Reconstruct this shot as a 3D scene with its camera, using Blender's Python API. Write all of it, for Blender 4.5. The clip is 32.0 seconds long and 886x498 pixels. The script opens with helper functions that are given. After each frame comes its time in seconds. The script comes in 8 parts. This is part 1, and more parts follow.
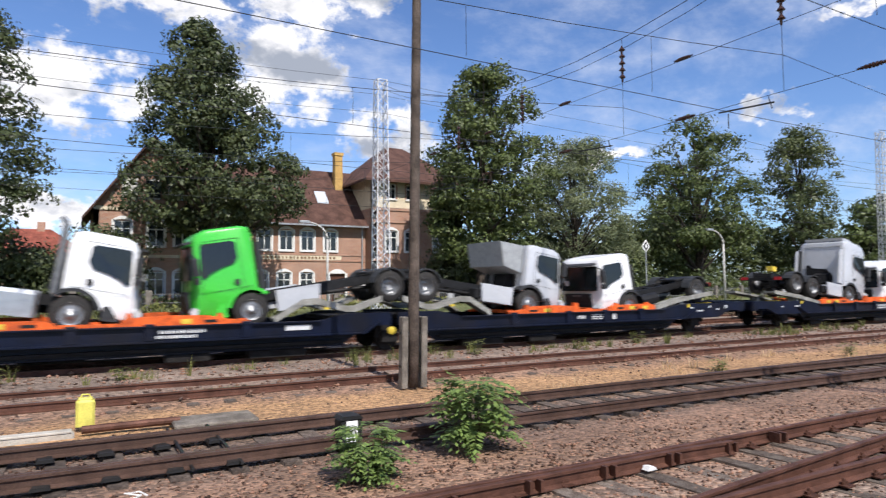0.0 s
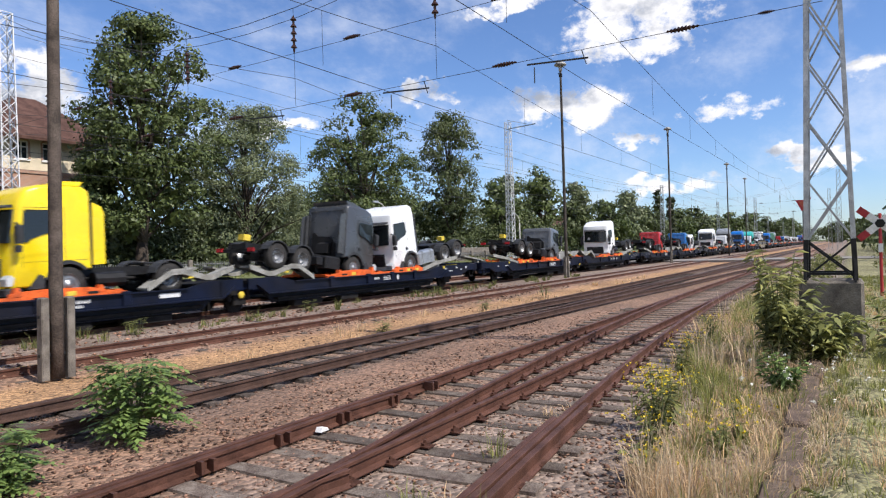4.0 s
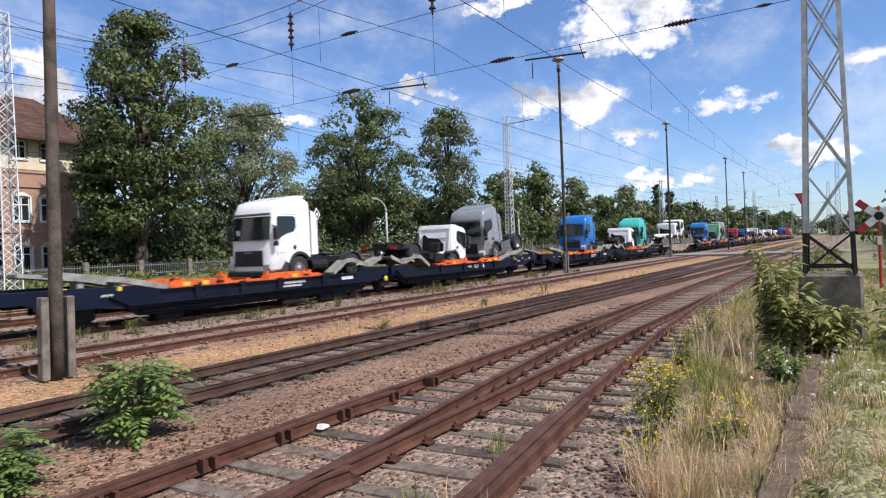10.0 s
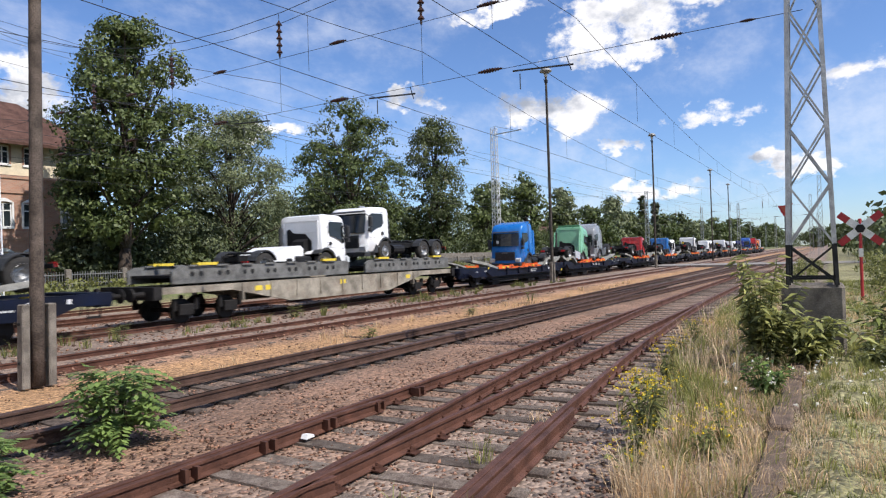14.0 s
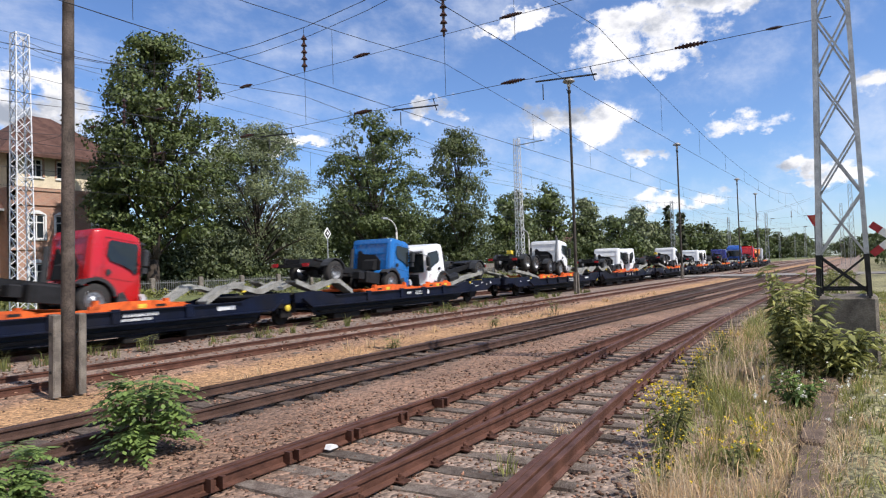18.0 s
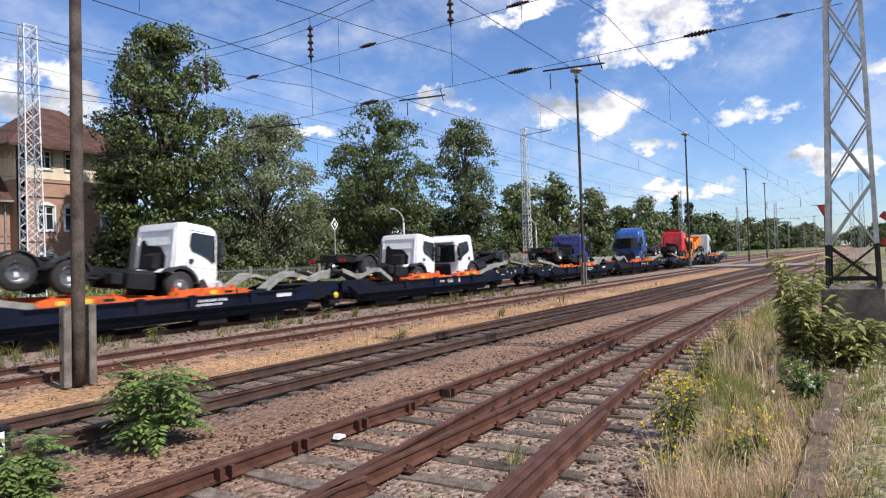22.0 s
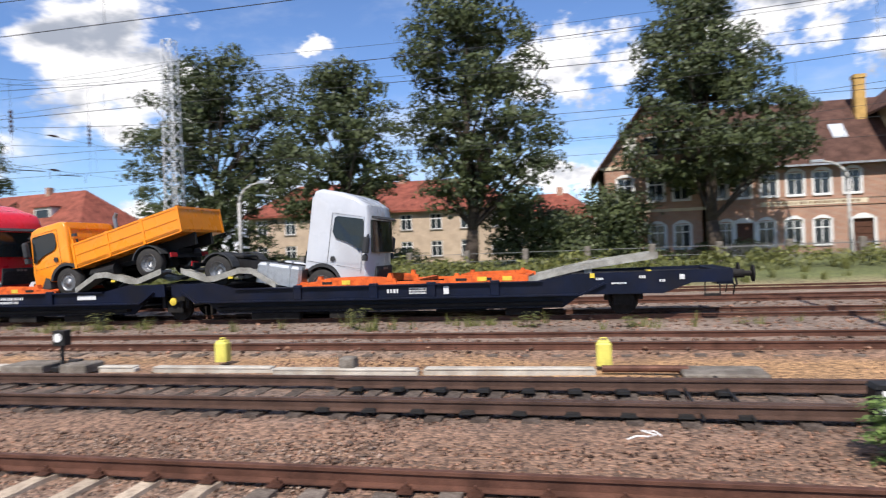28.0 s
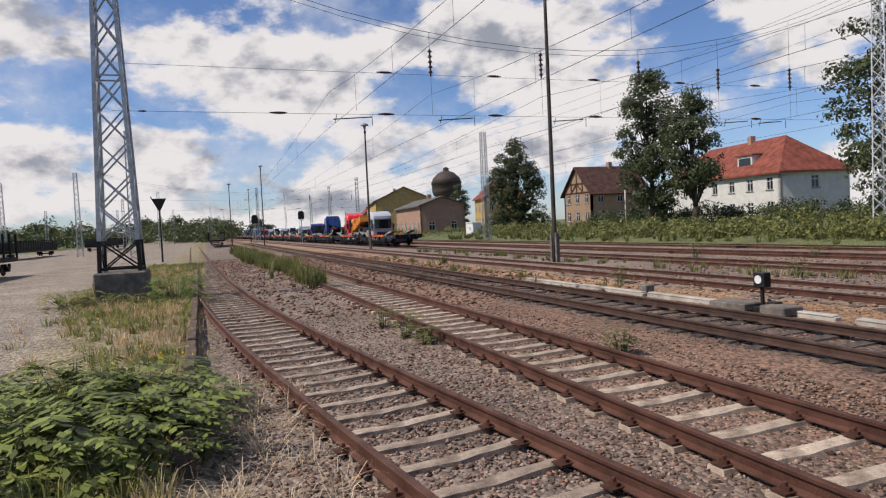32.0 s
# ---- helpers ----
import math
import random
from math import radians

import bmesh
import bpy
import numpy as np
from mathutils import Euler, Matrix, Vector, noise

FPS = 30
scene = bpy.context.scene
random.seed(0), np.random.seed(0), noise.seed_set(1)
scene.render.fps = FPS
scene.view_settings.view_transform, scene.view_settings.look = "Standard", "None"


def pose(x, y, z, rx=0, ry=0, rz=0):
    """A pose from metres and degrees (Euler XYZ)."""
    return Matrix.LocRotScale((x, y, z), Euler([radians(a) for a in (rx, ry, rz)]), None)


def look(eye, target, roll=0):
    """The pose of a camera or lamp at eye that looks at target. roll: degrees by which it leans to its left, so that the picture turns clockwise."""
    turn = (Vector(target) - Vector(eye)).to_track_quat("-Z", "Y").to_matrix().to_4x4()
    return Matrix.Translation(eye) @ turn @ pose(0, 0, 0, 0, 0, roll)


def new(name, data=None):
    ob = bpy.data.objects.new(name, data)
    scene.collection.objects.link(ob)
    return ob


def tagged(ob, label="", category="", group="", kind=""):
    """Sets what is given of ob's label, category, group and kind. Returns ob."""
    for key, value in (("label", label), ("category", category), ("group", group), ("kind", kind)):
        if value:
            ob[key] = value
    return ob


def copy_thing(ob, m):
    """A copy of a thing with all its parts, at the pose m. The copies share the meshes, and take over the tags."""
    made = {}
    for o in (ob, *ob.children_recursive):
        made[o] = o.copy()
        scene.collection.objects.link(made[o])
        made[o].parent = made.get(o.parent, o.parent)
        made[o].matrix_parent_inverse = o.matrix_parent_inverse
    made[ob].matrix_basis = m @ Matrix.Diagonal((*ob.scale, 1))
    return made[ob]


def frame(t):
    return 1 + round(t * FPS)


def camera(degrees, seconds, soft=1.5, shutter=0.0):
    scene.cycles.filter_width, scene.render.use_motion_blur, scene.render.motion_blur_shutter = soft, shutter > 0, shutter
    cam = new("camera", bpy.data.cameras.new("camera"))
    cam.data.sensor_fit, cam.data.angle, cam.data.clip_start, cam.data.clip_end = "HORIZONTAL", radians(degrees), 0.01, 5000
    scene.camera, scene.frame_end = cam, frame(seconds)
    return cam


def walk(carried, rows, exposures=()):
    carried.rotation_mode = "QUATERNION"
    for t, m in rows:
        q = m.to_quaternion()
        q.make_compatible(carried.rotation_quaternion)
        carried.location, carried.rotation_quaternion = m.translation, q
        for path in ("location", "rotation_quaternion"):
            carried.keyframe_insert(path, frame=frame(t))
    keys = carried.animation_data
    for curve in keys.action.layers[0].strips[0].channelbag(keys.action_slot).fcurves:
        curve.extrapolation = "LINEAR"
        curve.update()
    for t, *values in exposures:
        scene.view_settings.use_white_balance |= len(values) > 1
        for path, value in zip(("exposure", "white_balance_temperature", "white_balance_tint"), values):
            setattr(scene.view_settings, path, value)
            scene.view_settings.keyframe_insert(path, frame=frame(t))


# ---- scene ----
cam = camera(68.91, 32.0, soft=1.2, shutter=0.2)
PATH = [
    (0, pose(0, 0, 1.95, 93.27, 0.39, -29.49)),
    (0.5, pose(0, 0, 1.95, 93.16, -0.15, -38.23)),
    (1, pose(0, 0, 1.95, 93.18, -0.14, -45.62)),
    (1.5, pose(0, 0, 1.95, 93.14, 0.83, -50.88)),
    (2, pose(0, 0, 1.95, 92.26, 1.83, -55.47)),
    (2.5, pose(0, 0, 1.95, 90.97, 1.57, -57.88)),
    (4.5, pose(0, 0, 1.95, 89.92, 1.66, -57.90)),
    (5, pose(0, 0, 1.95, 89.78, 1.51, -58.19)),
    (5.5, pose(0, 0, 1.95, 89.84, 1.70, -58.35)),
    (6, pose(0, 0, 1.95, 89.96, 1.95, -58.47)),
    (6.5, pose(0, 0, 1.95, 90.06, 1.99, -58.58)),
    (7, pose(0, 0, 1.95, 90.18, 2.03, -58.39)),
    (7.5, pose(0, 0, 1.95, 90.24, 2.47, -58.18)),
    (8, pose(0, 0, 1.95, 90.25, 2.37, -57.92)),
    (8.5, pose(0, 0, 1.95, 90.17, 2.04, -57.73)),
    (9, pose(0, 0, 1.95, 90.04, 2.24, -57.60)),
    (9.5, pose(0, 0, 1.95, 89.92, 2.37, -57.73)),
    (10, pose(0, 0, 1.95, 89.80, 2.16, -57.94)),
    (10.5, pose(0, 0, 1.95, 89.78, 2.04, -57.93)),
    (11, pose(0, 0, 1.95, 89.79, 2.21, -58.19)),
    (11.5, pose(0, 0, 1.95, 89.82, 1.98, -58.72)),
    (12, pose(0, 0, 1.95, 89.89, 1.97, -58.81)),
    (12.5, pose(0, 0, 1.95, 90.02, 1.96, -58.95)),
    (13, pose(0, 0, 1.95, 90.18, 1.91, -58.85)),
    (13.5, pose(0, 0, 1.95, 90.41, 1.87, -58.92)),
    (14, pose(0, 0, 1.95, 90.58, 1.76, -59.10)),
    (14.5, pose(0, 0, 1.95, 90.72, 1.80, -59.28)),
    (15, pose(0, 0, 1.95, 90.91, 1.94, -58.48)),
    (15.5, pose(0, 0, 1.95, 91.16, 2.32, -57.91)),
    (17.5, pose(0, 0, 1.95, 91.57, 1.99, -57.17)),
    (18, pose(0, 0, 1.95, 91.60, 1.80, -57.05)),
    (18.5, pose(0, 0, 1.95, 91.58, 1.61, -56.98)),
    (19, pose(0, 0, 1.95, 91.53, 1.77, -56.93)),
    (19.5, pose(0, 0, 1.95, 91.44, 1.78, -56.93)),
    (20, pose(0, 0, 1.95, 91.32, 2.11, -56.87)),
    (20.5, pose(0, 0, 1.95, 91.20, 1.93, -56.83)),
    (21, pose(0, 0, 1.95, 91.07, 1.86, -56.76)),
    (21.5, pose(0, 0, 1.95, 90.93, 1.86, -56.67)),
    (22, pose(0, 0, 1.95, 90.78, 1.90, -56.42)),
    (22.5, pose(0, 0, 1.95, 90.67, 1.97, -56.13)),
    (23, pose(0, 0, 1.95, 90.56, 1.82, -55.96)),
    (23.5, pose(0, 0, 1.95, 90.51, 1.96, -55.95)),
    (24, pose(0, 0, 1.95, 90.43, 1.93, -55.94)),
    (24.5, pose(0, 0, 1.95, 90.35, 1.99, -55.96)),
    (26.5, pose(0, 0, 1.95, 90.08, 1.74, -44.75)),
    (27, pose(0, 0, 1.95, 90.31, 1.46, -27.47)),
    (27.5, pose(0, 0, 1.95, 90.31, 2.24, -6.82)),
    (28, pose(0, 0, 1.95, 90.02, 2.17, 12.91)),
    (28.5, pose(0, 0, 1.95, 90.04, 2.11, 30.45)),
    (29, pose(0, 0, 1.95, 90.21, 2.51, 45.77)),
    (29.5, pose(0, 0, 1.95, 90.13, 1.64, 55.81)),
    (30, pose(0, 0, 1.95, 89.01, 3.97, 64.70)),
    (30.5, pose(0, 0, 1.95, 88.65, 3.98, 68.74)),
    (31, pose(0, 0, 1.95, 88.25, 3.51, 68.98)),
    (31.5, pose(0, 0, 1.95, 88.04, 3.32, 69.30)),
    (32, pose(0, 0, 1.95, 87.87, 2.88, 69.79)),
]
walk(cam, PATH, exposures=[(0, 0.1, 6420, 13), (27, 0.1, 6460, 13), (28, 0.14, 6500, 13), (29.5, -0.1, 6680, 15), (31, -0.34, 6700, 15), (32, -0.36, 6700, 15)])

# ---- world, sun, exposure ----
SUN_EL, SUN_AZ = 50.0, 180.0          # degrees; azimuth clockwise from +y
world = bpy.data.worlds.new("sky")
scene.world = world
world.use_nodes = True


def node(nt, kind, **kw):
    n = nt.nodes.new(kind)
    for k, v in kw.items():
        if k in n.inputs:
            n.inputs[k].default_value = v
    return n


# cumulus seen over the line: azimuth from +x, elevation, half width, half height, in degrees
CUMULUS = [(14.6, 17.2, 7.0, 4.0), (8.0, 21.0, 6.0, 2.6), (21.3, 12.0, 5.0, 3.1), (8.8, 10.6, 4.3, 1.8), (15.3, 8.6, 2.4, 0.9), (2.0, 6.2, 3.8, 1.2),
           (12.8, 4.6, 4.6, 1.5), (-3.0, 12.6, 3.8, 1.8), (33.5, 13.6, 2.8, 1.1), (46.0, 10.8, 3.2, 1.1), (65.2, 12.4, 5.0, 3.4), (90.6, 14.8, 7.2, 5.6),
           (84.2, 22.8, 7.4, 3.8), (74.8, 17.6, 6.8, 5.6), (91.8, 6.0, 5.6, 1.9), (71.5, 24.2, 6.2, 3.4), (26.0, 20.6, 4.6, 1.2), (113.4, 17.2, 1.7, 1.3), (-13.0, 9.0, 5.0, 1.8)]


def build_world():
    nt = world.node_tree
    nt.nodes.clear()
    ln = nt.links.new
    out = nt.nodes.new("ShaderNodeOutputWorld")
    bg = nt.nodes.new("ShaderNodeBackground")
    sky = nt.nodes.new("ShaderNodeTexSky")
    sky.sky_type = "NISHITA"
    sky.sun_disc = False
    sky.sun_elevation, sky.sun_rotation = radians(SUN_EL), radians(SUN_AZ)
    sky.air_density, sky.dust_density, sky.ozone_density = 1.0, 0.3, 2.5
    tc = nt.nodes.new("ShaderNodeTexCoord")
    view = tc.outputs["Generated"]
    sep = nt.nodes.new("ShaderNodeSeparateXYZ")
    ln(view, sep.inputs[0])

    def calc(op, a, b, c=None):
        n = nt.nodes.new("ShaderNodeMath"); n.operation = op
        for i, v in enumerate((a, b) if c is None else (a, b, c)):
            if isinstance(v, (int, float)):
                n.inputs[i].default_value = v
            else:
                ln(v, n.inputs[i])
        return n.outputs[0]

    def span(v, a, b, c=0.0, d=1.0):
        n = nt.nodes.new("ShaderNodeMapRange"); n.interpolation_type = "SMOOTHSTEP"
        for k, q in (("From Min", a), ("From Max", b), ("To Min", c), ("To Max", d)):
            n.inputs[k].default_value = q
        ln(v, n.inputs["Value"])
        return n.outputs[0]

    def fbm(stretch, scale, detail, off, rough=0.55, lacun=2.1):
        mp = nt.nodes.new("ShaderNodeMapping")
        mp.inputs["Location"].default_value, mp.inputs["Scale"].default_value = off, stretch
        ln(view, mp.inputs[0])
        nz = nt.nodes.new("ShaderNodeTexNoise")
        for k, q in (("Scale", scale), ("Detail", detail), ("Roughness", rough), ("Lacunarity", lacun)):
            nz.inputs[k].default_value = q
        ln(mp.outputs[0], nz.inputs["Vector"])
        return nz

    # lone cumulus: soft ellipses with flat bases, broken up by fine noise
    wob = nt.nodes.new("ShaderNodeVectorMath"); wob.operation = "MULTIPLY_ADD"
    ln(fbm((1, 1, 1.6), 13.0, 4.0, (2, 5, 1)).outputs["Color"], wob.inputs[0])
    wob.inputs[1].default_value = (0.13, 0.13, 0.10)
    base = nt.nodes.new("ShaderNodeVectorMath"); base.operation = "SUBTRACT"; base.inputs[1].default_value = (0.065, 0.065, 0.05)
    ln(view, base.inputs[0]); ln(base.outputs[0], wob.inputs[2])
    best = None
    for az, el, w, h in CUMULUS:
        a, e = radians(az), radians(el)
        rows = ((-math.sin(a), math.cos(a), 0.0), (-math.cos(a) * math.sin(e), -math.sin(a) * math.sin(e), math.cos(e)))
        q = []
        for axis, r in zip(rows, (w, h)):
            d = nt.nodes.new("ShaderNodeVectorMath"); d.operation = "DOT_PRODUCT"
            d.inputs[1].default_value = tuple(c / radians(r) for c in axis)
            ln(wob.outputs[0], d.inputs[0])
            q.append(d.outputs["Value"])
        v = calc("MAXIMUM", q[1], calc("MULTIPLY", q[1], -1.7))
        rr = calc("MULTIPLY_ADD", q[0], q[0], calc("MULTIPLY", v, v))
        f = calc("SUBTRACT", 1.0, rr)
        best = f if best is None else calc("MAXIMUM", best, f)
    fine = fbm((1, 1, 1.3), 17.0, 8.0, (1.3, 5.2, 2.0), 0.62).outputs["Fac"]
    lone = calc("MULTIPLY_ADD", calc("SUBTRACT", fine, 0.53), 4.4, best)
    # broken cover towards -x
    deck = fbm((1, 1, 1.9), 4.6, 9.0, (0.4, 2.2, 0.7), 0.55).outputs["Fac"]
    cover = span(sep.outputs["X"], -0.72, -0.22, 0.085, -0.2)
    sheet = calc("MULTIPLY", calc("ADD", calc("SUBTRACT", deck, 0.5), cover), 9.0)
    dens = calc("MAXIMUM", lone, sheet)
    mask = span(dens, -0.05, 0.75)
    # thin high streaks
    veil = span(fbm((1.0, 2.2, 3.2), 2.6, 7.0, (7.0, 2.0, 4.0), 0.62).outputs["Fac"], 0.43, 0.80, 0.0, 0.62)
    # bases and hollows turn grey: the same lumps, looked up a little higher
    lo = fbm((1, 1, 1.7), 6.5, 6.0, (3.0, 1.0, 0.0), 0.55).outputs["Fac"]
    hi = fbm((1, 1, 1.7), 6.5, 6.0, (3.0, 1.0, 0.055), 0.55).outputs["Fac"]
    shade = span(calc("MULTIPLY_ADD", calc("SUBTRACT", hi, lo), 4.2, calc("MULTIPLY", calc("MAXIMUM", calc("MULTIPLY", sheet, 0.6), calc("MINIMUM", lone, 1.0)), 0.26)), 0.05, 0.95)
    col = nt.nodes.new("ShaderNodeMix"); col.data_type = "RGBA"
    col.inputs[6].default_value = (9.0, 9.0, 9.0, 1); col.inputs[7].default_value = (3.5, 3.9, 4.6, 1)
    ln(shade, col.inputs[0])
    m1 = nt.nodes.new("ShaderNodeMix"); m1.data_type = "RGBA"
    m1.inputs[7].default_value = (7.5, 8.0, 8.8, 1)
    tint = nt.nodes.new("ShaderNodeMix"); tint.data_type = "RGBA"; tint.blend_type = "MULTIPLY"
    tint.inputs[0].default_value = 1.0; tint.inputs[7].default_value = (0.86, 1.03, 1.30, 1)
    ln(sky.outputs[0], tint.inputs[6])
    ln(veil, m1.inputs[0]); ln(tint.outputs[2], m1.inputs[6])
    m2 = nt.nodes.new("ShaderNodeMix"); m2.data_type = "RGBA"
    ln(mask, m2.inputs[0]); ln(m1.outputs[2], m2.inputs[6]); ln(col.outputs[2], m2.inputs[7])
    ln(m2.outputs[2], bg.inputs[0])
    bg.inputs[1].default_value = 0.113
    ln(bg.outputs[0], out.inputs[0])


build_world()
sun = new("sun", bpy.data.lights.new("sun", "SUN"))
sun.data.energy, sun.data.angle, sun.data.color = 5.7, radians(0.55), (1.0, 0.95, 0.87)
_a, _e = radians(SUN_AZ), radians(SUN_EL)
sun.matrix_world = look((math.sin(_a) * math.cos(_e) * 60, math.cos(_a) * math.cos(_e) * 60, math.sin(_e) * 60), (0, 0, 0))

# ---- materials ----
MATS = {}


def mat(name, col, rough=0.6, metal=0.0, var=0.15, scale=6.0, bump=0.15, col2=None, fine=60.0, coat=0.0, spec=0.22, rnd=0.0, dirt=None, island=False):
    """Two-scale procedural surface: broad stains, fine grain, relief."""
    if name in MATS:
        return MATS[name]
    m = bpy.data.materials.new(name)
    m.use_nodes = True
    nt = m.node_tree
    ln = nt.links.new
    b = nt.nodes["Principled BSDF"]
    b.inputs["Metallic"].default_value = metal
    b.inputs["Coat Weight"].default_value = coat
    b.inputs["Specular IOR Level"].default_value = spec
    tc = nt.nodes.new("ShaderNodeTexCoord")
    n1 = node(nt, "ShaderNodeTexNoise", Scale=scale, Detail=4.0, Roughness=0.6)
    n2 = node(nt, "ShaderNodeTexNoise", Scale=fine, Detail=3.0, Roughness=0.6)
    ln(tc.outputs["Object"], n1.inputs["Vector"])
    ln(tc.outputs["Object"], n2.inputs["Vector"])
    c2 = col2 if col2 else tuple(c * (1 - 2.2 * var) if 1 - 2.2 * var > 0 else 0.0 for c in col)
    r = nt.nodes.new("ShaderNodeMapRange")
    r.inputs["From Min"].default_value, r.inputs["From Max"].default_value = 0.36, 0.66
    ln(n1.outputs["Fac"], r.inputs["Value"])
    mx = nt.nodes.new("ShaderNodeMix"); mx.data_type = "RGBA"
    mx.inputs[6].default_value, mx.inputs[7].default_value = (*col, 1), (*c2, 1)
    ln(r.outputs[0], mx.inputs[0])
    g = nt.nodes.new("ShaderNodeMapRange")
    g.inputs["To Min"].default_value, g.inputs["To Max"].default_value = 1 - 1.6 * var, 1 + 1.6 * var
    g.inputs["From Min"].default_value, g.inputs["From Max"].default_value = 0.3, 0.7
    ln(n2.outputs["Fac"], g.inputs["Value"])
    hv = nt.nodes.new("ShaderNodeHueSaturation")
    ln(mx.outputs[2], hv.inputs["Color"])
    src = g.outputs[0]
    if rnd:
        if island:
            oi = nt.nodes.new("ShaderNodeNewGeometry"); so = oi.outputs["Random Per Island"]
        else:
            oi = nt.nodes.new("ShaderNodeObjectInfo"); so = oi.outputs["Random"]
        rr = nt.nodes.new("ShaderNodeMapRange")
        rr.inputs["To Min"].default_value, rr.inputs["To Max"].default_value = 1 - rnd, 1 + rnd
        ln(so, rr.inputs["Value"])
        mu = nt.nodes.new("ShaderNodeMath"); mu.operation = "MULTIPLY"
        ln(src, mu.inputs[0]); ln(rr.outputs[0], mu.inputs[1])
        src = mu.outputs[0]
    ln(src, hv.inputs["Value"])
    colour = hv.outputs[0]
    if dirt:
        d = node(nt, "ShaderNodeTexNoise", Scale=scale * 0.45, Detail=6.0, Roughness=0.7)
        ln(tc.outputs["Object"], d.inputs["Vector"])
        dr = nt.nodes.new("ShaderNodeMapRange")
        dr.inputs["From Min"].default_value, dr.inputs["From Max"].default_value = 0.5, 0.68
        dr.inputs["To Max"].default_value = dirt[3]
        ln(d.outputs["Fac"], dr.inputs["Value"])
        dm = nt.nodes.new("ShaderNodeMix"); dm.data_type = "RGBA"
        dm.inputs[7].default_value = (*dirt[:3], 1)
        ln(dr.outputs[0], dm.inputs[0]); ln(colour, dm.inputs[6])
        colour = dm.outputs[2]
    ln(colour, b.inputs["Base Color"])
    rm = nt.nodes.new("ShaderNodeMapRange")
    rm.inputs["To Min"].default_value, rm.inputs["To Max"].default_value = max(rough - 0.12, 0.02), min(rough + 0.12, 1)
    ln(n1.outputs["Fac"], rm.inputs["Value"])
    ln(rm.outputs[0], b.inputs["Roughness"])
    if bump:
        bp = node(nt, "ShaderNodeBump", Strength=bump, Distance=0.02)
        ln(n2.outputs["Fac"], bp.inputs["Height"])
        ln(bp.outputs[0], b.inputs["Normal"])
    MATS[name] = m
    return m


def leaf_mat(name, col, var=0.35, trans=0.25):
    if name in MATS:
        return MATS[name]
    m = bpy.data.materials.new(name)
    m.use_nodes = True
    nt = m.node_tree
    ln = nt.links.new
    b = nt.nodes["Principled BSDF"]
    geo = nt.nodes.new("ShaderNodeNewGeometry")
    tc = nt.nodes.new("ShaderNodeTexCoord")
    nz = node(nt, "ShaderNodeTexNoise", Scale=0.5, Detail=3.0)
    ln(tc.outputs["Object"], nz.inputs["Vector"])
    ad = nt.nodes.new("ShaderNodeMath"); ad.operation = "ADD"
    ln(geo.outputs["Random Per Island"], ad.inputs[0]); ln(nz.outputs["Fac"], ad.inputs[1])
    cr = nt.nodes.new("ShaderNodeValToRGB")
    e = cr.color_ramp.elements
    e[0].position, e[0].color = 0.35, (*(c * (1 - var) for c in col), 1)
    e[1].position, e[1].color = 1.2 / 1.3, (col[0] * (1 + 1.5 * var), col[1] * (1 + 1.1 * var), col[2] * (1 + 0.5 * var), 1)
    hm = nt.nodes.new("ShaderNodeMath"); hm.operation = "MULTIPLY"; hm.inputs[1].default_value = 0.65
    ln(ad.outputs[0], hm.inputs[0]); ln(hm.outputs[0], cr.inputs[0])
    ln(cr.outputs[0], b.inputs["Base Color"])
    b.inputs["Roughness"].default_value = 0.5
    b.inputs["Specular IOR Level"].default_value = 0.3
    tr = nt.nodes.new("ShaderNodeBsdfTranslucent")
    ln(cr.outputs[0], tr.inputs["Color"])
    ms = nt.nodes.new("ShaderNodeMixShader"); ms.inputs[0].default_value = trans
    ln(b.outputs[0], ms.inputs[1]); ln(tr.outputs[0], ms.inputs[2])
    ln(ms.outputs[0], nt.nodes["Material Output"].inputs["Surface"])
    MATS[name] = m
    return m


def glass(name, col, rough=0.05):
    if name in MATS:
        return MATS[name]
    m = mat(name, col, rough, 0.0, 0.05, 2.0, 0.0, spec=0.5)
    return m


RAIL = mat("rail_rust", (0.144, 0.068, 0.047), 0.55, 0.35, 0.22, 3.0, 0.3, fine=90)
RAILTOP = mat("rail_head_steel", (0.42, 0.37, 0.34), 0.32, 0.9, 0.15, 3.0, 0.1, col2=(0.25, 0.17, 0.13))
DARKRAIL = mat("rail_oiled", (0.11, 0.066, 0.05), 0.5, 0.3, 0.2, 3.0, 0.3)
CONC = mat("sleeper_concrete", (0.50, 0.40, 0.30), 0.9, 0, 0.2, 5.0, 0.5, rnd=0.18, dirt=(0.16, 0.10, 0.07, 0.7))
CONC1 = mat("old_sleeper_concrete", (0.40, 0.315, 0.24), 0.9, 0, 0.22, 5.0, 0.5, rnd=0.2, dirt=(0.13, 0.09, 0.07, 0.7))
KERB = mat("mossy_kerb", (0.165, 0.118, 0.09), 0.95, 0, 0.25, 3.0, 0.6, dirt=(0.09, 0.085, 0.045, 0.7))
WOODSL = mat("sleeper_wood", (0.17, 0.14, 0.115), 0.9, 0, 0.28, 7.0, 0.8, rnd=0.3, col2=(0.085, 0.062, 0.05))
OILSL = mat("sleeper_oiled", (0.12, 0.095, 0.078), 0.9, 0, 0.28, 7.0, 0.8, rnd=0.3, col2=(0.055, 0.042, 0.035))
CONCRETE = mat("grey_concrete", (0.215, 0.19, 0.16), 0.92, 0, 0.22, 4.0, 0.6, dirt=(0.12, 0.10, 0.08, 0.6))
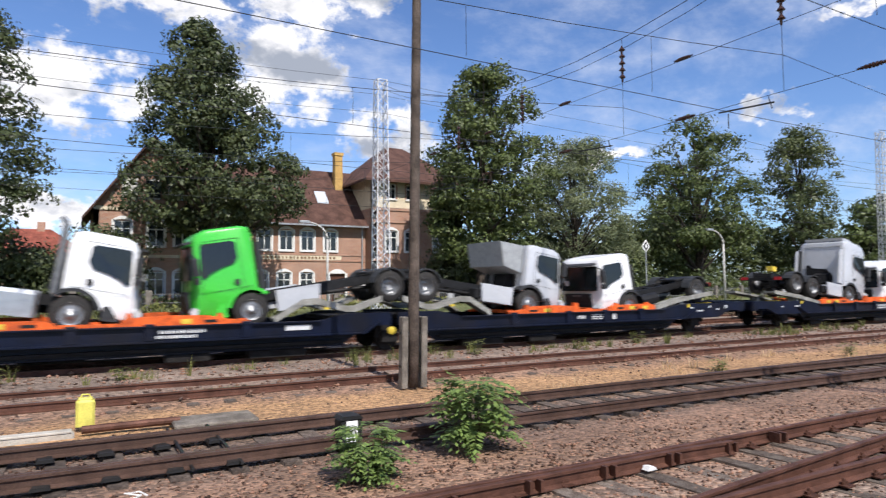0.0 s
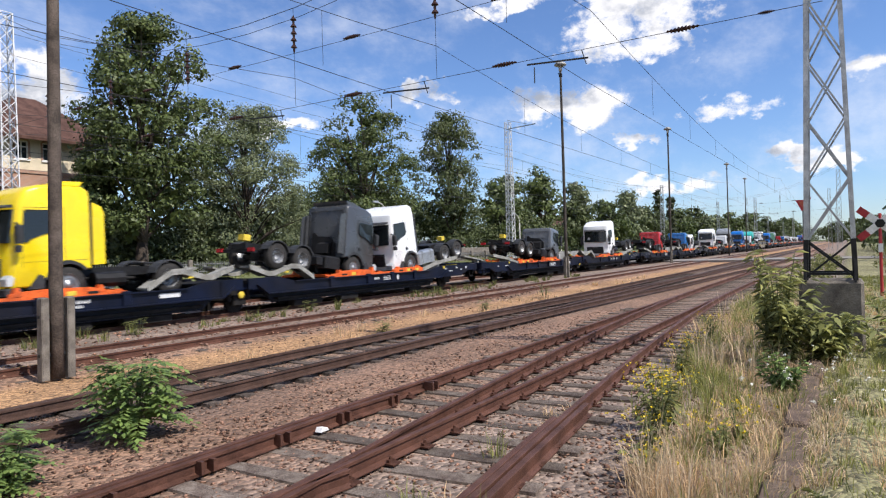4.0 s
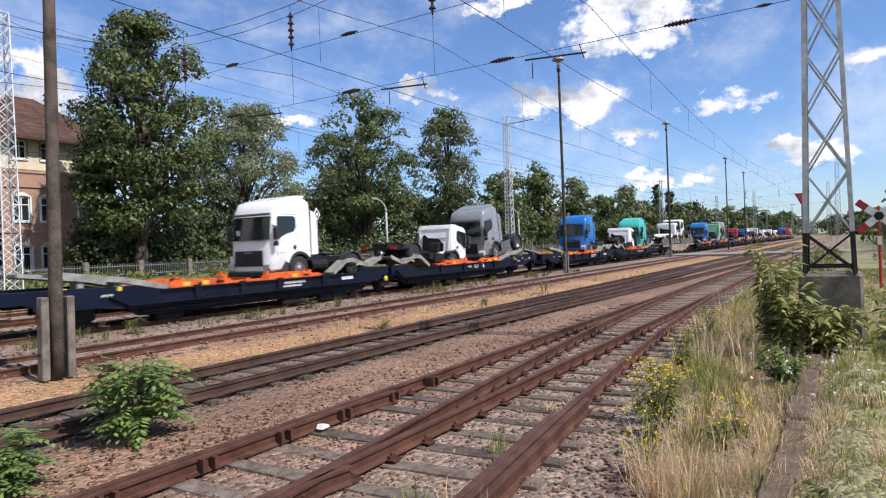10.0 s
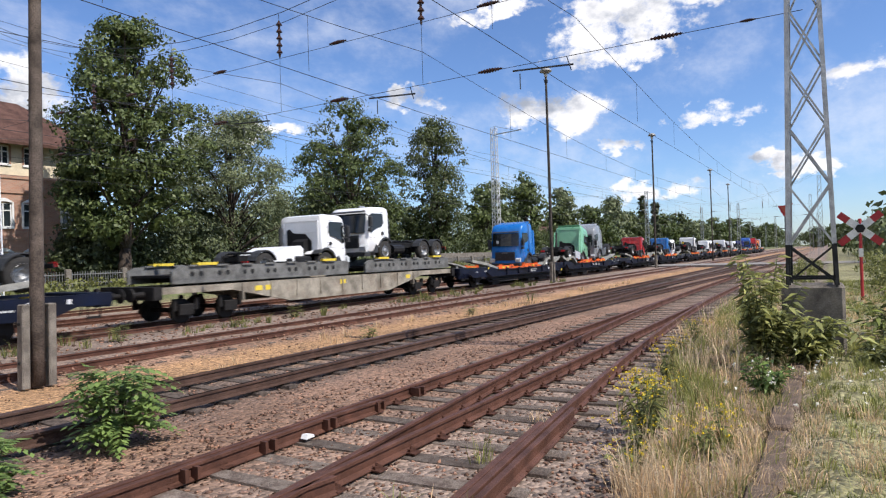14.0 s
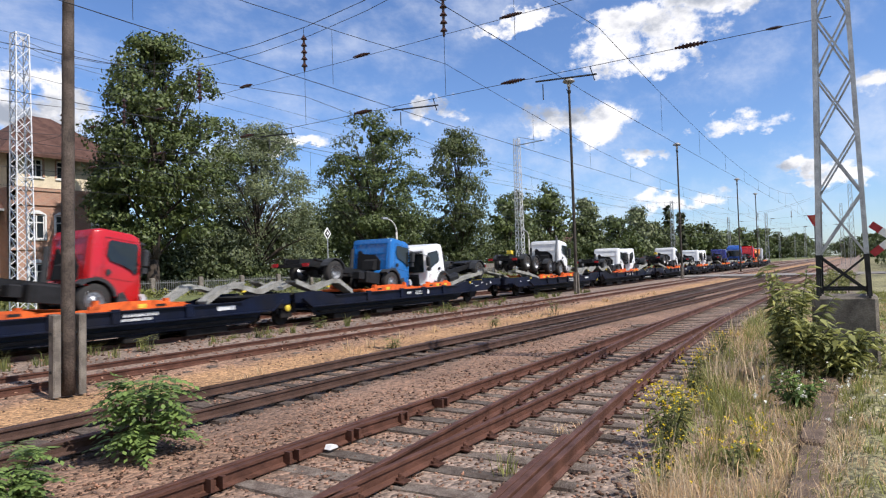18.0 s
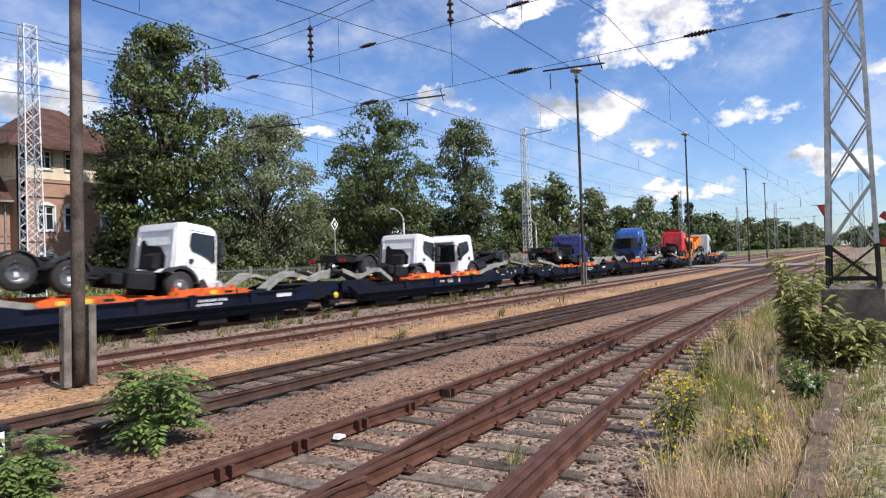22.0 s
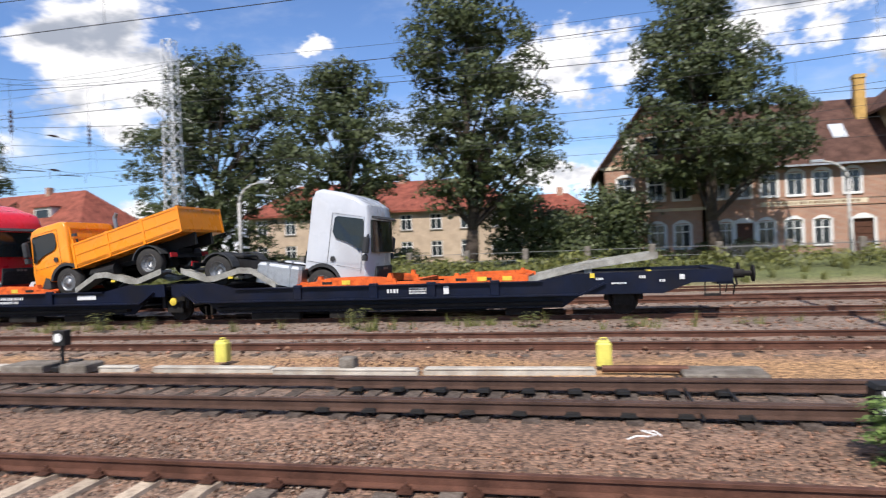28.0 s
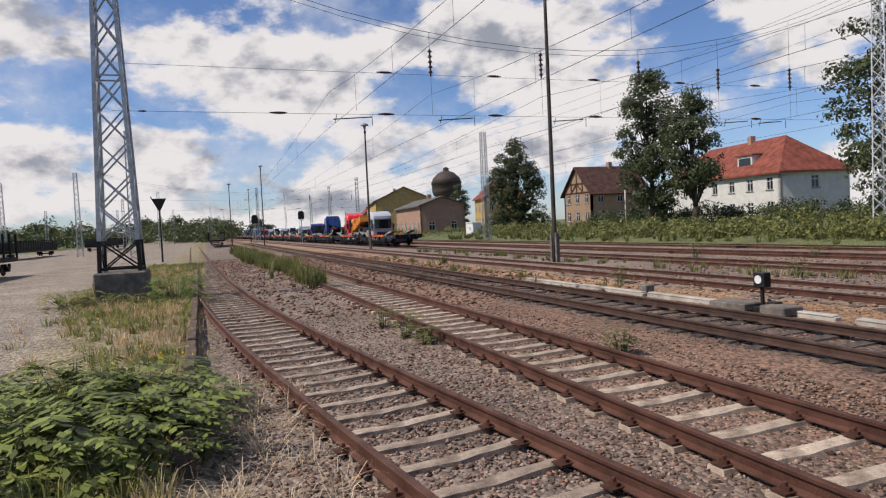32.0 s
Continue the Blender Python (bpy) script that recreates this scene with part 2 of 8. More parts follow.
STONE = mat("ballast_stone", (0.232, 0.126, 0.081), 0.92, 0, 0.28, 5.0, 0.5, rnd=0.8, island=True, col2=(0.12, 0.08, 0.064))
GRAVEL = mat("grey_gravel", (0.295, 0.212, 0.158), 0.92, 0, 0.28, 5.0, 0.5, rnd=0.7, island=True, col2=(0.15, 0.11, 0.09))
GALV = mat("galvanised_steel", (0.47, 0.49, 0.50), 0.45, 0.6, 0.16, 5.0, 0.15, dirt=(0.22, 0.18, 0.15, 0.4))
MASTPAINT = mat("pale_mast_paint", (0.74, 0.75, 0.76), 0.5, 0.1, 0.12, 5.0, 0.1, dirt=(0.3, 0.26, 0.22, 0.4))
BLACKP = mat("black_paint", (0.022, 0.022, 0.022), 0.5, 0, 0.2, 6.0, 0.15)
DARKPOLE = mat("dark_weathered_pole", (0.072, 0.062, 0.052), 0.75, 0, 0.28, 3.0, 0.5)
WOODPOLE = mat("weathered_wood_pole", (0.125, 0.098, 0.08), 0.85, 0, 0.3, 2.5, 0.7, fine=40)
WIRE = mat("catenary_wire", (0.07, 0.075, 0.075), 0.5, 0.6, 0.1, 5.0, 0)
INSUL = mat("brown_porcelain", (0.055, 0.03, 0.024), 0.25, 0, 0.1, 5.0, 0)
YELLOWP = mat("yellow_plastic", (0.66, 0.60, 0.13), 0.45, 0, 0.08, 6.0, 0.05, dirt=(0.35, 0.3, 0.08, 0.4))
WHITEP = mat("white_sign_paint", (0.78, 0.78, 0.76), 0.5, 0, 0.08, 5.0, 0.05, dirt=(0.45, 0.42, 0.38, 0.4))
REDP = mat("red_sign_paint", (0.42, 0.045, 0.05), 0.5, 0, 0.12, 5.0, 0.05)
PIPE = mat("pale_cable_duct", (0.48, 0.45, 0.39), 0.75, 0, 0.15, 3.0, 0.2, dirt=(0.3, 0.24, 0.18, 0.6))
NAVY = mat("navy_wagon_paint", (0.0042, 0.0075, 0.023), 0.4, 0.0, 0.25, 1.3, 0.06, spec=0.25, dirt=(0.014, 0.012, 0.012, 0.5))
ORANGE = mat("orange_cradle_paint", (0.80, 0.14, 0.028), 0.5, 0, 0.2, 4.0, 0.08, dirt=(0.22, 0.05, 0.025, 0.7))
GREYRAMP = mat("grey_ramp_steel", (0.34, 0.335, 0.30), 0.6, 0.2, 0.2, 3.0, 0.15, dirt=(0.17, 0.15, 0.12, 0.5))
PLATFORM = mat("grey_platform_steel", (0.185, 0.185, 0.175), 0.6, 0.2, 0.22, 3.0, 0.15, dirt=(0.09, 0.08, 0.07, 0.6))
UNDER = mat("dark_running_gear", (0.022, 0.02, 0.019), 0.7, 0.2, 0.25, 4.0, 0.2)
MARKW = mat("white_marking", (0.62, 0.63, 0.63), 0.6, 0, 0.1, 9.0, 0)
MARKY = mat("yellow_marking", (0.66, 0.50, 0.06), 0.6, 0, 0.1, 9.0, 0)
TYRE = mat("tyre_rubber", (0.022, 0.021, 0.021), 0.8, 0, 0.2, 8.0, 0.2, col2=(0.035, 0.033, 0.03))
RIM = mat("silver_rim", (0.27, 0.275, 0.28), 0.4, 0.7, 0.12, 8.0, 0)
CHASSIS = mat("black_chassis", (0.02, 0.02, 0.021), 0.55, 0.2, 0.2, 5.0, 0.1)
PLASTIC = mat("dark_grey_plastic", (0.04, 0.042, 0.045), 0.6, 0, 0.15, 6.0, 0.1)
CABGLASS = glass("cab_glass", (0.012, 0.015, 0.017), 0.04)
BLACKHOLE = mat("bare_cab_back", (0.012, 0.012, 0.013), 0.8, 0, 0.1, 5.0, 0.05)
ALU = mat("aluminium_tank", (0.58, 0.60, 0.62), 0.35, 0.8, 0.1, 5.0, 0.03)
HEADL = mat("headlight_lens", (0.55, 0.58, 0.6), 0.1, 0.2, 0.05, 5.0, 0)
TAILR = mat("tail_lamp_red", (0.40, 0.02, 0.025), 0.3, 0, 0.1, 5.0, 0)
PAINT = {
    "white": (0.80, 0.81, 0.81), "green": (0.05, 0.50, 0.045), "silver": (0.46, 0.48, 0.51), "grey": (0.105, 0.115, 0.13),
    "darkgrey": (0.052, 0.056, 0.062), "yellow": (0.80, 0.60, 0.008), "red": (0.44, 0.010, 0.014), "blue": (0.006, 0.135, 0.45),
    "midblue": (0.01, 0.125, 0.38), "teal": (0.045, 0.42, 0.38), "sage": (0.17, 0.40, 0.25), "navy": (0.022, 0.03, 0.20), "deepblue": (0.02, 0.07, 0.27),
    "orange": (0.80, 0.25, 0.012), "cabgrey": (0.22, 0.235, 0.25), "brightred": (0.68, 0.02, 0.03),
}


def paint(c):
    return mat("cab_paint_" + c, PAINT[c], 0.28, 0, 0.035, 1.5, 0.0, coat=0.25, spec=0.45, dirt=(*(0.6 * v + 0.03 for v in PAINT[c]), 0.3))


# ---- mesh helpers ----
def box(bm, x0, x1, y0, y1, z0, z1, bev=0.0):
    """A box; with bev its four upright and top edges are cut."""
    if bev <= 0:
        v = [bm.verts.new(p) for p in ((x0, y0, z0), (x1, y0, z0), (x1, y1, z0), (x0, y1, z0), (x0, y0, z1), (x1, y0, z1), (x1, y1, z1), (x0, y1, z1))]
        for f in ((3, 2, 1, 0), (4, 5, 6, 7), (0, 1, 5, 4), (1, 2, 6, 5), (2, 3, 7, 6), (3, 0, 4, 7)):
            bm.faces.new([v[i] for i in f])
        return v
    b = bev
    ring = lambda i, z: [bm.verts.new(p) for p in ((x0 + b + i, y0 + i, z), (x1 - b - i, y0 + i, z), (x1 - i, y0 + b + i, z), (x1 - i, y1 - b - i, z), (x1 - b - i, y1 - i, z), (x0 + b + i, y1 - i, z), (x0 + i, y1 - b - i, z), (x0 + i, y0 + b + i, z))]
    rs = [ring(0, z0), ring(0, z1 - b), ring(b * 0.8, z1)]
    loft(bm, rs)


def loft(bm, rings, cap=True, closed=True):
    for a, c in zip(rings, rings[1:]):
        n = len(a)
        for i in range(n if closed else n - 1):
            j = (i + 1) % n
            bm.faces.new((a[i], a[j], c[j], c[i]))
    if cap and closed:
        bm.faces.new(list(reversed(rings[0])))
        bm.faces.new(rings[-1])


def prism(bm, pts, y0, y1, inset=0.0):
    """An outline in x and z carried along y; inset rounds the two side edges."""
    cx = sum(p[0] for p in pts) / len(pts)
    cz = sum(p[1] for p in pts) / len(pts)
    def ring(y, k):
        return [bm.verts.new((cx + (x - cx) * k, y, cz + (z - cz) * k)) for x, z in pts]
    if inset:
        k = 1 - inset
        d = (y1 - y0) * 0.03
        rings = [ring(y0, k), ring(y0 + d, 1), ring(y1 - d, 1), ring(y1, k)]
    else:
        rings = [ring(y0, 1), ring(y1, 1)]
    loft(bm, rings)


def frustum(bm, a, b, r0, r1, n=8, cap=True):
    a, b = Vector(a), Vector(b)
    d = (b - a).normalized()
    u = d.orthogonal().normalized()
    w = d.cross(u)
    rs = [[bm.verts.new(p + (u * math.cos(2 * math.pi * i / n) + w * math.sin(2 * math.pi * i / n)) * r) for i in range(n)] for p, r in ((a, r0), (b, r1))]
    loft(bm, rs, cap)


def lathe(bm, prof, n=16, axis="z", at=(0, 0, 0), cap=True):
    """A profile of (radius, height) turned about an axis."""
    rs = []
    for r, h in prof:
        ring = []
        for i in range(n):
            c, s = r * math.cos(2 * math.pi * i / n), r * math.sin(2 * math.pi * i / n)
            p = (c, s, h) if axis == "z" else (c, -h, s)
            ring.append(bm.verts.new((p[0] + at[0], p[1] + at[1], p[2] + at[2])))
        rs.append(ring)
    loft(bm, rs, cap)


def bar(bm, a, b, w, h=None):
    """A square bar between two points."""
    a, b = Vector(a), Vector(b)
    h = h or w
    d = (b - a).normalized()
    up = Vector((0, 0, 1)) if abs(d.z) < 0.95 else Vector((0, 1, 0))
    u = d.cross(up).normalized() * (w / 2)
    v = u.cross(d).normalized() * (h / 2)
    loft(bm, [[bm.verts.new(p + q) for q in (u + v, -u + v, -u - v, u - v)] for p in (a, b)])


def tube(bm, pts, r, n=5):
    """One connected thin tube through points; r may be a list."""
    P = [Vector(p) for p in pts]
    rings = []
    for i, p in enumerate(P):
        d = (P[min(i + 1, len(P) - 1)] - P[max(i - 1, 0)]).normalized()
        ref = Vector((0, 1, 0)) if abs(d.y) < 0.9 else Vector((1, 0, 0))
        u = d.cross(ref).normalized()
        w = d.cross(u)
        q = r[i] if isinstance(r, (list, tuple)) else r
        rings.append([bm.verts.new(p + (u * math.cos(2 * math.pi * k / n) + w * math.sin(2 * math.pi * k / n)) * q) for k in range(n)])
    loft(bm, rings)


MESHES = {}


def to_mesh(name, bm, material, smooth=False, crease=0):
    bmesh.ops.recalc_face_normals(bm, faces=bm.faces)
    me = bpy.data.meshes.new(name)
    bm.to_mesh(me)
    bm.free()
    for m in (material if isinstance(material, (list, tuple)) else [material]):
        me.materials.append(m)
    if smooth:
        for p in me.polygons:
            p.use_smooth = True
    if crease:
        me.set_sharp_from_angle(angle=radians(crease))
    return me


def part(name, bm, material, parent, label="", smooth=False, kind="", at=None):
    """Links a bmesh (or a ready mesh) as one mesh object under a thing or a part."""
    me = bm if isinstance(bm, bpy.types.Mesh) else to_mesh(name, bm, material, smooth)
    ob = new(name, me)
    ob.parent = parent
    if at is not None:
        ob.matrix_basis = at
    if label or kind:
        tagged(ob, label, kind=kind)
    return ob


def thing(name, label, category, m=None, group="", kind=""):
    ob = new(name)
    ob.empty_display_size = 0.2
    if m is not None:
        ob.matrix_basis = m
    return tagged(ob, label, category, group, kind)


def solid(name, bm, material, label, category, kind="", group="", smooth=False):
    ob = new(name, to_mesh(name, bm, material, smooth))
    return tagged(ob, label, category, group, kind)


def cached(key, make, material, smooth=False, crease=0):
    if key not in MESHES:
        bm = bmesh.new()
        make(bm)
        MESHES[key] = to_mesh(key[0] if isinstance(key, tuple) else key, bm, material, smooth, crease)
    return MESHES[key]


def quads_mesh(name, pts, faces, material):
    me = bpy.data.meshes.new(name)
    pts = np.asarray(pts, np.float32)
    faces = np.asarray(faces, np.int32)
    k = faces.shape[1]
    me.vertices.add(len(pts)); me.vertices.foreach_set("co", pts.ravel())
    me.loops.add(faces.size); me.loops.foreach_set("vertex_index", faces.ravel())
    me.polygons.add(len(faces))
    me.polygons.foreach_set("loop_start", np.arange(0, faces.size, k, dtype=np.int32))
    me.polygons.foreach_set("loop_total", np.full(len(faces), k, np.int32))
    me.update(calc_edges=True)
    me.validate()
    me.materials.append(material)
    return me


# ---- ground and tracks ----
def ground_z(x, y):
    """Height of the ground sheet: trackbed, raised strip on the near side, slope behind the far tracks."""
    z = -0.235 + (0.036 if x > -3.0 else 0.018) * min(1.0, max(0.0, (7.4 - y) / 0.6)) * min(1.0, max(0.0, (y + 0.6) / 0.6))
    z += 0.105 * min(1.0, max(0.0, (y - 12.75) / 0.3))
    if y > 28.5:
        z += 0.85 * min(1.0, (y - 28.5) / 7.0)
    k = 0.45 if x > 0 else -0.1 + 0.004 * x
    if y < k:
        z += 0.16 * min(1.0, (k - y) / 0.35)
    return z


def ground_mat():
    m = bpy.data.materials.new("yard_ground")
    m.use_nodes = True
    nt = m.node_tree
    ln = nt.links.new
    b = nt.nodes["Principled BSDF"]
    tc = nt.nodes.new("ShaderNodeTexCoord")
    sep = nt.nodes.new("ShaderNodeSeparateXYZ")
    ln(tc.outputs["Object"], sep.inputs[0])
    wob = node(nt, "ShaderNodeTexNoise", Scale=0.55, Detail=6.0, Roughness=0.65)
    ln(tc.outputs["Object"], wob.inputs["Vector"])
    def math_(op, a, c):
        n = nt.nodes.new("ShaderNodeMath"); n.operation = op
        for i, v in enumerate((a, c)):
            if isinstance(v, (int, float)):
                n.inputs[i].default_value = v
            else:
                ln(v, n.inputs[i])
        return n.outputs[0]
    y = math_("ADD", sep.outputs["Y"], math_("MULTIPLY", math_("SUBTRACT", wob.outputs["Fac"], 0.5), 1.8))
    def ramp(stops, lo, hi):
        mr = nt.nodes.new("ShaderNodeMapRange")
        mr.inputs["From Min"].default_value, mr.inputs["From Max"].default_value = lo, hi
        ln(y, mr.inputs["Value"])
        cr = nt.nodes.new("ShaderNodeValToRGB")
        els = cr.color_ramp.elements
        while len(els) < len(stops):
            els.new(0.5)
        for e, (p, c) in zip(els, stops):
            e.position, e.color = (p - lo) / (hi - lo), (*c, 1)
        ln(mr.outputs[0], cr.inputs[0])
        return cr.outputs[0]
    dry, sand, brn = (0.24, 0.195, 0.11), (0.325, 0.188, 0.09), (0.205, 0.122, 0.079)
    # one dark tone: oily bed of track 3, darker band along track 5
    gry, dark_bed, grn = (0.205, 0.152, 0.118), (0.13, 0.09, 0.068), (0.11, 0.125, 0.045)
    gl = (0.18, 0.135, 0.105)
    olive = (0.20, 0.185, 0.09)
    dust = (0.25, 0.205, 0.155)
    right = ramp([(-9, grn), (-3, olive), (0.1, olive), (0.7, gry), (3.6, gry), (5.9, brn), (7.4, brn), (8.25, dark_bed), (9.5, dark_bed), (10.5, sand), (12.1, sand), (12.9, brn), (15.0, gry), (17.5, gry), (18.4, dark_bed), (20.2, dark_bed), (21, gry), (26.5, gry), (29, dry), (31, grn)], -10, 34)
    left = ramp([(-46, grn), (-38, dust), (-3.6, dust), (-2.6, dry), (-0.6, dry), (0.1, gl), (3.0, gl), (5.9, brn), (7.4, brn), (8.25, dark_bed), (9.5, dark_bed), (10.4, brn), (12.4, sand), (13.0, gry), (15.0, gry), (17.5, gry), (18.4, dark_bed), (20.2, dark_bed), (21, gry), (27, gry), (29, grn), (31, grn)], -48, 34)
    sx = nt.nodes.new("ShaderNodeMapRange"); sx.interpolation_type = "SMOOTHSTEP"
    sx.inputs["From Min"].default_value, sx.inputs["From Max"].default_value = -7.0, 0.5
    ln(sep.outputs["X"], sx.inputs["Value"])
    mx = nt.nodes.new("ShaderNodeMix"); mx.data_type = "RGBA"
    ln(sx.outputs[0], mx.inputs[0]); ln(left, mx.inputs[6]); ln(right, mx.inputs[7])
    # stones of the bed and patches of dirt
    vor = node(nt, "ShaderNodeTexVoronoi", Scale=17.0)
    ln(tc.outputs["Object"], vor.inputs["Vector"])
    vr = nt.nodes.new("ShaderNodeSeparateColor"); ln(vor.outputs["Color"], vr.inputs[0])
    st = nt.nodes.new("ShaderNodeMapRange"); st.inputs["To Min"].default_value, st.inputs["To Max"].default_value = 0.45, 1.6
    ln(vr.outputs[0], st.inputs["Value"])
    big = node(nt, "ShaderNodeTexNoise", Scale=0.35, Detail=5.0, Roughness=0.6)
    ln(tc.outputs["Object"], big.inputs["Vector"])
    bg = nt.nodes.new("ShaderNodeMapRange"); bg.inputs["From Min"].default_value, bg.inputs["From Max"].default_value = 0.3, 0.7
    bg.inputs["To Min"].default_value, bg.inputs["To Max"].default_value = 0.7, 1.3
    ln(big.outputs["Fac"], bg.inputs["Value"])
    hv = nt.nodes.new("ShaderNodeHueSaturation")
    ln(mx.outputs[2], hv.inputs["Color"]); ln(math_("MULTIPLY", st.outputs[0], bg.outputs[0]), hv.inputs["Value"])
    ln(hv.outputs[0], b.inputs["Base Color"])
    b.inputs["Roughness"].default_value = 0.95
    bp = node(nt, "ShaderNodeBump", Strength=0.9, Distance=0.04)
    ln(vor.outputs["Distance"], bp.inputs["Height"])
    bp.invert = True
    ln(bp.outputs[0], b.inputs["Normal"])
    return m


def build_ground():
    xs = sorted(set([-3000, -1500, -800, -450, -280, -190, -130] + [-100 + 4 * i for i in range(15)] + [-40 + 1.0 * i for i in range(81)] + [44 + 4 * i for i in range(15)] + [130, 190, 280, 450, 800, 1500, 3000]))
    ys = sorted(set([-3000, -1000, -400, -150, -60, -30, -20, -14, -10, -7, -5] + [-4 + 0.25 * i for i in range(26)] + [3 + 0.8 * i for i in range(34)] + [30.2 + 0.9 * i for i in range(9)] + [42, 46, 55, 70, 100, 160, 300, 600, 1500, 3000]))
    pts, fs = [], []
    for x in xs:
        for y in ys:
            near = abs(x) < 60 and -5 < y < 30
            pts.append((x, y, ground_z(x, y) + ((0.035 if y > 7.4 else 0.014) * noise.noise((x * 0.9, y * 0.9, 0.3)) if near else 0)))
    ny = len(ys)
    for i in range(len(xs) - 1):
        for j in range(ny - 1):
            a = i * ny + j
            fs.append((a, a + ny, a + ny + 1, a + 1))
    g = new("ground", quads_mesh("ground", pts, fs, ground_mat()))
    for p in g.data.polygons:
        p.use_smooth = True
    tagged(g, "brown ballast, sand and dry grass of a railway yard", "ground", kind="structure")


RAILPROF = [(-0.065, -0.16), (0.065, -0.16), (0.065, -0.148), (0.012, -0.125), (0.012, -0.045), (0.036, -0.034), (0.036, -0.004), (0.028, 0.0), (-0.028, 0.0), (-0.036, -0.004), (-0.036, -0.034), (-0.012, -0.045), (-0.012, -0.125), (-0.065, -0.148)]


def rail(name, path, parent, material, polished=False, label="", drop=0.0):
    """One rail, its section carried along points (x, y)."""
    bm = bmesh.new()
    rings = []
    for i, (x, y) in enumerate(path):
        a, b = path[max(i - 1, 0)], path[min(i + 1, len(path) - 1)]
        d = Vector((b[0] - a[0], b[1] - a[1])).normalized()
        rings.append([bm.verts.new((x - d.y * o, y + d.x * o, z)) for o, z in RAILPROF])
    loft(bm, rings)
    ob = part(name, bm, [material, RAILTOP], parent, label, at=pose(0, 0, drop))
    if polished:
        for p in ob.data.polygons:
            if p.normal.z > 0.9 and p.center.z > -0.01:
                p.material_index = 1
    return ob


T2Y, T3Y, T4Y, T5Y, T6Y, T7Y = 4.77, 8.9, 13.95, 19.0, 23.6, 28.2
G2 = 0.755


def t1y(x):
    """Centre of the curved siding that leaves the second track."""
    d = 30.0 - x
    if d <= 0:
        return T2Y
    if d < 33:
        return T2Y - 0.0022 * d * d
    if d < 48:
        return T2Y - 2.396 - 0.1452 * (d - 33) + 0.0024 * (d - 33) ** 2
    y0 = T2Y - 2.396 - 0.1452 * 15 + 0.0024 * 225
    return y0 - 0.02 * (d - 48) - 0.53 * (1 - math.exp(-(d - 48) / 10.0))


def line(y, x0, x1, step=20.0):
    n = max(1, int((x1 - x0) / step))
    return [(x0 + (x1 - x0) * i / n, y) for i in range(n + 1)]


def sleeper_mesh(key, length, w, h, material, variant=0):
    r = random.Random(variant * 7 + int(length * 10))
    def make(bm):
        n = 9
        rs = []
        for i in range(n):
            s = -length / 2 + length * i / (n - 1)
            dip = 0.018 * (1 - abs(2 * i / (n - 1) - 1))
            a, b = r.uniform(-0.014, 0.014), r.uniform(-0.014, 0.014)
            d1, d2 = dip + r.uniform(0, 0.012), dip + r.uniform(0, 0.012)
            rs.append([bm.verts.new(p) for p in ((-w / 2 + a, s, -h), (w / 2 + b, s, -h), (w / 2 - 0.02 + b, s, -d1), (-w / 2 + 0.02 + a, s, -d2))])
        loft(bm, rs)
    return cached((key, length, variant), make, material)


def sleepers(*args):
    """Four worn versions of one sleeper."""
    return [sleeper_mesh(*args, v) for v in range(4)]


def chair_mesh():
    def make(bm):
        box(bm, -0.07, 0.07, -0.17, 0.17, 0, 0.016)
        for s in (-1, 1):
            box(bm, -0.045, 0.045, s * 0.085 - 0.016, s * 0.085 + 0.016, 0.016, 0.045)
            lathe(bm, [(0.017, 0.045), (0.017, 0.075), (0.006, 0.082)], 6, at=(0, s * 0.085, 0))
    return cached("rail_clip", make, RAIL)


def track(name, label, centre, x0, x1, rails, material, sleeper, sx0, sx1, step=0.63, chairs=(0, 0), polished=False, sunk=0.0, drop=0.0):
    t = thing(name, label, "railway track", kind="structure")
    for r in rails:
        rail("rail", r, t, material, polished, drop=drop)
    x = sx0
    i = 0
    while x < sx1:
        me, jit = sleeper(x)
        y = centre(x)
        yaw = math.degrees(math.atan2(centre(x + 0.5) - centre(x - 0.5), 1.0))
        yaw = yaw if abs(yaw) < 8 else 0.0
        z = (-0.155 if material is not RAIL or x < -3.3 else -0.163) - sunk
        part("sleeper", random.choice(me), None, t, at=pose(x, y, z + random.uniform(-0.008, 0.006), random.uniform(-.6, .6), 0, yaw + random.uniform(-jit, jit)))
        if chairs[0] < x < chairs[1]:
            for s in (-G2, G2):
                part("rail_clip", chair_mesh(), None, t, at=pose(x, y + s, z, 0, 0, yaw))
        x += step * random.uniform(0.97, 1.03)
    return t


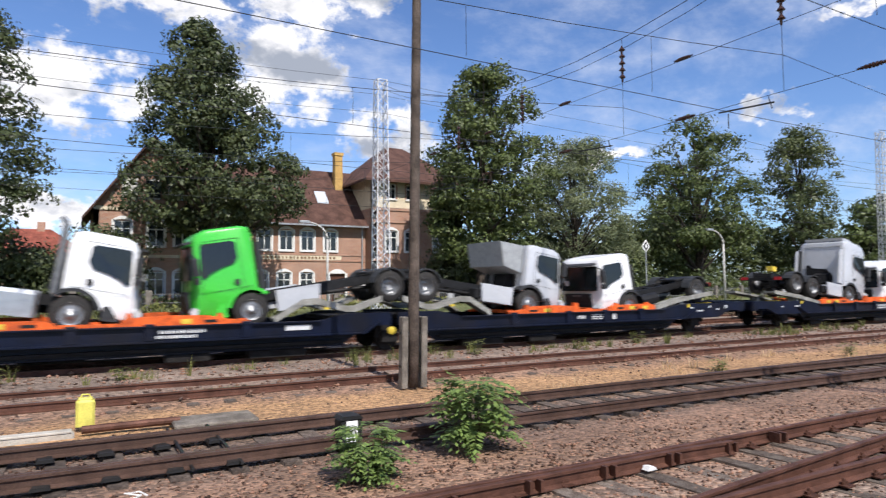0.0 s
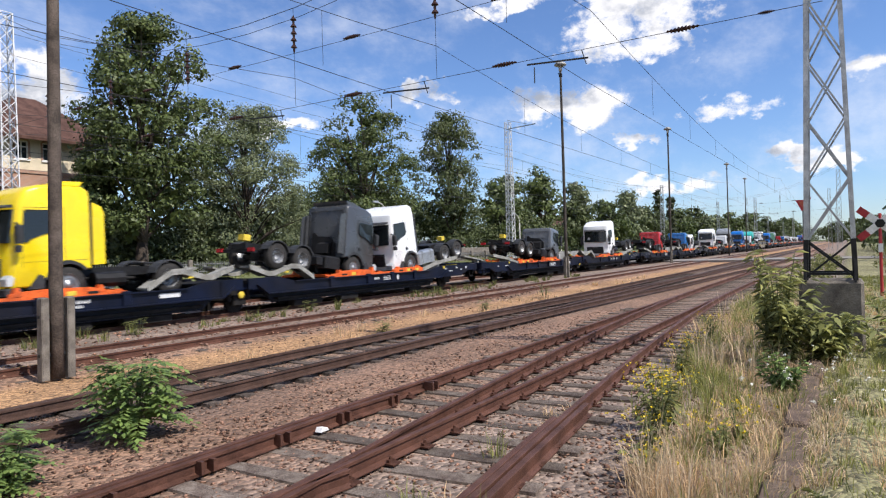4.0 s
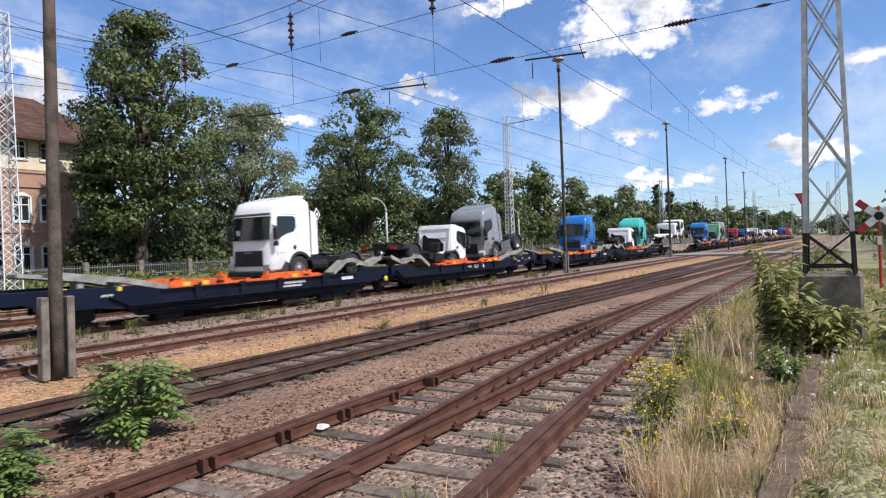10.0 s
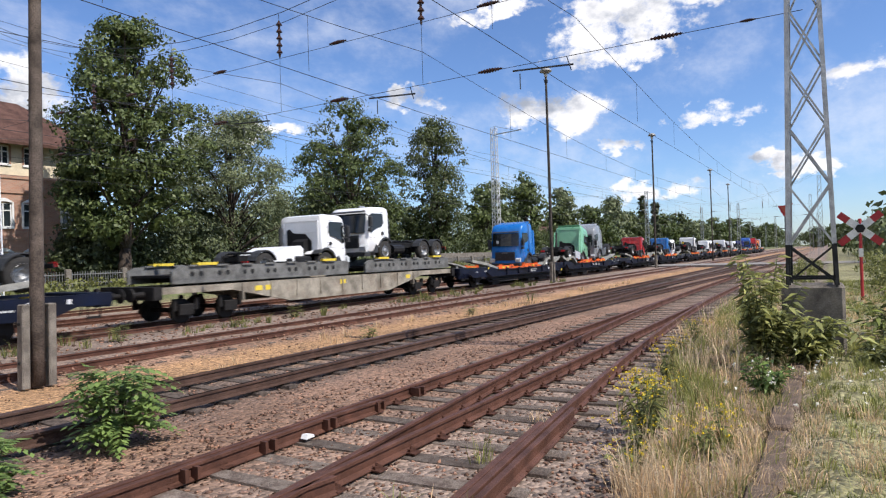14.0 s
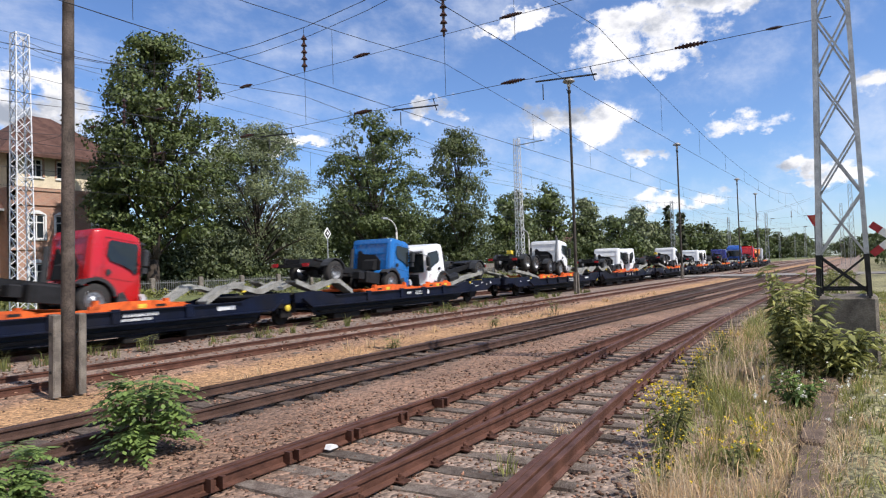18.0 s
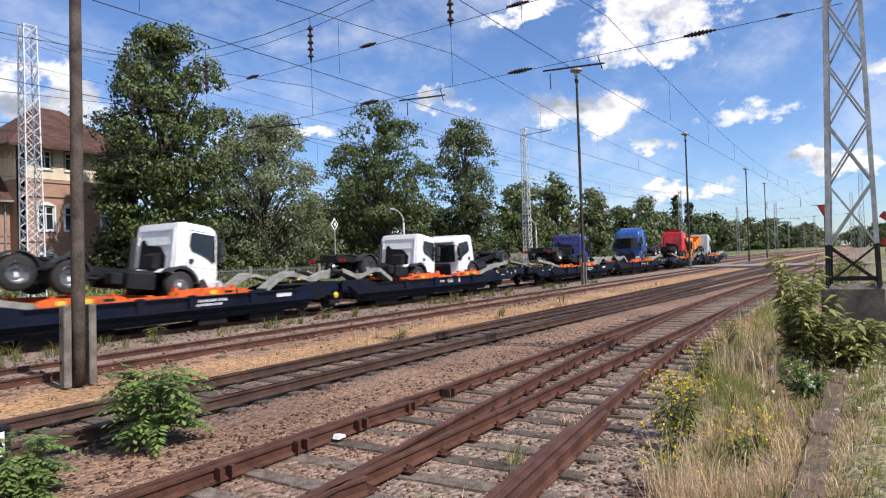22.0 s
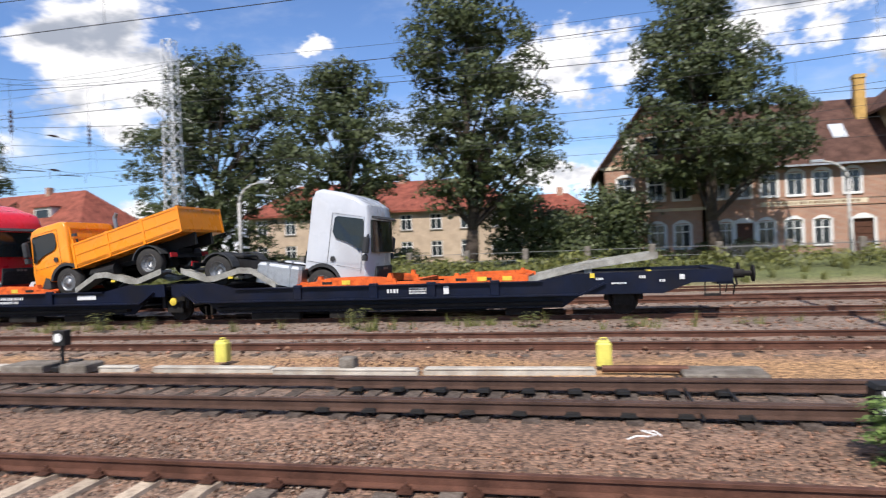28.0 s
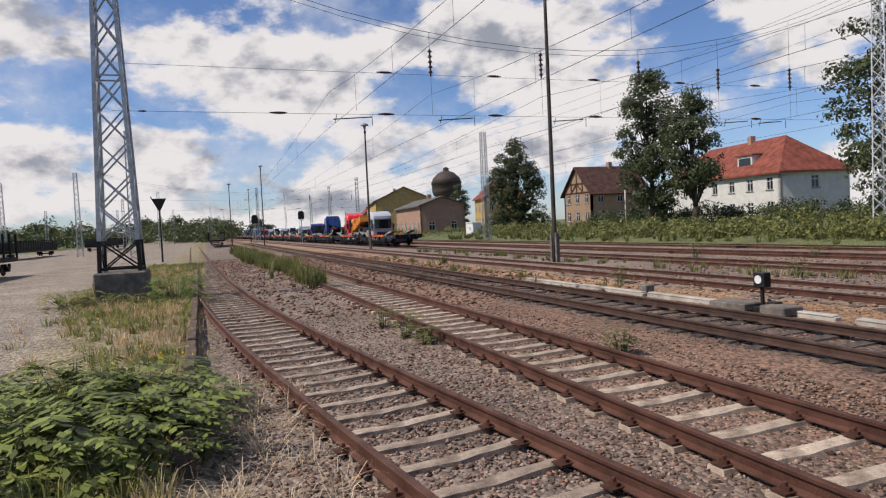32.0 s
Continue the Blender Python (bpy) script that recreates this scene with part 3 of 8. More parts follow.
def build_tracks():
    conc = sleepers("concrete_sleeper", 1.86, 0.22, 0.14, CONC)
    conc1 = sleepers("old_concrete_sleeper", 1.62, 0.19, 0.14, CONC1)
    wood = sleepers("timber_sleeper", 2.5, 0.25, 0.14, WOODSL)
    oiled = sleepers("oiled_sleeper", 1.95, 0.25, 0.14, OILSL)
    long_ = sleepers("timber_sleeper", 3.5, 0.25, 0.14, WOODSL)
    # second track, straight
    track("track_2", "rusty siding on pale and timber sleepers", lambda x: T2Y if x < -3.3 or x > 32 else (T2Y + t1y(x)) / 2, -140, 160,
          [line(T2Y + s, -140, 160) for s in (-G2, G2)], RAIL,
          lambda x: (conc, 0.8) if x < -3.3 else ((long_, 1.5) if x < 22 else (wood, 1.2)), -42, 62, 0.62, (-14, -3.3))
    # curved siding
    xs = [-150, -120, -90] + [-70 + 2 * i for i in range(51)]
    lower = [(x, t1y(x) - G2) for x in xs]
    upper = [(x, t1y(x) + G2) for x in xs]
    track("track_1", "rusty curved siding joining the next track at a turnout", t1y, -150, 30, [lower, upper], RAIL,
          lambda x: (conc1, 0.8), -60, -4.2, 0.62, (-14, -3), drop=-0.005)
    # rail fastenings on the long timbers of the turnout
    t2 = bpy.data.objects["track_2"]
    for i in range(30):
        x = -2.9 + 0.62 * i
        for y, a in ((T2Y - G2, 0), (T2Y + G2, 0), (t1y(x) - G2, 7), (t1y(x) + G2, 7)):
            part("rail_clip", chair_mesh(), None, t2, at=pose(x, y, -0.163, 0, 0, a))
    # frog wing rails and check rails of the turnout
    tn = thing("turnout_frog", "rusty crossing nose and check rails between two sidings", "turnout", kind="structure")
    rail("check_rail", [(x, t1y(x) - G2 + 0.085) for x in (2.6, 3.4, 4.4, 5.4, 6.4, 7.0)], tn, RAIL, drop=-0.011)
    rail("check_rail", [(x, T2Y + G2 - 0.085 - (0.05 if x in (2.4, 7.2) else 0)) for x in (2.4, 3.2, 6.4, 7.2)], tn, RAIL, drop=-0.011)
    rail("check_rail", [(x, t1y(x) - G2 - 0.1) for x in (4.2, 5.0, 6.0, 7.0, 7.8)], tn, RAIL, drop=-0.011)
    rail("wing_rail", [(4.5, t1y(4.5) + G2 - 0.09), (3.6, T2Y - G2 - 0.1), (2.6, T2Y - G2 - 0.16)], tn, RAIL, drop=-0.011)
    rail("wing_rail", [(4.5, T2Y - G2 - 0.1), (3.6, t1y(3.6) + G2 + 0.09), (2.6, t1y(2.6) + G2 + 0.16)], tn, RAIL, drop=-0.011)
    for i in range(6):
        bm = bmesh.new()
        x = 3.0 + 1.02 * i
        prism(bm, [(-0.02, -0.15), (0.02, -0.15), (0.02, -0.02), (-0.02, -0.02)], -0.2, -0.04)
        prism(bm, [(0.12, -0.15), (0.16, -0.15), (0.16, -0.03), (0.12, -0.03)], -0.2, -0.04)
        part("check_rail_bracket", bm, RAIL, tn, at=pose(x, T2Y + G2, 0.0))
    # oiled track with a crossover that leaves it towards +x
    def x3(x):
        d = max(0.0, x - 6.0)
        return T3Y - min(0.0017 * d * d, 1.2 + 0.045 * max(0, d - 26.5))
    t3 = track("track_3", "dark oiled track on timber sleepers", lambda x: T3Y, -160, 170,
               [line(T3Y + s, -160, 170) for s in (-G2, G2)], DARKRAIL, lambda x: (oiled, 1.0), -34, 48, 0.64, sunk=0.035)
    for s in (-G2, G2):
        rail("diverging_rail", [(6 + 3 * i, x3(6 + 3 * i) + s) for i in range(24)], t3, DARKRAIL)
        rail("switch_blade", [(-4.0 + 2 * i, T3Y + s * (0.90 - 0.045 * (5 - i) / 5)) for i in range(6)], t3, DARKRAIL)
    slab = sleeper_mesh("slide_chair", 0.5, 0.2, 0.05, BLACKP)
    for i in range(9):
        for s in (-1, 1):
            part("slide_chair", slab, None, t3, at=pose(-3.6 + 0.66 * i, T3Y + s * 0.62, -0.11))
    bm = bmesh.new()
    bar(bm, (1.2, T3Y - 0.95, -0.13), (1.2, T3Y + 1.5, -0.13), 0.035)
    bar(bm, (1.75, T3Y - 0.95, -0.13), (1.75, T3Y + 1.5, -0.13), 0.035)
    part("stretcher_rod", bm, BLACKP, t3)
    track("track_4", "main track with worn rails and dark timber sleepers", lambda x: T4Y, -300, 300,
          [line(T4Y + s, -300, 300, 40) for s in (-G2, G2)], RAIL, lambda x: (wood, 0.6), -30, 40, 0.65, (0, 0), True, 0.03)
    track("track_5", "running track with bright rail heads under the train", lambda x: T5Y, -600, 700,
          [line(T5Y + s, -600, 700, 60) for s in (-G2, G2)], RAIL, lambda x: (wood, 0.6), -30, 34, 0.65, (0, 0), True, 0.03)
    for i, y in ((6, T6Y), (7, T7Y)):
        track("track_%d" % i, "far rusty track in gravel and weeds", lambda x: y, -300, 300,
              [line(y + s, -300, 300, 40) for s in (-G2, G2)], RAIL, lambda x: (wood, 0.8), -40, 8, 0.66, sunk=0.02)


def stones_mesh(name, n, area, seed, size=(0.02, 0.045), dens=None, zf=None, material=None):
    """Loose stones: squashed, jittered eight-cornered lumps."""
    rs = np.random.RandomState(seed)
    x0, x1, y0, y1 = area
    P = np.stack([rs.uniform(x0, x1, n), rs.uniform(y0, y1, n)], 1)
    if dens is not None:
        P = P[np.array([rs.rand() < dens(*p) for p in P])]
    n = len(P)
    r = rs.uniform(size[0], size[1], n) * (1 + 0.6 * rs.rand(n) ** 3)
    base = np.array([(1, 0, 0), (-1, 0, 0), (0, 1, 0), (0, -1, 0), (0, 0, 1), (0, 0, -1)], float)
    faces = np.array([(0, 2, 4), (2, 1, 4), (1, 3, 4), (3, 0, 4), (2, 0, 5), (1, 2, 5), (3, 1, 5), (0, 3, 5)])
    V = base[None] * r[:, None, None] * rs.uniform(0.65, 1.25, (n, 6, 1)) + rs.normal(0, 0.22, (n, 6, 3)) * r[:, None, None]
    V[:, :, 2] *= 0.55
    a = rs.uniform(0, 6.28, n)
    c, s = np.cos(a)[:, None], np.sin(a)[:, None]
    V = np.stack([V[..., 0] * c - V[..., 1] * s, V[..., 0] * s + V[..., 1] * c, V[..., 2]], -1)
    Z = np.array([ground_z(*p) for p in P]) + r * 0.18
    V += np.stack([P[:, 0], P[:, 1], Z], 1)[:, None]
    F = (faces[None] + 6 * np.arange(n)[:, None, None]).reshape(-1, 3)
    return quads_mesh(name, V.reshape(-1, 3), F, material or STONE)


def build_stones():
    def dens(x, y):
        if y < 0.9 and x > 0:
            return 0.1
        if 10.4 < y < 12.7 and x > -3:
            return 0.05
        return 1.0 / (1 + max(0.0, math.hypot(x, y) - 5) ** 1.25 / 9)
    o = new("ballast_stones", stones_mesh("ballast_stones", 82000, (-17, 22, 0.3, 12.6), 5, (0.011, 0.029), dens))
    tagged(o, "loose reddish brown ballast stones between the sidings", "ballast", kind="stuff")
    o = new("ballast_stones", stones_mesh("ballast_stones_left", 9000, (-62, -16, 0.3, 12.4), 8, (0.035, 0.07)))
    tagged(o, "brown ballast stones along the distant sidings", "ballast", kind="stuff")
    o = new("gravel", stones_mesh("gravel", 27000, (-16, -2.2, -0.1, 7.0), 7, (0.011, 0.026), lambda x, y: 1.0 / (1 + max(0.0, math.hypot(x, y) - 4) ** 1.3 / 6), None, GRAVEL))
    tagged(o, "fine grey brown gravel between the sidings", "gravel", kind="stuff")
    o = new("ballast_stones", stones_mesh("ballast_stones_far", 7500, (-22, 34, 12.6, 23), 6, (0.03, 0.06)))
    tagged(o, "grey brown ballast stones along the main tracks", "ballast", kind="stuff")


# ---- the train ----
WAGON_L, RAIL_Y = 33.15, T5Y
WHEEL_R = 0.48
MOVERS = []


def travelled(t):
    """Metres that the train has run since the start."""
    if t <= 28.5:
        return 14.757 * t + 0.0320 * t * t - 0.35 * math.exp(-((t - 7.3) / 3.2) ** 2)
    k = [(28.5, 446.57), (29.2, 458.0), (30.0, 471.2), (31.0, 487.4), (32.0, 503.4)]
    for (a, p), (b, q) in zip(k, k[1:]):
        if t <= b:
            return p + (q - p) * (t - a) / (b - a)
    return k[-1][1]


def wheelset(parent, x, at_z=0.40, cap=None):
    def make(bm):
        for s in (-1, 1):
            lathe(bm, [(0.0, -0.06), (0.40, -0.06), (0.40, 0.06), (0.12, 0.075), (0.0, 0.08)], 18, "y", (0, s * 0.76, 0))
        frustum(bm, (0, -0.8, 0), (0, 0.8, 0), 0.08, 0.08, 8)
        for s in (-1, 1):
            box(bm, -0.28, 0.28, s * 1.02 - 0.1, s * 1.02 + 0.1, -0.12, 0.22, 0.03)
            for q in (-0.42, 0.42):
                frustum(bm, (q, s * 1.02, 0.02), (q, s * 1.02, 0.4), 0.09, 0.09, 8)
    part("wheelset", cached("wheelset", make, UNDER), None, parent, at=pose(x, 0, at_z))
    if cap:
        part("axle_cap", cached("axle_cap", lambda bm: lathe(bm, [(0.0, 0), (0.12, 0), (0.12, 0.05), (0.06, 0.08), (0, 0.08)], 12, "y"), MARKY), None, parent, "yellow axle box cap", at=pose(x, -1.16, 0.62))




def unit_parts(w, x0, s):
    """One half of the articulated wagon; s = +1 runs from the joint to the right, -1 to the left."""
    m = pose(x0, 0, 0) @ Matrix.Diagonal((s, 1, 1, 1))
    def mk(key, f, material, name, label=""):
        k = (key, s)
        if k not in MESHES:
            bm = bmesh.new()
            f(bm)
            if s < 0:
                for v in bm.verts:
                    v.co.x = -v.co.x
            MESHES[k] = to_mesh(key, bm, material)
        return part(name, MESHES[k], None, w, label, at=pose(x0, 0, 0))
    for side, nm in ((-1, "near"), (1, "far")):
        y = side * 1.38
        yi = y - side * 0.34
        up = [(0.12, 0.80), (0.75, 0.80), (1.0, 0.62), (12.6, 0.60), (14.6, 0.60), (15.3, 0.86), (16.28, 0.86), (16.28, 1.2), (12.3, 1.16), (11.4, 1.0), (2.3, 1.0), (1.5, 1.18), (0.12, 1.18)]
        mk("side_sill_" + nm, lambda bm: prism(bm, up, y - 0.05, y + 0.05), NAVY, "side_sill")
        mk("lower_web_" + nm, lambda bm: prism(bm, [(1.0, 0.64), (1.55, 0.24), (12.0, 0.24), (12.6, 0.64)], yi - 0.05, yi + 0.05), NAVY, "lower_web")
        o = y + side * 0.15
        mk("ledge_" + nm, lambda bm: prism(bm, [(0.5, 0.97), (1.0, 0.625), (12.5, 0.625), (13.1, 0.92), (13.15, 0.88), (12.52, 0.585), (0.98, 0.585), (0.46, 0.94)], min(y, o), max(y, o)), NAVY, "ledge")
        mk("top_flange_" + nm, lambda bm: box(bm, 2.3, 11.5, min(y, o), max(y, o), 0.965, 1.0), NAVY, "top_flange")
        mk("bottom_flange_" + nm, lambda bm: box(bm, 1.7, 11.9, min(yi, yi + side * 0.1), max(yi, yi + side * 0.1), 0.24, 0.27), NAVY, "bottom_flange")
        for q in (4.35, 6.7, 8.4, 10.2):
            mk("bracket_%s_%d" % (nm, q * 10), lambda bm: box(bm, q - 0.13, q + 0.13, min(y, y + side * 0.13), max(y, y + side * 0.13), 0.64, 1.05, 0.02), NAVY, "bracket")
    def floor(bm):
        box(bm, 1.6, 12.0, -1.3, 1.3, 0.34, 0.42)
    mk("wagon_floor", floor, UNDER, "floor")
    mk("inner_deck", lambda bm: box(bm, 0.15, 1.9, -1.3, 1.3, 0.98, 1.1), UNDER, "inner_deck")
    mk("end_deck", lambda bm: box(bm, 12.2, 16.2, -1.3, 1.3, 1.0, 1.1), UNDER, "end_deck")
    mk("headstock", lambda bm: box(bm, 15.9, 16.3, -1.4, 1.4, 0.80, 1.2, 0.03), NAVY, "headstock")
    def brake(bm):
        for a, b, z0, z1, q in ((2.6, 4.2, 0.02, 0.24, -0.9), (5.2, 6.3, 0.05, 0.24, -1.0), (8.0, 9.6, 0.04, 0.24, 0.8), (10.4, 11.4, 0.04, 0.24, -0.8)):
            box(bm, a, b, q - 0.18, q + 0.18, z0, z1, 0.03)
        frustum(bm, (3.0, 0.2, 0.16), (4.6, 0.2, 0.16), 0.16, 0.16, 10)
        bar(bm, (1.8, -0.6, 0.14), (12, -0.6, 0.14), 0.04)
    mk("brake_gear", brake, UNDER, "brake_gear")
    for y in (-0.875, 0.875):
        def buf(bm, y=y):
            lathe(bm, [(0.0, 0), (0.11, 0), (0.11, 0.38), (0.07, 0.38), (0.07, 0.55), (0.22, 0.57), (0.22, 0.61), (0, 0.63)], 12)
            bmesh.ops.rotate(bm, verts=bm.verts, matrix=Matrix.Rotation(radians(90), 3, "Y"))
            bmesh.ops.translate(bm, verts=bm.verts, vec=(16.28, y, 1.03))
        mk("buffer_%d" % (y > 0), buf, UNDER, "buffer")
    def hook(bm):
        box(bm, 16.25, 16.65, -0.06, 0.06, 0.95, 1.08, 0.02)
        tube(bm, [(16.6, 0, 0.97), (16.66, 0, 0.7), (16.55, 0, 0.62)], 0.03)
    mk("coupling_hook", hook, UNDER, "coupling_hook")
    for i, y in enumerate((-0.5, 0.5)):
        mk("brake_hose_%d" % i, lambda bm: tube(bm, [(16.3, y, 0.9), (16.5, y, 0.7), (16.45, y, 0.45)], 0.02), UNDER, "brake_hose")
    mk("shunter_step", lambda bm: (box(bm, 15.6, 16.0, -1.35, -1.3, 0.5, 0.56), bar(bm, (15.62, -1.33, 0.55), (15.62, -1.33, 0.9), 0.03), bar(bm, (15.98, -1.33, 0.55), (15.98, -1.33, 0.9), 0.03)), UNDER, "shunter_step")
    wheelset(w, x0 + s * 13.6)
    def cr_front(side):
        def f(bm):
            y = side * 1.235
            prism(bm, [(4.25, 1.0), (7.35, 1.0), (7.3, 1.16), (6.9, 1.22), (6.3, 1.25), (5.3, 1.23), (4.9, 1.14), (4.25, 1.07)], y - 0.075, y + 0.075)
        return f
    def cr_rear(side):
        def f(bm):
            y = side * 1.235
            prism(bm, [(8.7, 1.0), (11.1, 1.0), (11.1, 1.15), (10.8, 1.22), (9.0, 1.19), (8.75, 1.13)], y - 0.075, y + 0.075)
        return f
    def cr_link(side):
        def f(bm):
            y = side * 1.235
            prism(bm, [(7.352, 1.0), (8.698, 1.0), (8.698, 1.08), (7.352, 1.08)], y - 0.05, y + 0.05)
        return f
    def cr_plate(side, a, b):
        def f(bm):
            y = side * 1.326
            prism(bm, [(a, 1.0), (b, 1.0), (b - 0.1, 1.19), (a + 0.2, 1.19)], y - 0.014, y + 0.014)
        return f
    for side in (-1, 1):
        mk("wheel_cradle_front_%d" % side, cr_front(side), ORANGE, "wheel_cradle", "orange steel wheel cradle")
        mk("wheel_cradle_rear_%d" % side, cr_rear(side), ORANGE, "wheel_cradle", "orange steel wheel cradle")
        mk("cradle_link_%d" % side, cr_link(side), ORANGE, "cradle_link", "low orange bar between the cradles")
        mk("cradle_plate_front_%d" % side, cr_plate(side, 4.9, 6.6), ORANGE, "cradle_plate", "orange side plate")
        mk("cradle_plate_rear_%d" % side, cr_plate(side, 8.9, 11.0), ORANGE, "cradle_plate", "orange side plate")
    for side in (-1, 1):
        for q, h in ((5.0, 1.28), (7.15, 1.32), (9.1, 1.26), (10.7, 1.28)):
            mk("cradle_peg_%d_%d" % (side, q * 100), lambda bm: prism(bm, [(q - 0.1, 1.1), (q + 0.1, 1.1), (q + 0.05, h), (q - 0.04, h)], side * 1.235 - 0.09, side * 1.235 + 0.09), ORANGE, "cradle_peg")
    for q in (4.4, 7.9, 10.95):
        mk("cradle_cross_bar_%d" % (q * 100), lambda bm: box(bm, q - 0.1, q + 0.1, -1.15, 1.15, 1.02, 1.12), ORANGE, "cradle_cross_bar")
    for q in (5.7, 9.7, 10.4):
        # no slot is cut; a thin black plate paints in its shade
        mk("cradle_slot_%d" % (q * 100), lambda bm: box(bm, q - 0.62, q - 0.3, -1.35, -1.345, 1.05, 1.12), BLACKP, "cradle_slot", "black plate for the shade of a slot in the cradle")
        mk("cradle_mark_%d" % (q * 100), lambda bm: box(bm, q, q + 0.26, -1.351, -1.346, 1.03, 1.15), MARKY, "cradle_marking", "yellow patch on the cradle")
    def ramp_in(side):
        def f(bm):
            y = side * 0.98
            top = [(0.35, 1.62), (1.2, 1.33), (1.5, 1.34), (2.35, 1.57), (2.75, 1.55), (3.55, 1.08)]
            prism(bm, top + [(x, z - 0.07 - 0.05 * (0.5 < x < 3.0)) for x, z in reversed(top)], y - 0.26, y + 0.26)
            prism(bm, [(x, z + 0.06) for x, z in top] + [(x, z - 0.12) for x, z in reversed(top)], y + side * 0.27 - 0.015, y + side * 0.27 + 0.015)
        return f
    mk("inner_ramp_near", ramp_in(-1), GREYRAMP, "wheel_ramp", "grey humped steel wheel ramp")
    mk("inner_ramp_far", ramp_in(1), GREYRAMP, "wheel_ramp", "grey humped steel wheel ramp")
    def ramp_o(side):
        def f(bm):
            y = side * 0.98
            top = [(10.9, 1.02), (12.6, 1.38), (14.5, 1.62)]
            prism(bm, top + [(x, z - 0.09) for x, z in reversed(top)], y - 0.26, y + 0.26)
            prism(bm, [(x, z + 0.05) for x, z in top] + [(x, z - 0.12) for x, z in reversed(top)], y + side * 0.27 - 0.015, y + side * 0.27 + 0.015)
            box(bm, 12.6, 12.8, y - 0.2, y + 0.2, 1.1, 1.32)
        return f
    mk("outer_ramp_near", ramp_o(-1), GREYRAMP, "wheel_ramp", "grey sloping steel wheel ramp")
    mk("outer_ramp_far", ramp_o(1), GREYRAMP, "wheel_ramp", "grey sloping steel wheel ramp")
    for i, q in enumerate(((12.75, 12.87, -1.46, -1.42, 1.04, 1.16), (14.2, 14.32, -1.3, -0.7, 1.12, 1.2), (2.0, 2.15, -1.30, -1.2, 1.3, 1.36))):
        mk("yellow_latch_%d" % i, lambda bm: box(bm, *q), MARKY, "latch", "yellow latch")
    def letters(bm):
        r = random.Random(7 if s > 0 else 9)
        y = -1.447
        def word(x, z, n, h):
            for i in range(n):
                q = x + i * h * 0.85
                box(bm, q, q + h * r.uniform(0.45, 0.68), y - 0.002, y, z, z + h)
        if s > 0:
            word(7.1, 0.76, 4, 0.11)
            for z in (0.86, 0.79, 0.72):
                word(7.75, z, 14, 0.045)
            box(bm, 8.75, 8.9, y - 0.002, y, 0.7, 0.92)
            word(12.9, 0.98, 4, 0.06); word(13.3, 0.86, 9, 0.05); word(14.0, 1.0, 3, 0.07); word(14.5, 0.9, 3, 0.06)
            box(bm, 15.0, 15.12, y - 0.002, y, 0.95, 1.08)
        else:
            word(5.4, 0.80, 13, 0.10); word(5.6, 0.68, 16, 0.075)
            box(bm, 2.6, 3.3, y - 0.002, y, 0.76, 0.9)
            word(13.0, 0.9, 6, 0.07); word(14.2, 0.9, 3, 0.06)
    tagged(mk("marking_bars", letters, MARKW, "lettering", "white stencilled markings"), kind="stuff")


def wagon(i):
    w = thing("car_carrier_wagon", "navy blue articulated flat wagon with orange cradles on the running track", "railway wagon", group="wagons of the train")
    unit_parts(w, 16.58, -1)
    unit_parts(w, 16.58, 1)
    wheelset(w, 16.58, 0.40, True)
    return w


def rack(parent, x0, x1):
    """A raised grey platform frame on which a lorry stands."""
    for s in (-1, 1):
        bm = bmesh.new()
        y = s * 1.15
        prism(bm, [(x0, 1.3), (x1, 1.3), (x1, 1.78), (x1 - 0.15, 1.86), (x0 + 0.3, 1.86), (x0, 1.7)], y - 0.05, y + 0.05)
        n = int((x1 - x0) / 1.1)
        for i in range(n):
            q = x0 + 0.6 + i * (x1 - x0 - 1) / n
            box(bm, q, q + 0.5, y - 0.12, y + 0.12, 1.84, 1.9)
        part("platform_beam", bm, PLATFORM, parent, "grey perforated platform beam")
        # holes are not cut: black discs on the face give their inner shade
        bm = bmesh.new()
        for i in range(n):
            q = x0 + 0.75 + i * (x1 - x0 - 1) / n
            o = y + s * 0.055
            for d in (0, 0.35):
                lathe(bm, [(0, 0), (0.09, 0), (0.09, 0.006), (0, 0.006)], 7, "y", (q + d, o, 1.6))
        part("beam_hole", bm, BLACKP, parent, "black discs for the shade inside oval holes")
        bm = bmesh.new()
        for i in range(2):
            q = x0 + 0.9 + i * (x1 - x0 - 2.6)
            box(bm, q, q + 0.8, y - 0.14, y + 0.14, 1.88, 1.97)
        part("wheel_chock", bm, MARKY, parent, "yellow wheel chock")
    bm = bmesh.new()
    box(bm, x0 + 0.1, x1 - 0.1, -1.1, 1.1, 1.5, 1.58)
    part("platform_deck", bm, UNDER, parent)


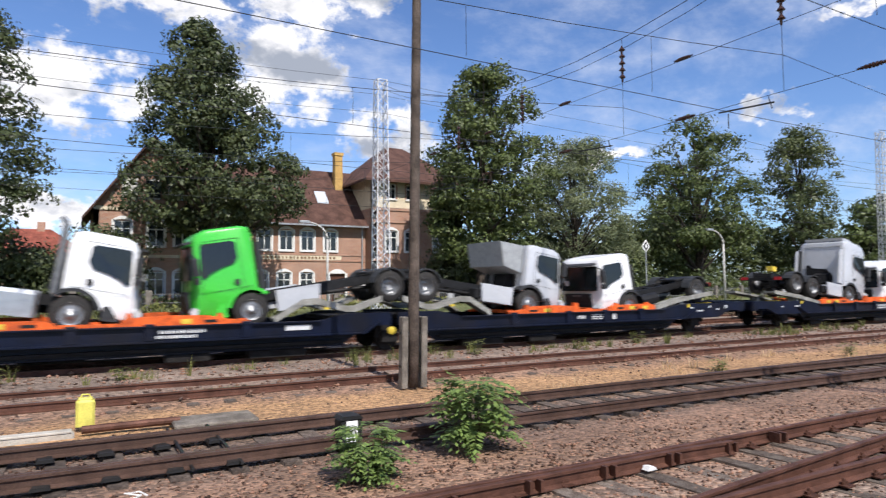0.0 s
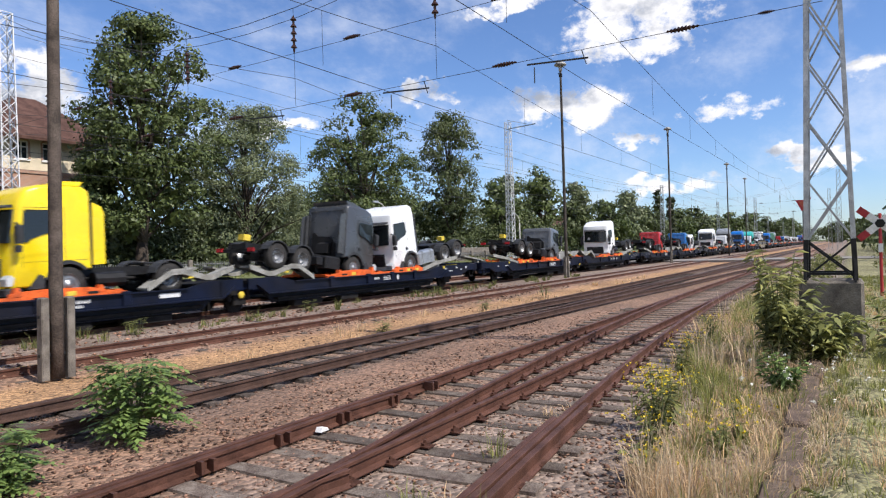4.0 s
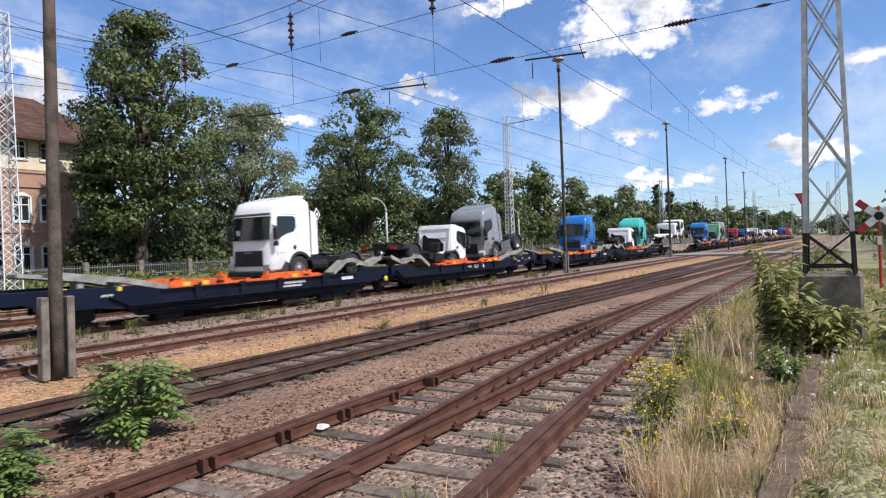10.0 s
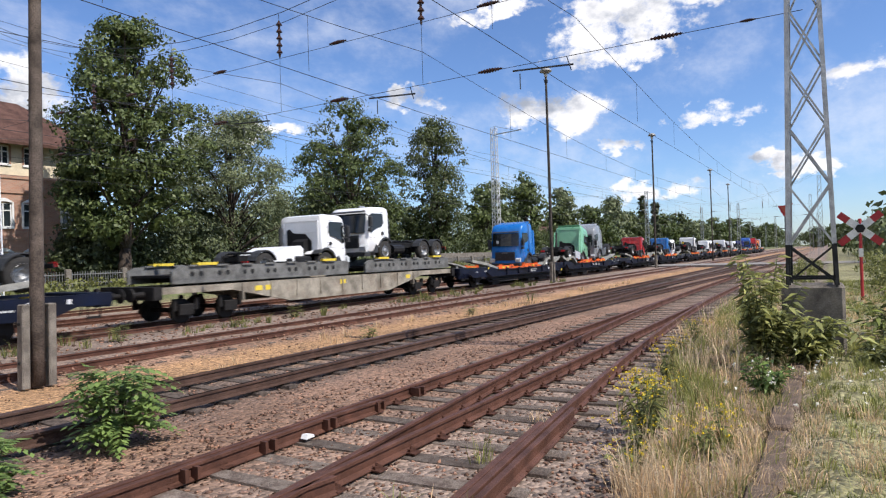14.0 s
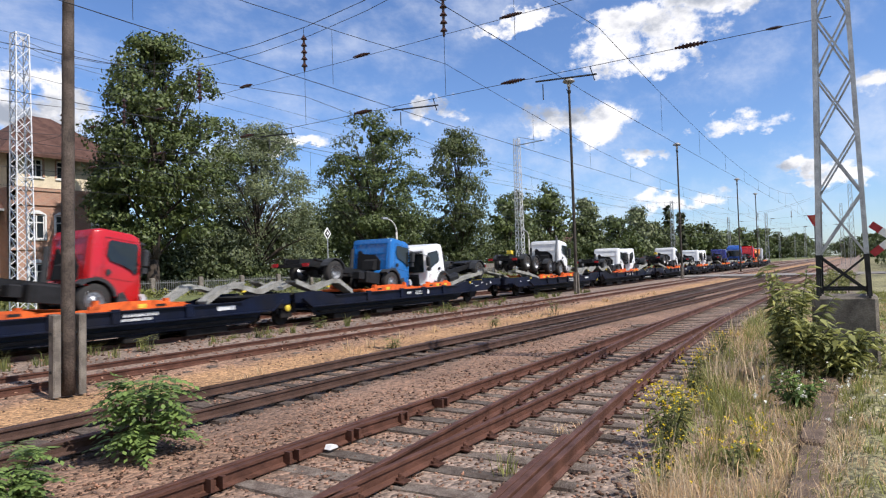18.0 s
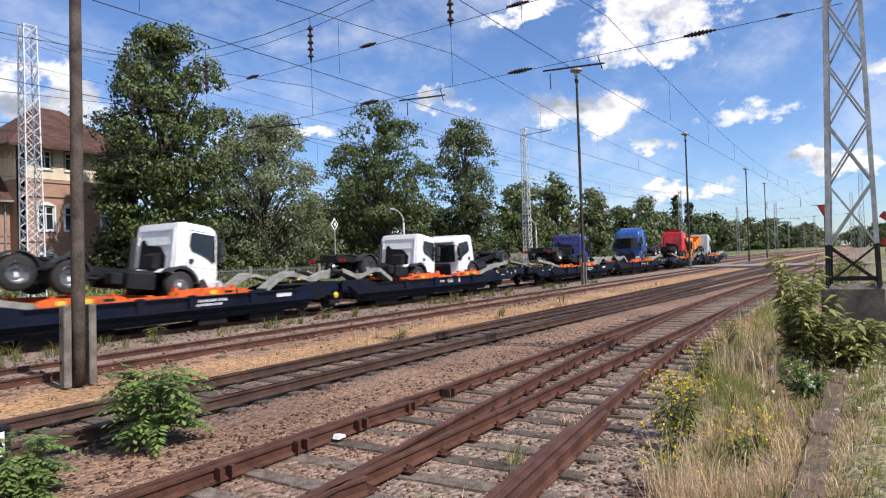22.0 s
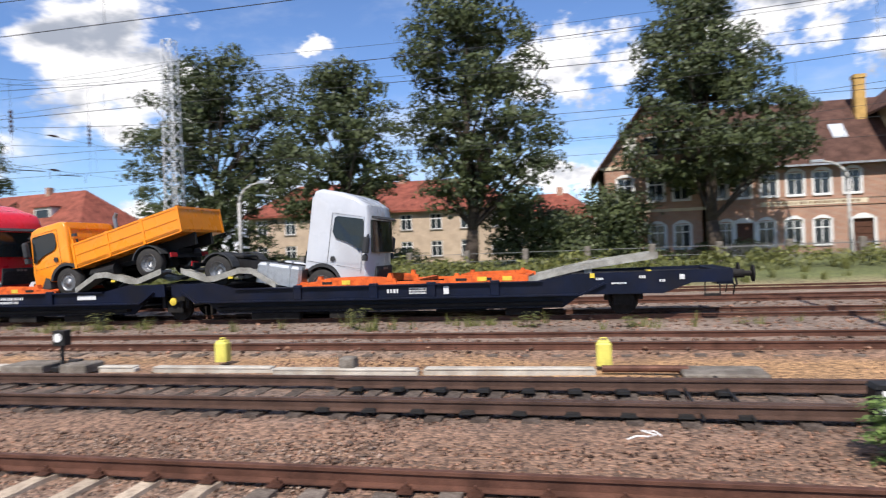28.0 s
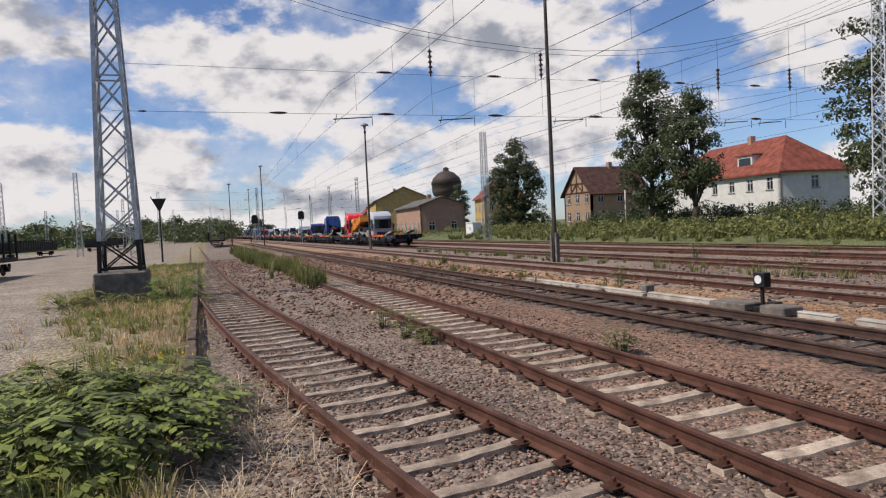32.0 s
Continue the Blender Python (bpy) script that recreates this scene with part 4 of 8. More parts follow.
def grey_flat():
    """Plain container wagon with weathered pale side beams."""
    w = thing("flat_wagon", "weathered pale grey container wagon carrying raised platforms", "railway wagon", group="wagons of the train")
    pale = mat("weathered_pale_wagon", (0.34, 0.305, 0.245), 0.7, 0.1, 0.25, 1.6, 0.1, dirt=(0.13, 0.09, 0.06, 0.75))
    for s in (-1, 1):
        bm = bmesh.new()
        y = s * 1.25
        prism(bm, [(0.6, 1.0), (3.6, 1.0), (6.4, 0.42), (12.8, 0.42), (15.6, 1.0), (18.7, 1.0), (18.7, 1.22), (0.6, 1.22)], y - 0.06, y + 0.06)
        for i in range(9):
            box(bm, 4.0 + i * 1.35, 4.08 + i * 1.35, y - 0.1, y + 0.1, 0.6, 1.2)
        part("side_beam", bm, pale, w)
    bm = bmesh.new()
    box(bm, 0.6, 18.7, -1.2, 1.2, 1.05, 1.15)
    box(bm, 0.5, 0.8, -1.4, 1.4, 0.85, 1.25); box(bm, 18.5, 18.8, -1.4, 1.4, 0.85, 1.25)
    part("floor", bm, UNDER, w)
    for x in (1.9, 3.7, 15.6, 17.4):
        wheelset(w, x, 0.42)
    for x, d in ((0.6, -1), (18.7, 1)):
        for y in (-0.875, 0.875):
            bm = bmesh.new()
            frustum(bm, (x, y, 1.03), (x + d * 0.5, y, 1.03), 0.09, 0.07, 10)
            frustum(bm, (x + d * 0.5, y, 1.03), (x + d * 0.56, y, 1.03), 0.22, 0.2, 12)
            part("buffer", bm, UNDER, w)
    rack(w, 1.3, 10.0)
    rack(w, 11.2, 18.5)
    bm = bmesh.new()
    for q in (4.6, 5.1, 9.3, 14.2):
        box(bm, q, q + 0.35, -1.322, -1.312, 0.9, 1.08)
    part("marking", bm, MARKY, w, "yellow marking panels")
    return w


# ---- lorries ----
def lorry_wheel(parent, x, y, dual=False):
    def tyre(bm):
        w = 0.30
        lathe(bm, [(0.27, -w / 2), (0.44, -w / 2), (0.475, -w / 2 + 0.04), (0.48, 0), (0.475, w / 2 - 0.04), (0.44, w / 2), (0.27, w / 2)], 22, "y", cap=False)
    def rim(bm):
        w = 0.30
        if dual:
            lathe(bm, [(0.0, -0.02), (0.11, -0.02), (0.13, 0.05), (0.17, -0.01), (0.24, 0.03), (0.285, 0.151), (0.29, 0.155), (0.29, -0.1), (0, -0.1)], 18, "y")
        else:
            lathe(bm, [(0.0, 0.17), (0.1, 0.17), (0.13, 0.1), (0.2, 0.14), (0.26, 0.1), (0.285, 0.151), (0.29, 0.155), (0.29, -0.1), (0, -0.1)], 18, "y")
        for i in range(10):
            a = 2 * math.pi * i / 10
            lathe(bm, [(0.016, 0.16), (0.016, 0.1)], 4, "y", (0.17 * math.cos(a), 0, 0.17 * math.sin(a)))
    s = 1 if y < 0 else -1
    t = part("wheel", cached(("tyre", dual), tyre, TYRE, True), None, parent, at=pose(x, y, WHEEL_R, 0, 0, 0 if s > 0 else 180))
    part("rim", cached(("rim", dual), rim, RIM, True), None, t, "silver rim")


CABS = {
    # side outlines, x back from the front bumper (0) to the rear, z up
    "low": [(0.0, 0.42), (0.0, 1.0), (-0.06, 1.25), (-0.22, 2.25), (-0.34, 2.42), (-0.6, 2.5), (-1.5, 2.52), (-1.72, 2.46), (-1.76, 2.3), (-1.76, 0.85), (-1.55, 0.85)],
    "mid": [(0.0, 0.42), (0.0, 1.1), (-0.05, 1.5), (-0.2, 2.65), (-0.34, 2.98), (-0.75, 3.18), (-1.2, 3.28), (-1.85, 3.32), (-2.05, 3.24), (-2.12, 2.95), (-2.12, 0.85), (-1.55, 0.85)],
    "tall": [(0.0, 0.42), (0.0, 1.05), (-0.05, 1.35), (-0.2, 2.45), (-0.32, 2.66), (-0.6, 2.78), (-1.5, 2.8), (-1.72, 2.74), (-1.76, 2.55), (-1.76, 0.85), (-1.55, 0.85)],
    "big": [(0.0, 0.42), (0.0, 1.1), (-0.04, 1.35), (-0.16, 2.35), (-0.26, 2.72), (-0.5, 3.02), (-0.85, 3.14), (-1.95, 3.16), (-2.12, 3.05), (-2.14, 2.8), (-2.14, 0.85), (-1.55, 0.85)],
}

def arch(n=7, r=0.62, cx=-1.5, cz=0.48):
    pts = []
    for i in range(n + 1):
        a = math.radians(140 - 125 * i / n)
        pts.append((cx + r * math.cos(a), cz + r * math.sin(a)))
    return pts


def lift(bm, yz, x0, x1):
    """A plate with its outline in y, z, from x0 to x1."""
    loft(bm, [[bm.verts.new((x, y, z)) for y, z in yz] for x in (x0, x1)])


def mould(bm, top, W=1.16):
    """Draws a cab in towards its front corners and its roof, and bows its face."""
    for v in bm.verts:
        f = min(1.0, max(0.0, (v.co.x + 0.5) / 0.5))
        g = min(1.0, max(0.0, (v.co.z - 1.3) / (top - 1.3)))
        v.co.x -= 0.16 * f * (v.co.y / W) ** 4
        v.co.y *= (1 - 0.07 * f * f) * (1 - 0.05 * g * g)


def lorry(colour, cab="low", wb=3.4, rear=(0,), tail=0.9, label="", dump=None, box_back=False, chassis_col=None, tank="dark", front2=None, exhaust=False, bare_back=True, tip=0.0):
    """A lorry; x forward from the front bumper, wheels on z = 0."""
    e = thing("lorry", label, "lorry", group="lorries on the train")
    P = paint(colour)
    prof = CABS[cab]
    low = [p for p in prof]
    W = 1.16
    zt = max(p[1] for p in prof)
    back = min(p[0] for p in prof)
    def cabf(bm):
        pts = low[:-1] + [p for p in arch()] + [(-0.62, 0.42)]
        cx, cz = sum(p[0] for p in pts) / len(pts), sum(p[1] for p in pts) / len(pts)
        rings = []
        for y, k in ((-W, 0.935), (-W + 0.02, 0.967), (-W + 0.075, 0.99), (-W + 0.15, 1.0), (-0.6, 1.0), (0.0, 1.0), (0.6, 1.0), (W - 0.15, 1.0), (W - 0.075, 0.99), (W - 0.02, 0.967), (W, 0.935)):
            rings.append([bm.verts.new((cx + (x - cx) * k, y, cz + (z - cz) * k)) for x, z in pts])
        loft(bm, rings)
        mould(bm, zt)
    part("cab", cached(("cab", cab, colour), cabf, P, True, 38), None, e)
    # glass and panels lie proud of the cab
    up, lo = (2.2, 1.42) if cab == "low" else {"mid": (2.56, 1.72), "tall": (2.4, 1.6), "big": (2.46, 1.7)}[cab]
    def screen(bm):
        f0, f1 = (0.0, 1.30), (-0.19, up)
        if cab != "low":
            f0, f1 = (0.0, lo - 0.1), (-0.15 if cab == "big" else -0.19, up)
        rings = []
        for i in range(9):
            y = -1.05 + 2.1 * i / 8
            rings.append([bm.verts.new((x + d, y * (1.0 if z < 1.6 else 0.985), z)) for x, z, d in ((*f0, -0.03), (*f0, 0.03), (*f1, 0.035), (*f1, -0.03))])
        loft(bm, rings)
        mould(bm, zt)
    part("windscreen", cached(("windscreen", cab), screen, CABGLASS, True, 40), None, e, "dark windscreen")
    if colour in ("white", "blue", "teal", "cabgrey"):
        def notice(bm):
            k = (up - f_low) * 0.22
            lift(bm, [(-0.62, f_low + k), (-0.44, f_low + k), (-0.44, f_low + 2 * k), (-0.62, f_low + 2 * k)], -0.012, 0.004)
        f_low = 1.30 if cab == "low" else lo - 0.1
        part("paper_notice", cached(("notice", cab), notice, MARKW), None, e, "white paper notice on the windscreen", at=Matrix.Translation((0.0, 0, 0)))
    def visor(bm):
        rings = []
        for i in range(7):
            y = -1.03 + 2.06 * i / 6
            rings.append([bm.verts.new((x, y, z)) for x, z in ((0.06, up + 0.06), (-0.15, up + 0.13), (-0.17, up + 0.05), (0.04, up + 0.03))])
        loft(bm, rings)
        mould(bm, zt)
    part("sun_visor", cached(("visor", cab), visor, PLASTIC, True, 40), None, e)
    def side(sgn):
        def f(bm):
            w0, w1 = sgn * (W + 0.004), sgn * (W + 0.014)
            y0, y1 = min(w0, w1), max(w0, w1)
            pts = [(-0.25, lo - 0.06), (-0.35, up - 0.07), (-0.42, up), (-1.22, up + 0.01), (-1.31, up - 0.05), (-1.33, lo + 0.36), (-1.22, lo + 0.20), (-0.85, lo + 0.12), (-0.56, lo + 0.0), (-0.44, lo - 0.1)]
            prism(bm, pts, y0, y1)
            mould(bm, zt)
        return f
    for s, nm in ((-1, "near"), (1, "far")):
        part("side_window", cached(("sidewin", cab, s), side(s), CABGLASS), None, e, "dark side window")
    def doorline(bm, sides):
        for s in sides:
            y0, y1 = (s * (W + 0.001), s * (W + 0.005)) if s > 0 else (s * (W + 0.005), s * (W + 0.001))
            for a, b in (((-0.27, 0.98), (-0.36, up + 0.05)), ((-1.40, 1.05), (-1.40, up + 0.07)), ((-0.36, up + 0.06), (-1.40, up + 0.08)), ((-0.30, 1.10), (back + 0.1, 1.14))):
                d = 0.006
                prism(bm, [(a[0] - d, a[1]), (a[0] + d, a[1] - d), (b[0] + d, b[1] - d), (b[0] - d, b[1] + d)], y0, y1)
        mould(bm, zt)
    for side_ in (-1, 1):
        part("door_seam", cached(("doorseam", cab, side_), lambda bm: doorline(bm, (side_,)), PLASTIC), None, e)
    for s in (-1, 1):
        y = s * (W + 0.02)
        part("door_handle", cached(("door_handle", s), lambda bm: prism(bm, [(-1.3, 1.22), (-1.2, 1.22), (-1.14, 1.29), (-1.2, 1.38), (-1.3, 1.36)], y - 0.015, y + 0.015), PLASTIC), None, e, "black door handle")
    def front(bm):
        prism(bm, [(-0.02, 0.62), (0.03, 0.62), (0.03, 1.06), (0.0, 1.2), (-0.03, 1.2)], -0.74, 0.74)
        for i in range(3):
            box(bm, 0.03, 0.045, -0.68, 0.68, 0.76 + 0.14 * i, 0.83 + 0.14 * i)
        box(bm, -0.35, 0.06, -1.14, 1.14, 0.24, 0.44, 0.04)
    part("grille", cached("grille", front, PLASTIC if colour != "brightred" else PLASTIC), None, e, "black grille and lower bumper")
    def emblem(bm):
        for i in range(3):
            box(bm, 0.03, 0.05, -0.2 + i * 0.15, -0.1 + i * 0.15, 1.09, 1.16)
    part("emblem", cached("emblem", emblem, RIM), None, e, "small silver emblem bars")
    def lamps(s):
        def f(bm):
            prism(bm, [(0.035, 0.5), (0.04, 0.68), (-0.08, 0.78), (-0.16, 0.7), (-0.1, 0.5)], min(s * 0.78, s * 1.13), max(s * 0.78, s * 1.13))
        return f
    for s in (-1, 1):
        part("headlight", cached(("headlight", s), lamps(s), HEADL), None, e, "clear headlight")
    def mirror(s):
        def f(bm):
            y = s * (W + 0.1)
            box(bm, -0.30, -0.14, y - 0.11, y + 0.11, 1.58, 2.06, 0.045)
            box(bm, -0.28, -0.14, y - 0.10, y + 0.10, 1.36, 1.55, 0.045)
            bar(bm, (-0.24, s * (W - 0.1), 2.12), (-0.22, y, 2.06), 0.04)
            bar(bm, (-0.24, s * (W - 0.1), 1.40), (-0.22, y, 1.44), 0.04)
        return f
    for s in (-1, 1):
        part("mirror", cached(("mirror", s), mirror(s), PLASTIC), None, e, "black wing mirror")
    fend = PLASTIC if colour not in ("green", "silver", "cabgrey") else (P if colour == "green" else PLASTIC)
    def fender(s):
        def f(bm):
            out = arch(8, 0.64)
            inn = arch(8, 0.55)
            prism(bm, out + list(reversed(inn)), min(s * 0.78, s * (W + 0.025)), max(s * 0.78, s * (W + 0.025)))
            prism(bm, [(-0.86, 0.40), (-0.86, 0.72), (-0.72, 0.78), (-0.45, 0.40)], min(s * 0.85, s * (W + 0.02)), max(s * 0.85, s * (W + 0.02)))
        return f
    for s in (-1, 1):
        part("wheel_arch", cached(("fender", s, fend.name), fender(s), fend), None, e)
    # bare rear wall of the cab
    if bare_back:
        def backf(bm):
            lift(bm, [(-0.62, 0.92), (-0.62, 1.42), (-0.3, 1.72), (0.4, 1.78), (0.58, 1.95), (0.72, 1.9), (0.72, 0.92)], back - 0.06, back - 0.004)
            prism(bm, [(back, 1.0), (back - 0.35, 1.0), (back - 0.3, 1.4), (back, 1.55)], -0.45, 0.2)
        part("cab_back_panel", cached(("cabback", cab), backf, BLACKHOLE), None, e, "black rear panel and intake")
        def frame_back(bm):
            for y in (-0.95, 0.95):
                box(bm, back - 0.03, back - 0.002, y - 0.03, y + 0.03, 1.0, zt - 0.25)
            for z in (1.75, zt - 0.3):
                box(bm, back - 0.025, back - 0.002, -0.92, 0.92, z, z + 0.05)
        part("rear_rib", cached(("rearrib", cab, colour), frame_back, P), None, e)
        part("intake_pipe", cached(("intake", cab), lambda bm: frustum(bm, (back - 0.16, 0.98, 0.95), (back - 0.16, 0.98, zt - 0.5), 0.1, 0.085, 10), PLASTIC), None, e, "black air intake pipe")
    if cab == "big":
        def sp(bm):
            prism(bm, [(-0.95, 3.15), (-1.95, 3.17), (-2.05, 3.3), (-1.5, 3.28)], -0.95, 0.95, 0.02)
        part("roof_spoiler", cached(("spoiler", colour), sp, P), None, e)
        for s in (-1, 1):
            part("side_deflector", cached(("deflector", colour, s), lambda bm: prism(bm, [(back - 0.05, 0.98), (back - 0.40, 1.0), (back - 0.38, 2.45), (back - 0.3, 2.62), (back - 0.05, 2.72)], min(s * 1.05, s * 1.12), max(s * 1.05, s * 1.12)), P), None, e)
            # black strip puts in the shade of the gap between cab and deflector
            part("rubber_gap", cached(("gap", s), lambda bm: prism(bm, [(back + 0.01, 1.0), (back - 0.06, 1.0), (back - 0.06, 2.7), (back + 0.01, 2.75)], min(s * 1.02, s * 1.09), max(s * 1.02, s * 1.09)), PLASTIC), None, e, "black strip for the shade in the gap behind the cab")
    fa = -1.5
    ra = fa - wb
    ax = [ra - d for d in rear]
    end = ax[-1] - tail
    L = (round(end, 2),)
    cm = paint(chassis_col) if chassis_col else CHASSIS
    def frame_(bm):
        for s in (-1, 1):
            prism(bm, [(-0.5, 0.62), (-0.5, 0.82), (-2.6, 0.88), (end, 0.88), (end, 0.64), (-2.6, 0.62)], s * 0.42 - 0.04, s * 0.42 + 0.04)
        for q in np.linspace(-2.4, end + 0.1, 6):
            box(bm, q - 0.06, q + 0.06, -0.42, 0.42, 0.66, 0.82)
        frustum(bm, (-1.0, 0, 0.62), (-2.2, 0, 0.6), 0.22, 0.2, 10)
        frustum(bm, (-2.2, 0, 0.6), (ra, 0, 0.5), 0.06, 0.06, 8)
        for q in ax:
            frustum(bm, (q, -0.75, WHEEL_R), (q, 0.75, WHEEL_R), 0.09, 0.09, 8)
            box(bm, q - 0.2, q + 0.2, -0.22, 0.22, 0.3, 0.66, 0.06)
            for s in (-1, 1):
                box(bm, q - 0.45, q + 0.45, s * 0.52 - 0.04, s * 0.52 + 0.04, 0.56, 0.64)
        frustum(bm, (fa, -0.85, WHEEL_R), (fa, 0.85, WHEEL_R), 0.07, 0.07, 8)
    part("chassis", cached(("chassis", wb, tuple(rear), tail, cm.name), frame_, cm), None, e, "black ladder chassis")
    def plate(bm):
        box(bm, ra - 0.45, ra + 0.45, -0.45, 0.45, 0.92, 1.0, 0.03)
    part("rear_bumper", cached(("rearbumper", wb, tuple(rear), tail), lambda bm: box(bm, end - 0.06, end, -1.0, 1.0, 0.5, 0.62), CHASSIS), None, e)
    part("fifth_wheel", cached(("fifth", wb, tuple(rear), tail), plate, CHASSIS), None, e, "black coupling plate")
    for s in (-1, 1):
        part("tail_lamp", cached(("taill", wb, tuple(rear), tail, s), lambda bm: box(bm, end - 0.1, end - 0.06, s * 0.85 - 0.16, s * 0.85 + 0.16, 0.52, 0.66), TAILR), None, e, "red tail lamp")
    tm = {"dark": CHASSIS, "alu": ALU, "silver": paint("silver"), "grey": paint("grey")}[tank]
    if tank == "alu":
        def tankf(s):
            def f(bm):
                a, b = fa - 0.72, max(fa - 2.2, ra + 0.7)
                box(bm, b, a, min(s * 0.55, s * 1.12), max(s * 0.55, s * 1.12), 0.3, 0.92, 0.08)
                for q in (0.25, 0.75):
                    x = b + (a - b) * q
                    box(bm, x - 0.03, x + 0.03, min(s * 0.54, s * 1.135), max(s * 0.54, s * 1.135), 0.29, 0.935)
            return f
        for s in (-1, 1):
            part("fuel_tank", cached(("tank", s, wb), tankf(s), tm), None, e, "pale metal fuel tank")
    else:
        def tankf(bm):
            a, b = fa - 0.8, max(fa - 1.7, ra + 0.7)
            box(bm, b, a, -1.1, -0.55, 0.3, 0.8, 0.06)
        part("fuel_tank", cached(("tankd", wb, tm.name), tankf, tm), None, e)
        part("silencer", cached(("silencer", wb), lambda bm: frustum(bm, (max(fa - 1.7, ra + 0.7), 0.85, 0.55), (fa - 0.8, 0.85, 0.55), 0.22, 0.22, 10), CHASSIS), None, e)
        part("battery_box", cached(("battery", wb), lambda bm: box(bm, max(fa - 1.7, ra + 0.7) - 0.45, max(fa - 1.7, ra + 0.7) - 0.1, -1.05, -0.6, 0.4, 0.72, 0.04), CHASSIS), None, e)
    if tank in ("silver", "grey"):
        for s in (-1, 1):
            a, b = fa - 0.72, max(fa - 2.0, ra + 0.7)
            part("side_skirt", cached(("skirt", wb, tank, s), lambda bm: prism(bm, [(a, 0.32), (a, 0.9), (b, 0.9), (b + 0.1, 0.32)], min(s * 1.1, s * 1.15), max(s * 1.1, s * 1.15)), tm), None, e)
    for q in [fa] + ([fa - front2] if front2 else []):
        for y in (-0.98, 0.98):
            lorry_wheel(e, q, y)
    for q in ax:
        for y in (-0.95, 0.95):
            lorry_wheel(e, q, y, True)
    def mud(bm):
        ring = lambda r: [(r * math.cos(math.radians(160 - 140 * i / 8)), 0.48 + r * math.sin(math.radians(160 - 140 * i / 8))) for i in range(9)]
        prism(bm, ring(0.58) + list(reversed(ring(0.54))), -0.21, 0.21)
    for q in ax + ([fa - front2] if front2 else []):
        for s in (-1, 1):
            part("mudguard", cached("mudguard", mud, PLASTIC), None, e, at=pose(q, s * 0.93, 0))
    def flag(bm):
        box(bm, end - 0.35, end - 0.05, -0.75, -0.45, 0.9, 1.12)
    if len(rear) > 1:
        part("yellow_cover", cached(("flag", wb, tuple(rear), tail), flag, MARKY), None, e, "yellow cover on the chassis end")
    if exhaust:
        bm = bmesh.new()
        frustum(bm, (back - 0.18, -1.0, 0.9), (back - 0.18, -1.0, zt + 0.1), 0.075, 0.075, 10)
        frustum(bm, (back - 0.18, -1.0, zt + 0.1), (back - 0.3, -1.0, zt + 0.25), 0.07, 0.06, 10)
        part("exhaust_pipe", bm, RIM, e, "upright chrome exhaust pipe")
    if box_back:
        bm = bmesh.new()
        prism(bm, [(back - 0.15, 1.45), (back - 0.15, 2.42), (back - 1.15, 2.42), (back - 0.9, 1.6)], -1.08, 1.08, 0.04)
        part("storage_box", bm, mat("grey_box", (0.33, 0.35, 0.36), 0.5, 0, 0.1), e, "grey box behind the cab")
    if dump:
        D = paint(dump)
        x0, x1 = back - 0.2, end - 0.55 - tip * 2
        def raise_(bm):
            for v in bm.verts:
                v.co.z += (x0 - v.co.x) * tip - 0.2
        bm = bmesh.new()
        box(bm, x1, x0, -1.15, 1.15, 1.05, 1.15)
        raise_(bm)
        part("body_floor", bm, D, e)
        for s in (-1, 1):
            bm = bmesh.new()
            y = s * 1.15
            prism(bm, [(x1, 1.12), (x0, 1.12), (x0, 1.84), (x1, 1.84)], y - 0.03, y + 0.03)
            for z in (1.16, 1.46, 1.80):
                prism(bm, [(x1, z), (x0, z), (x0, z + 0.06), (x1, z + 0.06)], y - 0.05, y + 0.05)
            for q in np.linspace(x1, x0, 4):
                box(bm, q - 0.04, q + 0.04, y - 0.055, y + 0.055, 1.05, 1.88)
            raise_(bm)
            part("side_board", bm, D, e)
        for q, h in ((x0, 2.08), (x1, 1.84)):
            bm = bmesh.new()
            box(bm, q - 0.03, q + 0.03, -1.15, 1.15, 1.12, h)
            box(bm, q - 0.05, q + 0.05, -1.15, 1.15, h - 0.05, h + 0.02)
            raise_(bm)
            part("end_board", bm, D, e)
        bm = bmesh.new()
        for s in (-0.45, 0.45):
            prism(bm, [(x0 - 0.1, 0.75), (x1, 0.8), (x1, 0.86 + (x0 - x1) * tip), (x0 - 0.1, 0.86)], s - 0.05, s + 0.05)
        part("subframe", bm, CHASSIS, e, "black tipper subframe")
    return e


def ride(ob, u, z=0.0, face=1, tilt=0.0, dy=0.0):
    """Let a thing ride on the train, u metres behind the train's mark."""
    MOVERS.append((ob, u, z, face, tilt, dy))


def set_lorry(ob, u_front, face, tilt=8.5, z=0.86):
    """Front bumper at u_front; the nose dips by tilt about the front axle."""
    ride(ob, u_front, z, face, tilt)


def ride_pose(t, u, z, face, tilt, dy):
    x = u - travelled(t)
    m = pose(x, RAIL_Y + dy, z, 0, 0, 0 if face > 0 else 180)
    if tilt:
        # turn about the front axle's contact so that the rear lifts
        m = m @ Matrix.Translation((-1.5, 0, 0)) @ Matrix.Rotation(radians(tilt), 4, "Y") @ Matrix.Translation((1.5, 0, 0))
    return m


def start_of(i):
    return -8.3 + WAGON_L * i if i < 7 else -8.3 + WAGON_L * 7 + 19.4 + WAGON_L * (i - 7)


AR, AL, BR, BL = 10.5, 10.3, 24.0, 25.8


